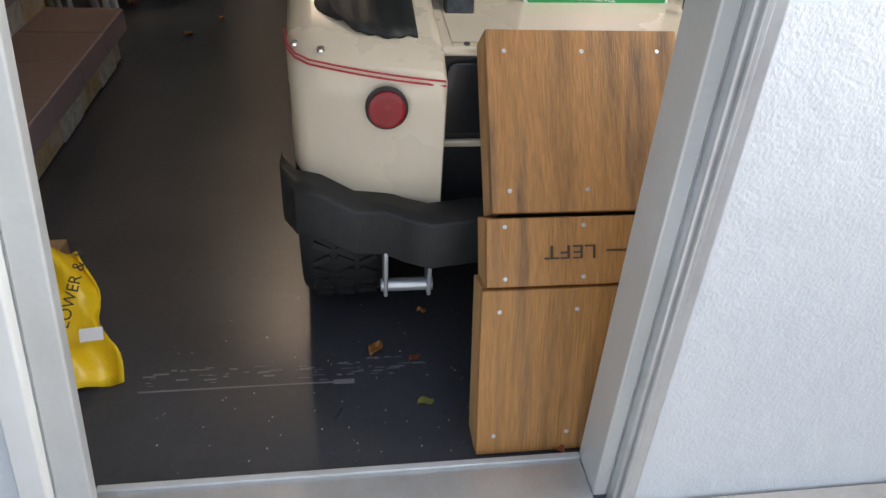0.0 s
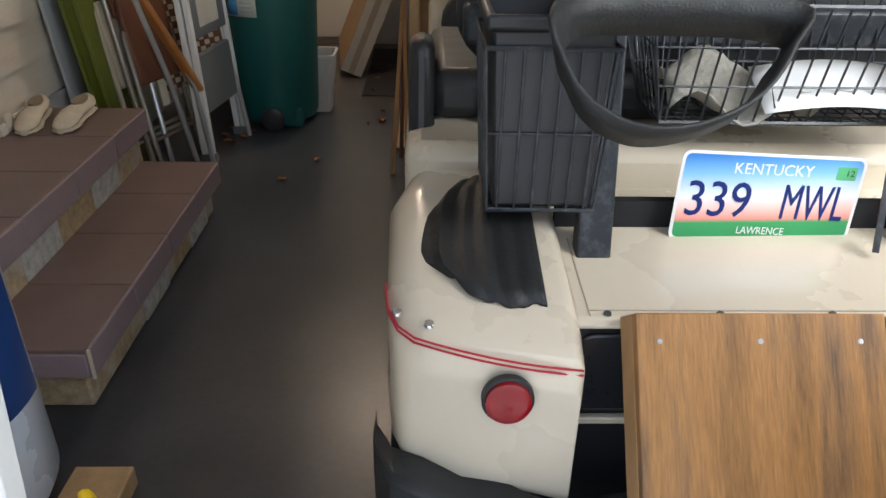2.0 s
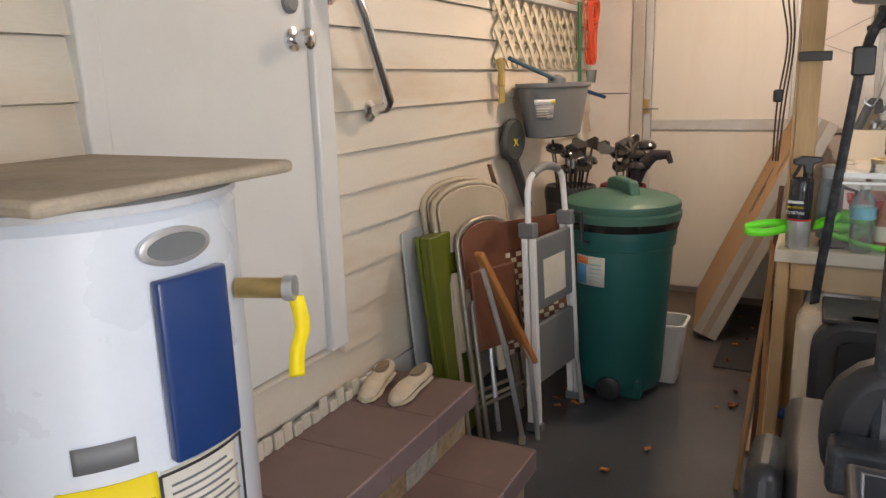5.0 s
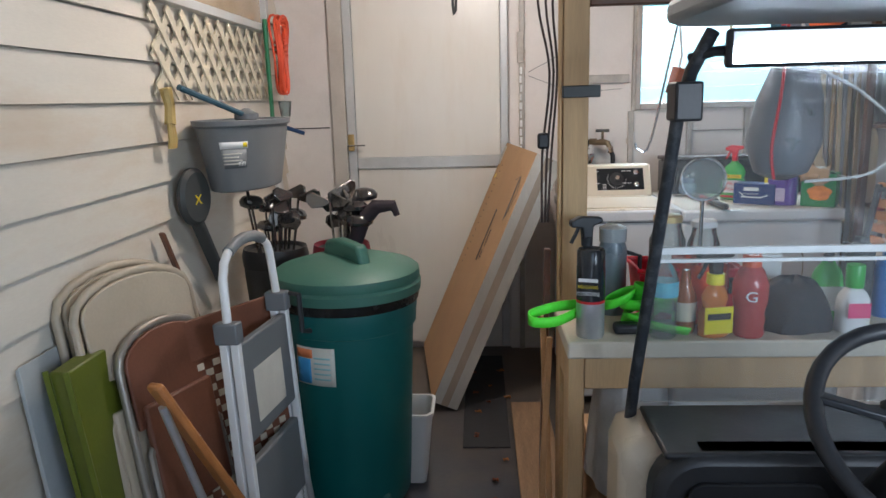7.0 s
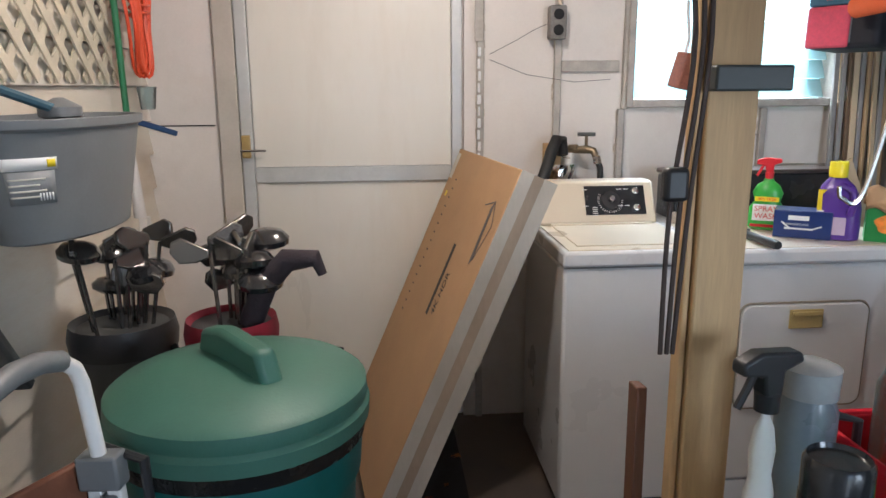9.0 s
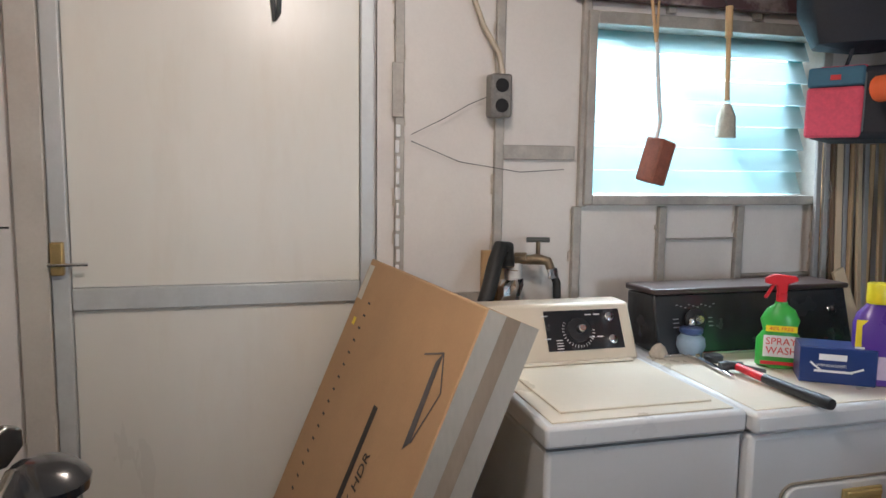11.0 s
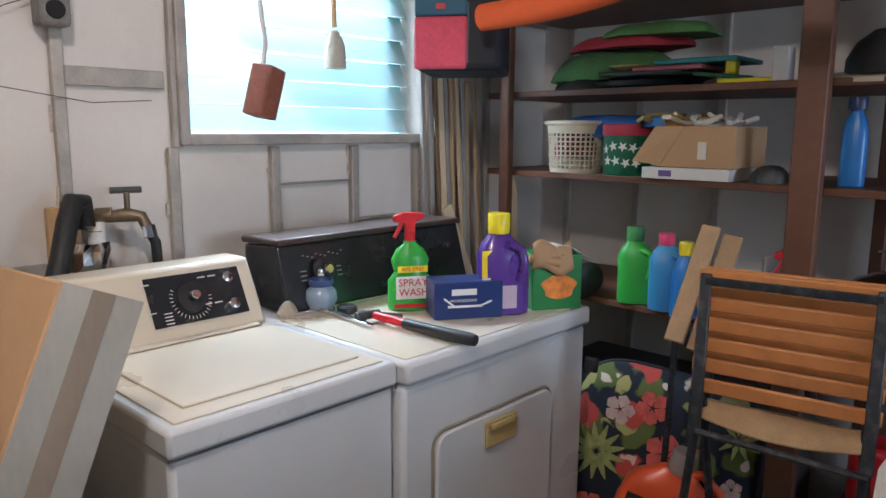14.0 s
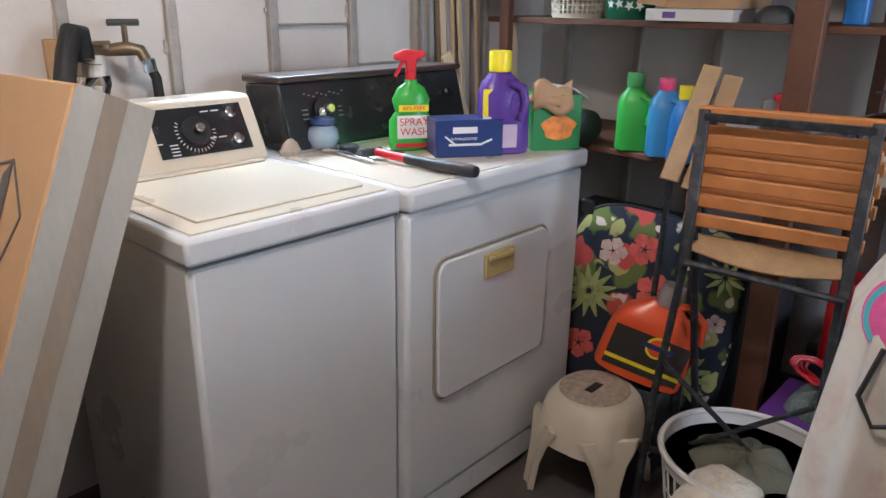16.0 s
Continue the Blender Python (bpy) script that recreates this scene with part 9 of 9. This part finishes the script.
prof = [(0.028, 0), (0.032, 0.006)] + [(0.032 - 0.0025 * (i % 2), 0.012 + i * 0.009) for i in range(9)] + [(0.033, 0.10), (0.033, 0.135), (0.026, 0.16), (0.013, 0.178), (0.013, 0.188)]
part("body", Mesh().lathe(prof, (-0.152, 4.335, BZ), 24), M_BOTTLE, wbtl)
part("label", Mesh().lathe([(0.0335, 0.10), (0.0335, 0.135)], (-0.152, 4.335, BZ), 24), mat("aqua_label", (0.1, 0.4, 0.5), 0.4, var=0.3, scale=30), wbtl)
part("cap", Mesh().lathe([(0.015, 0.186), (0.015, 0.2)], (-0.152, 4.335, BZ), 16), M_WPLAST, wbtl)
sb_ = thing("syrup_bottle", "small amber bottle with cream label on the bench", "bottle", (-0.09, 4.37, BZ))
part("body", Mesh().lathe([(0.022, 0), (0.025, 0.01), (0.025, 0.09), (0.012, 0.12), (0.010, 0.15)], (-0.092, 4.37, BZ), 20), mat("amber_liquid", (0.5, 0.15, 0.04), 0.12, trans=0.4), sb_)
part("label", Mesh().lathe([(0.0256, 0.03), (0.0256, 0.075)], (-0.092, 4.37, BZ), 20), M_CANVAS, sb_)
solo("orange_tub", Mesh().lathe([(0.055, 0), (0.065, 0.15), (0.068, 0.15), (0.06, 0.005)], (-0.03, 4.47, BZ), 24), ORNG, "orange plastic tub behind the bottles", "tub", (-0.03, 4.47, BZ))
ob, m = spray_bottle(-0.035, 4.335, BZ, 10, 0.13, mat("orange_cleaner", (0.7, 0.22, 0.04), 0.15, trans=0.2), M_INK, "yellow-labelled orange cleaner spray bottle on the bench", 0.075)
sticker(ob, m, -0.034, 0.034, 0.012, 0.075, -0.0235, YELP)
sticker(ob, m, -0.028, 0.028, 0.045, 0.06, -0.0248, M_INK)
part("yellow_collar", Mesh().lathe([(0.02, 0.125), (0.02, 0.15)], n=16, m=m), YELP, ob)
gb_ = thing("sports_drink_bottle", "pink-red sports drink bottle with orange cap on the bench", "bottle", (0.045, 4.34, BZ))
part("body", Mesh().lathe([(0.032, 0), (0.036, 0.008), (0.033, 0.025), (0.036, 0.04), (0.033, 0.055), (0.036, 0.07), (0.040, 0.085), (0.040, 0.125), (0.028, 0.155), (0.02, 0.165)], (0.047, 4.34, BZ), 26), mat("red_drink", (0.6, 0.08, 0.08), 0.12, trans=0.3), gb_)
part("cap", Mesh().lathe([(0.021, 0.163), (0.021, 0.188), (0.018, 0.192)], (0.047, 4.34, BZ), 20), ORNG, gb_)
words("letter", "G", 0.034, M_WHITE, gb_, facing((0.036, 4.299, BZ + 0.10), (-0.25, -1, 0)), 0.024, 0.0005)
solo("black_pouch", lump(0.17, 4.40, BZ, 0.085, 0.07, 0.12, 81), M_NAVYF, "crumpled black bag on the bench", "bag", (0.17, 4.4, BZ))
solo("white_carton", Mesh().box(0.10, 0.19, 4.52, 4.58, BZ, BZ + 0.15), M_WPLAST, "white carton at the back of the bench", "box", (0.14, 4.55, BZ), bevel=0.003)
ob, m = jug("dish_soap", "green dish soap bottle on the bench", 0.27, 4.45, BZ, 0.075, 0.05, 0.15, GREEN, M_BLACKP, 0.012, 0.03, 0, False)
sticker(ob, m, -0.03, 0.03, 0.03, 0.09, -0.0262, M_WHITE)
ob, m = jug("lotion_bottle", "white lotion bottle with green cap and pink print on the bench", 0.29, 4.36, BZ, 0.07, 0.06, 0.11, M_WPLAST, GREEN, 0.02, 0.05, 0, False)
sticker(ob, m, -0.025, 0.025, 0.04, 0.075, -0.0315, PINK)
for k, (x, h, c) in enumerate(((0.36, 0.2, M_DGREY), (0.43, 0.16, BLUP), (0.52, 0.2, GREEN), (0.62, 0.14, M_WPLAST), (0.72, 0.18, ORNG))):
    solo("tin", Mesh().lathe([(0.03, 0), (0.032, 0.005), (0.032, h - 0.03), (0.016, h - 0.01), (0.016, h)], (x, 4.48, BZ), 20), c, "plain bottle standing at the back of the bench", "bottle", (x, 4.48, BZ))
# white bags and boxes below
solo("plastic_bag", lump(-0.20, 4.46, 0.45, 0.10, 0.12, 0.38, 91, 30, 12), mat("white_film", (0.6, 0.6, 0.6), 0.35, var=0.15, scale=12, bump=1.0), "crumpled white plastic bag hanging under the bench", "bag", (-0.2, 4.46, 0.45))
solo("clear_tote", Mesh().box(-0.10, 0.30, 4.40, 4.75, 0.55, 0.83), M_BAG, "clear plastic tote under the bench top", "tote", (0.1, 4.55, 0.55), bevel=0.02)
solo("brown_carton", Mesh().box(-0.28, 0.1, 4.42, 4.75, 0.119, 0.5), M_CARD, "brown carton on the low bench shelf", "cardboard box", (-0.1, 4.6, 0.119), bevel=0.004)
solo("blue_tube", Mesh().tube([(-0.33, 4.42, 0.30), (-0.24, 4.41, 0.29)], 0.018, 12), BLUP, "short blue plastic tube under the bench", "tube", (-0.3, 4.42, 0.29))
# bracket and cords on the post
bk = thing("post_bracket", "steel bracket and dark cords on the pine post", "bracket", (-0.33, 4.6, 1.45))
part("plate", Mesh().box(-0.36, -0.265, 4.575, 4.599, 1.435, 1.465), M_DGREY, bk, bevel=0.003)
for k, dx in enumerate((0.0, 0.018, -0.02)):
    part("cord", Mesh().tube(smooth_path([(-0.39 + dx, 4.57, 2.25), (-0.36 + dx, 4.56, 1.95), (-0.405 + dx, 4.56, 1.7), (-0.385 + dx * 0.5, 4.56, 1.5), (-0.40 + dx * 0.6, 4.56, 1.3), (-0.405 + dx * 0.4, 4.56, 1.12)]), 0.003, 6), mat("brown_cord", (0.05, 0.03, 0.025), 0.5), bk)
part("plug", Mesh().box(-0.425, -0.395, 4.545, 4.565, 1.31, 1.35), M_BLACKP, bk, bevel=0.006)
# hanging plastic bag and white cord over the bench
hg = thing("hanging_bag", "grey translucent plastic bag hanging from the timber beam", "bag", (0.27, 4.68, 1.65))
part("bag", Mesh().loft([ell(0.26 + 0.01 * math.sin(z * 9), 4.72, z, a, a * 0.8, 18) for z, a in ((1.20, 0.02), (1.22, 0.07), (1.30, 0.10), (1.42, 0.085), (1.55, 0.04), (1.645, 0.02))]), mat("grey_film", (0.2, 0.21, 0.24), 0.3, bump=1.0, scale=14, trans=0.2), hg)
part("red_cord", Mesh().tube(smooth_path([(0.19, 4.58, 1.66), (0.18, 4.57, 1.45), (0.16, 4.56, 1.30), (0.17, 4.56, 1.22)]), 0.004, 6), RED, hg)
part("white_cord", Mesh().tube(smooth_path([(0.20, 4.56, 1.64), (0.24, 4.52, 1.50), (0.34, 4.50, 1.43), (0.44, 4.50, 1.33), (0.38, 4.50, 1.24), (0.22, 4.50, 1.22)]), 0.004, 6), M_WPLAST, hg)
solo("wire_hook", Mesh().tube(smooth_path([(-0.06, 4.62, 1.655), (-0.09, 4.62, 1.50), (-0.13, 4.62, 1.31), (-0.16, 4.62, 1.30), (-0.165, 4.62, 1.315)]), 0.003, 6), M_CHROME, "long bent wire hook hanging from the beam", "hook", (-0.1, 4.62, 1.3))

# ---- floor, entrance ----
yb = thing("potting_bag", "crumpled yellow plastic bag of plant food on the floor", "bag", (-0.74, 2.33, 0))
def bagf(u, v):
    x = -0.87 + (0.185 - 0.10 * v) * u
    return (x + 0.01 * math.sin(11 * v), 2.27 + 0.22 * v + 0.015 * math.sin(9 * u), 0.012 + (0.20 * v ** 0.8) * (0.7 + 0.3 * (1 - u)) + 0.012 * math.sin(13 * u + 7 * v))
part("film", Mesh().grid(bagf, 18, 18), mat("yellow_film", (0.85, 0.55, 0.02), 0.3, var=0.1, scale=10, bump=0.6), yb, solid=0.004)
words("lettering", "FLOWER & V", 0.030, M_INK, yb, facing((-0.765, 2.375, 0.155), (0.1, -0.75, 0.65)) @ pose(0, 0, 0.022, 0, 0, 72), 0.16, 0.0006)
part("white_patch", Mesh().box(-0.02, 0.02, -0.012, 0.012, 0.0, 0.001, facing((-0.735, 2.33, 0.09), (0.1, -0.75, 0.65)) @ pose(0, 0, 0.02)), M_WHITE, yb)


def leaf(x, y, s, rot, c, lab):
    m = pose(x, y, 0.002, 0, 0, rot)
    pts = lambda u, v: m @ Vector((s * (u - 0.5), s * 0.62 * (v - 0.5) * math.sin(math.pi * min(0.98, max(0.02, u))) ** 0.7, 0.003 + 0.008 * abs(v - 0.5) * 2 + 0.004 * math.sin(6 * u)))
    solo("leaf", Mesh().grid(pts, 8, 4), c, lab, "leaf", (x, y, 0), solid=0.0008, group="fallen leaves")


M_LF = mat("dry_leaf", (0.42, 0.17, 0.05), 0.8, var=0.3, scale=40, bump=0.4)
M_LFG = mat("green_dry_leaf", (0.22, 0.22, 0.05), 0.8, var=0.3, scale=40)
M_LFR = mat("dark_leaf", (0.22, 0.06, 0.025), 0.8, var=0.3, scale=40)
for x, y, s, r, c, l in ((-0.215, 2.345, 0.045, 60, M_LF, "curled tan dry leaf on the dark floor"), (-0.13, 2.19, 0.032, 10, M_LFG, "yellow-green dry leaf on the dark floor"), (-0.14, 2.31, 0.025, 30, M_LFR, "dark red dry leaf on the dark floor"), (0.09, 2.06, 0.028, 120, M_LFR, "dark red dry leaf on the sill"), (-0.884, 4.322, 0.04, 40, M_LF, "tan dry leaf on the dark floor"), (-0.775, 4.54, 0.045, 80, M_LF, "tan dry leaf on the dark floor"), (-0.11, 2.46, 0.018, 0, M_LF, "tiny tan leaf scrap on the floor")):
    leaf(x, y, s, r, c, l)
rnd = random.Random(77)
for k in range(14):
    leaf(rnd.uniform(-0.62, -0.45), rnd.uniform(4.9, 6.4), rnd.uniform(0.02, 0.045), rnd.uniform(0, 180), [M_LF, M_LFR][k % 2], "small dry leaf on the floor by the bench")
for k in range(6):
    leaf(rnd.uniform(-1.25, -1.12), rnd.uniform(4.75, 4.95), rnd.uniform(0.02, 0.04), rnd.uniform(0, 180), [M_LF, M_LFR][k % 2], "small dry leaf by the step ladder")
gr = Mesh()
for k in range(90):
    x, y = rnd.uniform(-0.62, 0.12), 2.05 + abs(rnd.gauss(0, 0.2))
    s = rnd.uniform(0.0005, 0.0014)
    gr.box(x - s, x + s, y - s, y + s, 0.0, s, None)
solo("grit", gr, M_CONC, "pale grit scattered on the dark floor inside the door", "grit", (-0.2, 2.2, 0), kind="stuff", smooth=False)
scu = Mesh()
for k in range(60):
    x = rnd.uniform(-0.66, -0.1)
    y = 2.30 + rnd.gauss(0, 0.012)
    scu.box(x, x + rnd.uniform(0.003, 0.03), y, y + rnd.uniform(0.001, 0.004), 0.0002, 0.0006)
scu.box(-0.66, -0.3, 2.262, 2.266, 0.0002, 0.0006).box(-0.3, -0.26, 2.258, 2.27, 0.0002, 0.0007)
setting("paint_scuffs", scu, mat("scuffed_paint", (0.2, 0.2, 0.2), 0.8), smooth=False)
solo("nail", Mesh().tube([(-0.30, 2.16, 0.004), (-0.285, 2.19, 0.004)], 0.0015, 6), M_CHROME, "small nail on the floor", "nail", (-0.3, 2.17, 0))
solo("floor_board", Mesh().box(-0.44, -0.27, 4.66, 5.93, 0.0, 0.02), mat("dusty_plywood", (0.27, 0.17, 0.095), 0.75, var=0.35, scale=6, bump=0.4, fine=60, stretch=(4, 0.6, 1), stain=(0.12, 0.08, 0.05), stain_amt=0.6), "long tan plywood strip lying on the floor beside the bench", "board", (-0.35, 5.6, 0), bevel=0.003)
solo("block_offcut", Mesh().box(-1.02, -0.90, 2.55, 2.72, 0.0, 0.05), M_SEATW, "small wood offcut on the floor by the heater", "offcut", (-0.96, 2.63, 0), bevel=0.004)
# by the heater
solo("green_hose_pole", Mesh().tube([(-1.60, 2.36, 0.86), (-1.30, 2.24, 0.0)], 0.016, 10), MATS["green_pole"], "green garden pole leaning beside the heater", "pole", (-1.4, 2.3, 0))
solo("wood_post", Mesh().bar((-1.62, 2.28, 0.98), (-1.44, 2.20, 0.0), 0.05, 0.03), M_DKWOOD, "weathered brown stick leaning beside the heater", "stick", (-1.5, 2.2, 0), bevel=0.004)
tg = thing("heater_valve", "corroded relief valve with yellow tag on the heater", "valve", (-1.0, 2.76, 1.08))
part("body", Mesh().tube([(-1.06, 2.75, 1.105), (-0.985, 2.78, 1.105)], 0.016, 12), M_BRASS, tg)
part("collar", Mesh().tube([(-0.99, 2.778, 1.105), (-0.975, 2.784, 1.105)], 0.02, 12), M_ALU, tg)
part("tag", ribbon([(-0.98, 2.79, 1.09), (-0.975, 2.795, 1.04), (-0.985, 2.79, 1.0), (-0.99, 2.79, 0.955)], 0.024, (0.73, 0.68, 0)), M_YEL, tg, solid=0.0008)

# ---- strip of white mesh along the wall's foot, leaning battens, crumbling panel joints ----
ms = thing("mesh_strip", "torn strip of white corrugated mesh behind the top step", "mesh", (-1.63, 3.4, 0.37))
rnd = random.Random(12)
for k in range(24):
    y0_ = 2.97 + k * 0.045
    h_ = 0.05 + rnd.uniform(-0.018, 0.014)
    part("rib", Mesh().box(-1.627 - 0.004 * (k % 2), -1.617 - 0.004 * (k % 2), y0_, y0_ + 0.036, 0.371, 0.371 + h_), M_WHITEP, ms, bevel=0.002)
for k, (xa, ya, za, xb, yb_, w_) in enumerate(((-0.385, 4.70, 1.02, -0.415, 4.60, 0.035), (-0.40, 4.68, 0.83, -0.385, 4.48, 0.028), (-0.39, 4.58, 0.80, -0.445, 4.40, 0.024))):
    solo("batten", Mesh().bar((xb, yb_, 0.0), (xa, ya, za), w_, 0.016, up=(1, 0, 0)), (M_DKWOOD, M_PLYE, M_PLYE)[k], ("long brown batten leaning by the bench leg", "orange pine batten leaning by the bench leg", "short pine batten leaning by the bench leg")[k], "batten", (xb, yb_, 0), bevel=0.002, group="battens by the bench")
M_CRUMB = mat("torn_foam_edge", (0.62, 0.56, 0.48), 0.95, var=0.4, scale=60, bump=1.0, fine=240, stain=(0.3, 0.24, 0.18), stain_amt=0.8, stain_scale=30)
cb_ = Mesh()
for xs_, z0_, z1_ in ((-0.335, 0.96, 2.2), (-0.018, 1.0, 2.25), (0.255, 0.96, 1.34), (0.57, 1.12, 1.35), (0.875, 1.12, 1.35), (1.2, 1.1, 1.5)):
    z_ = z0_
    while z_ < z1_:
        l_ = rnd.uniform(0.008, 0.05)
        if rnd.random() < 0.6:
            sd = rnd.choice((-1, 1))
            x_ = xs_ + sd * (0.0145 + rnd.uniform(0.001, 0.004))
            w2 = rnd.uniform(0.0015, 0.005)
            cb_.prism([(x_ - w2, WY1 - 0.003, z_), (x_ + w2, WY1 - 0.003, z_ + rnd.uniform(-0.004, 0.004)), (x_ + w2 * rnd.uniform(0.3, 1), WY1 - 0.003, z_ + l_), (x_ - w2 * rnd.uniform(0.3, 1), WY1 - 0.003, z_ + l_ * rnd.uniform(0.7, 1))], (0, -rnd.uniform(0.002, 0.007), 0))
        z_ += l_
setting("torn_edges", cb_, M_CRUMB, smooth=False)
tagged(bpy.data.objects["torn_edges"], kind="stuff")
# Dark area of floor beside the carton, drawn as a thin black sheet.
solo("rubber_mat", Mesh().box(-0.66, -0.46, 5.5, 6.6, 0.0, 0.007), mat("black_floor_sheet", (0.02, 0.021, 0.024), 0.7, var=0.3, scale=14, bump=0.6, fine=120), "thin black sheet lying on the floor beside the carton", "mat", (-0.56, 6.05, 0), bevel=0.002)
part("edge_rail", Mesh().bar((-1.586, 4.233, 0.845), (-1.501, 4.258, 0.018), 0.008, 0.012).bar((-1.534, 4.228, 0.845), (-1.449, 4.253, 0.018), 0.008, 0.012), M_GREENM, gt, "thin folded edge rail")
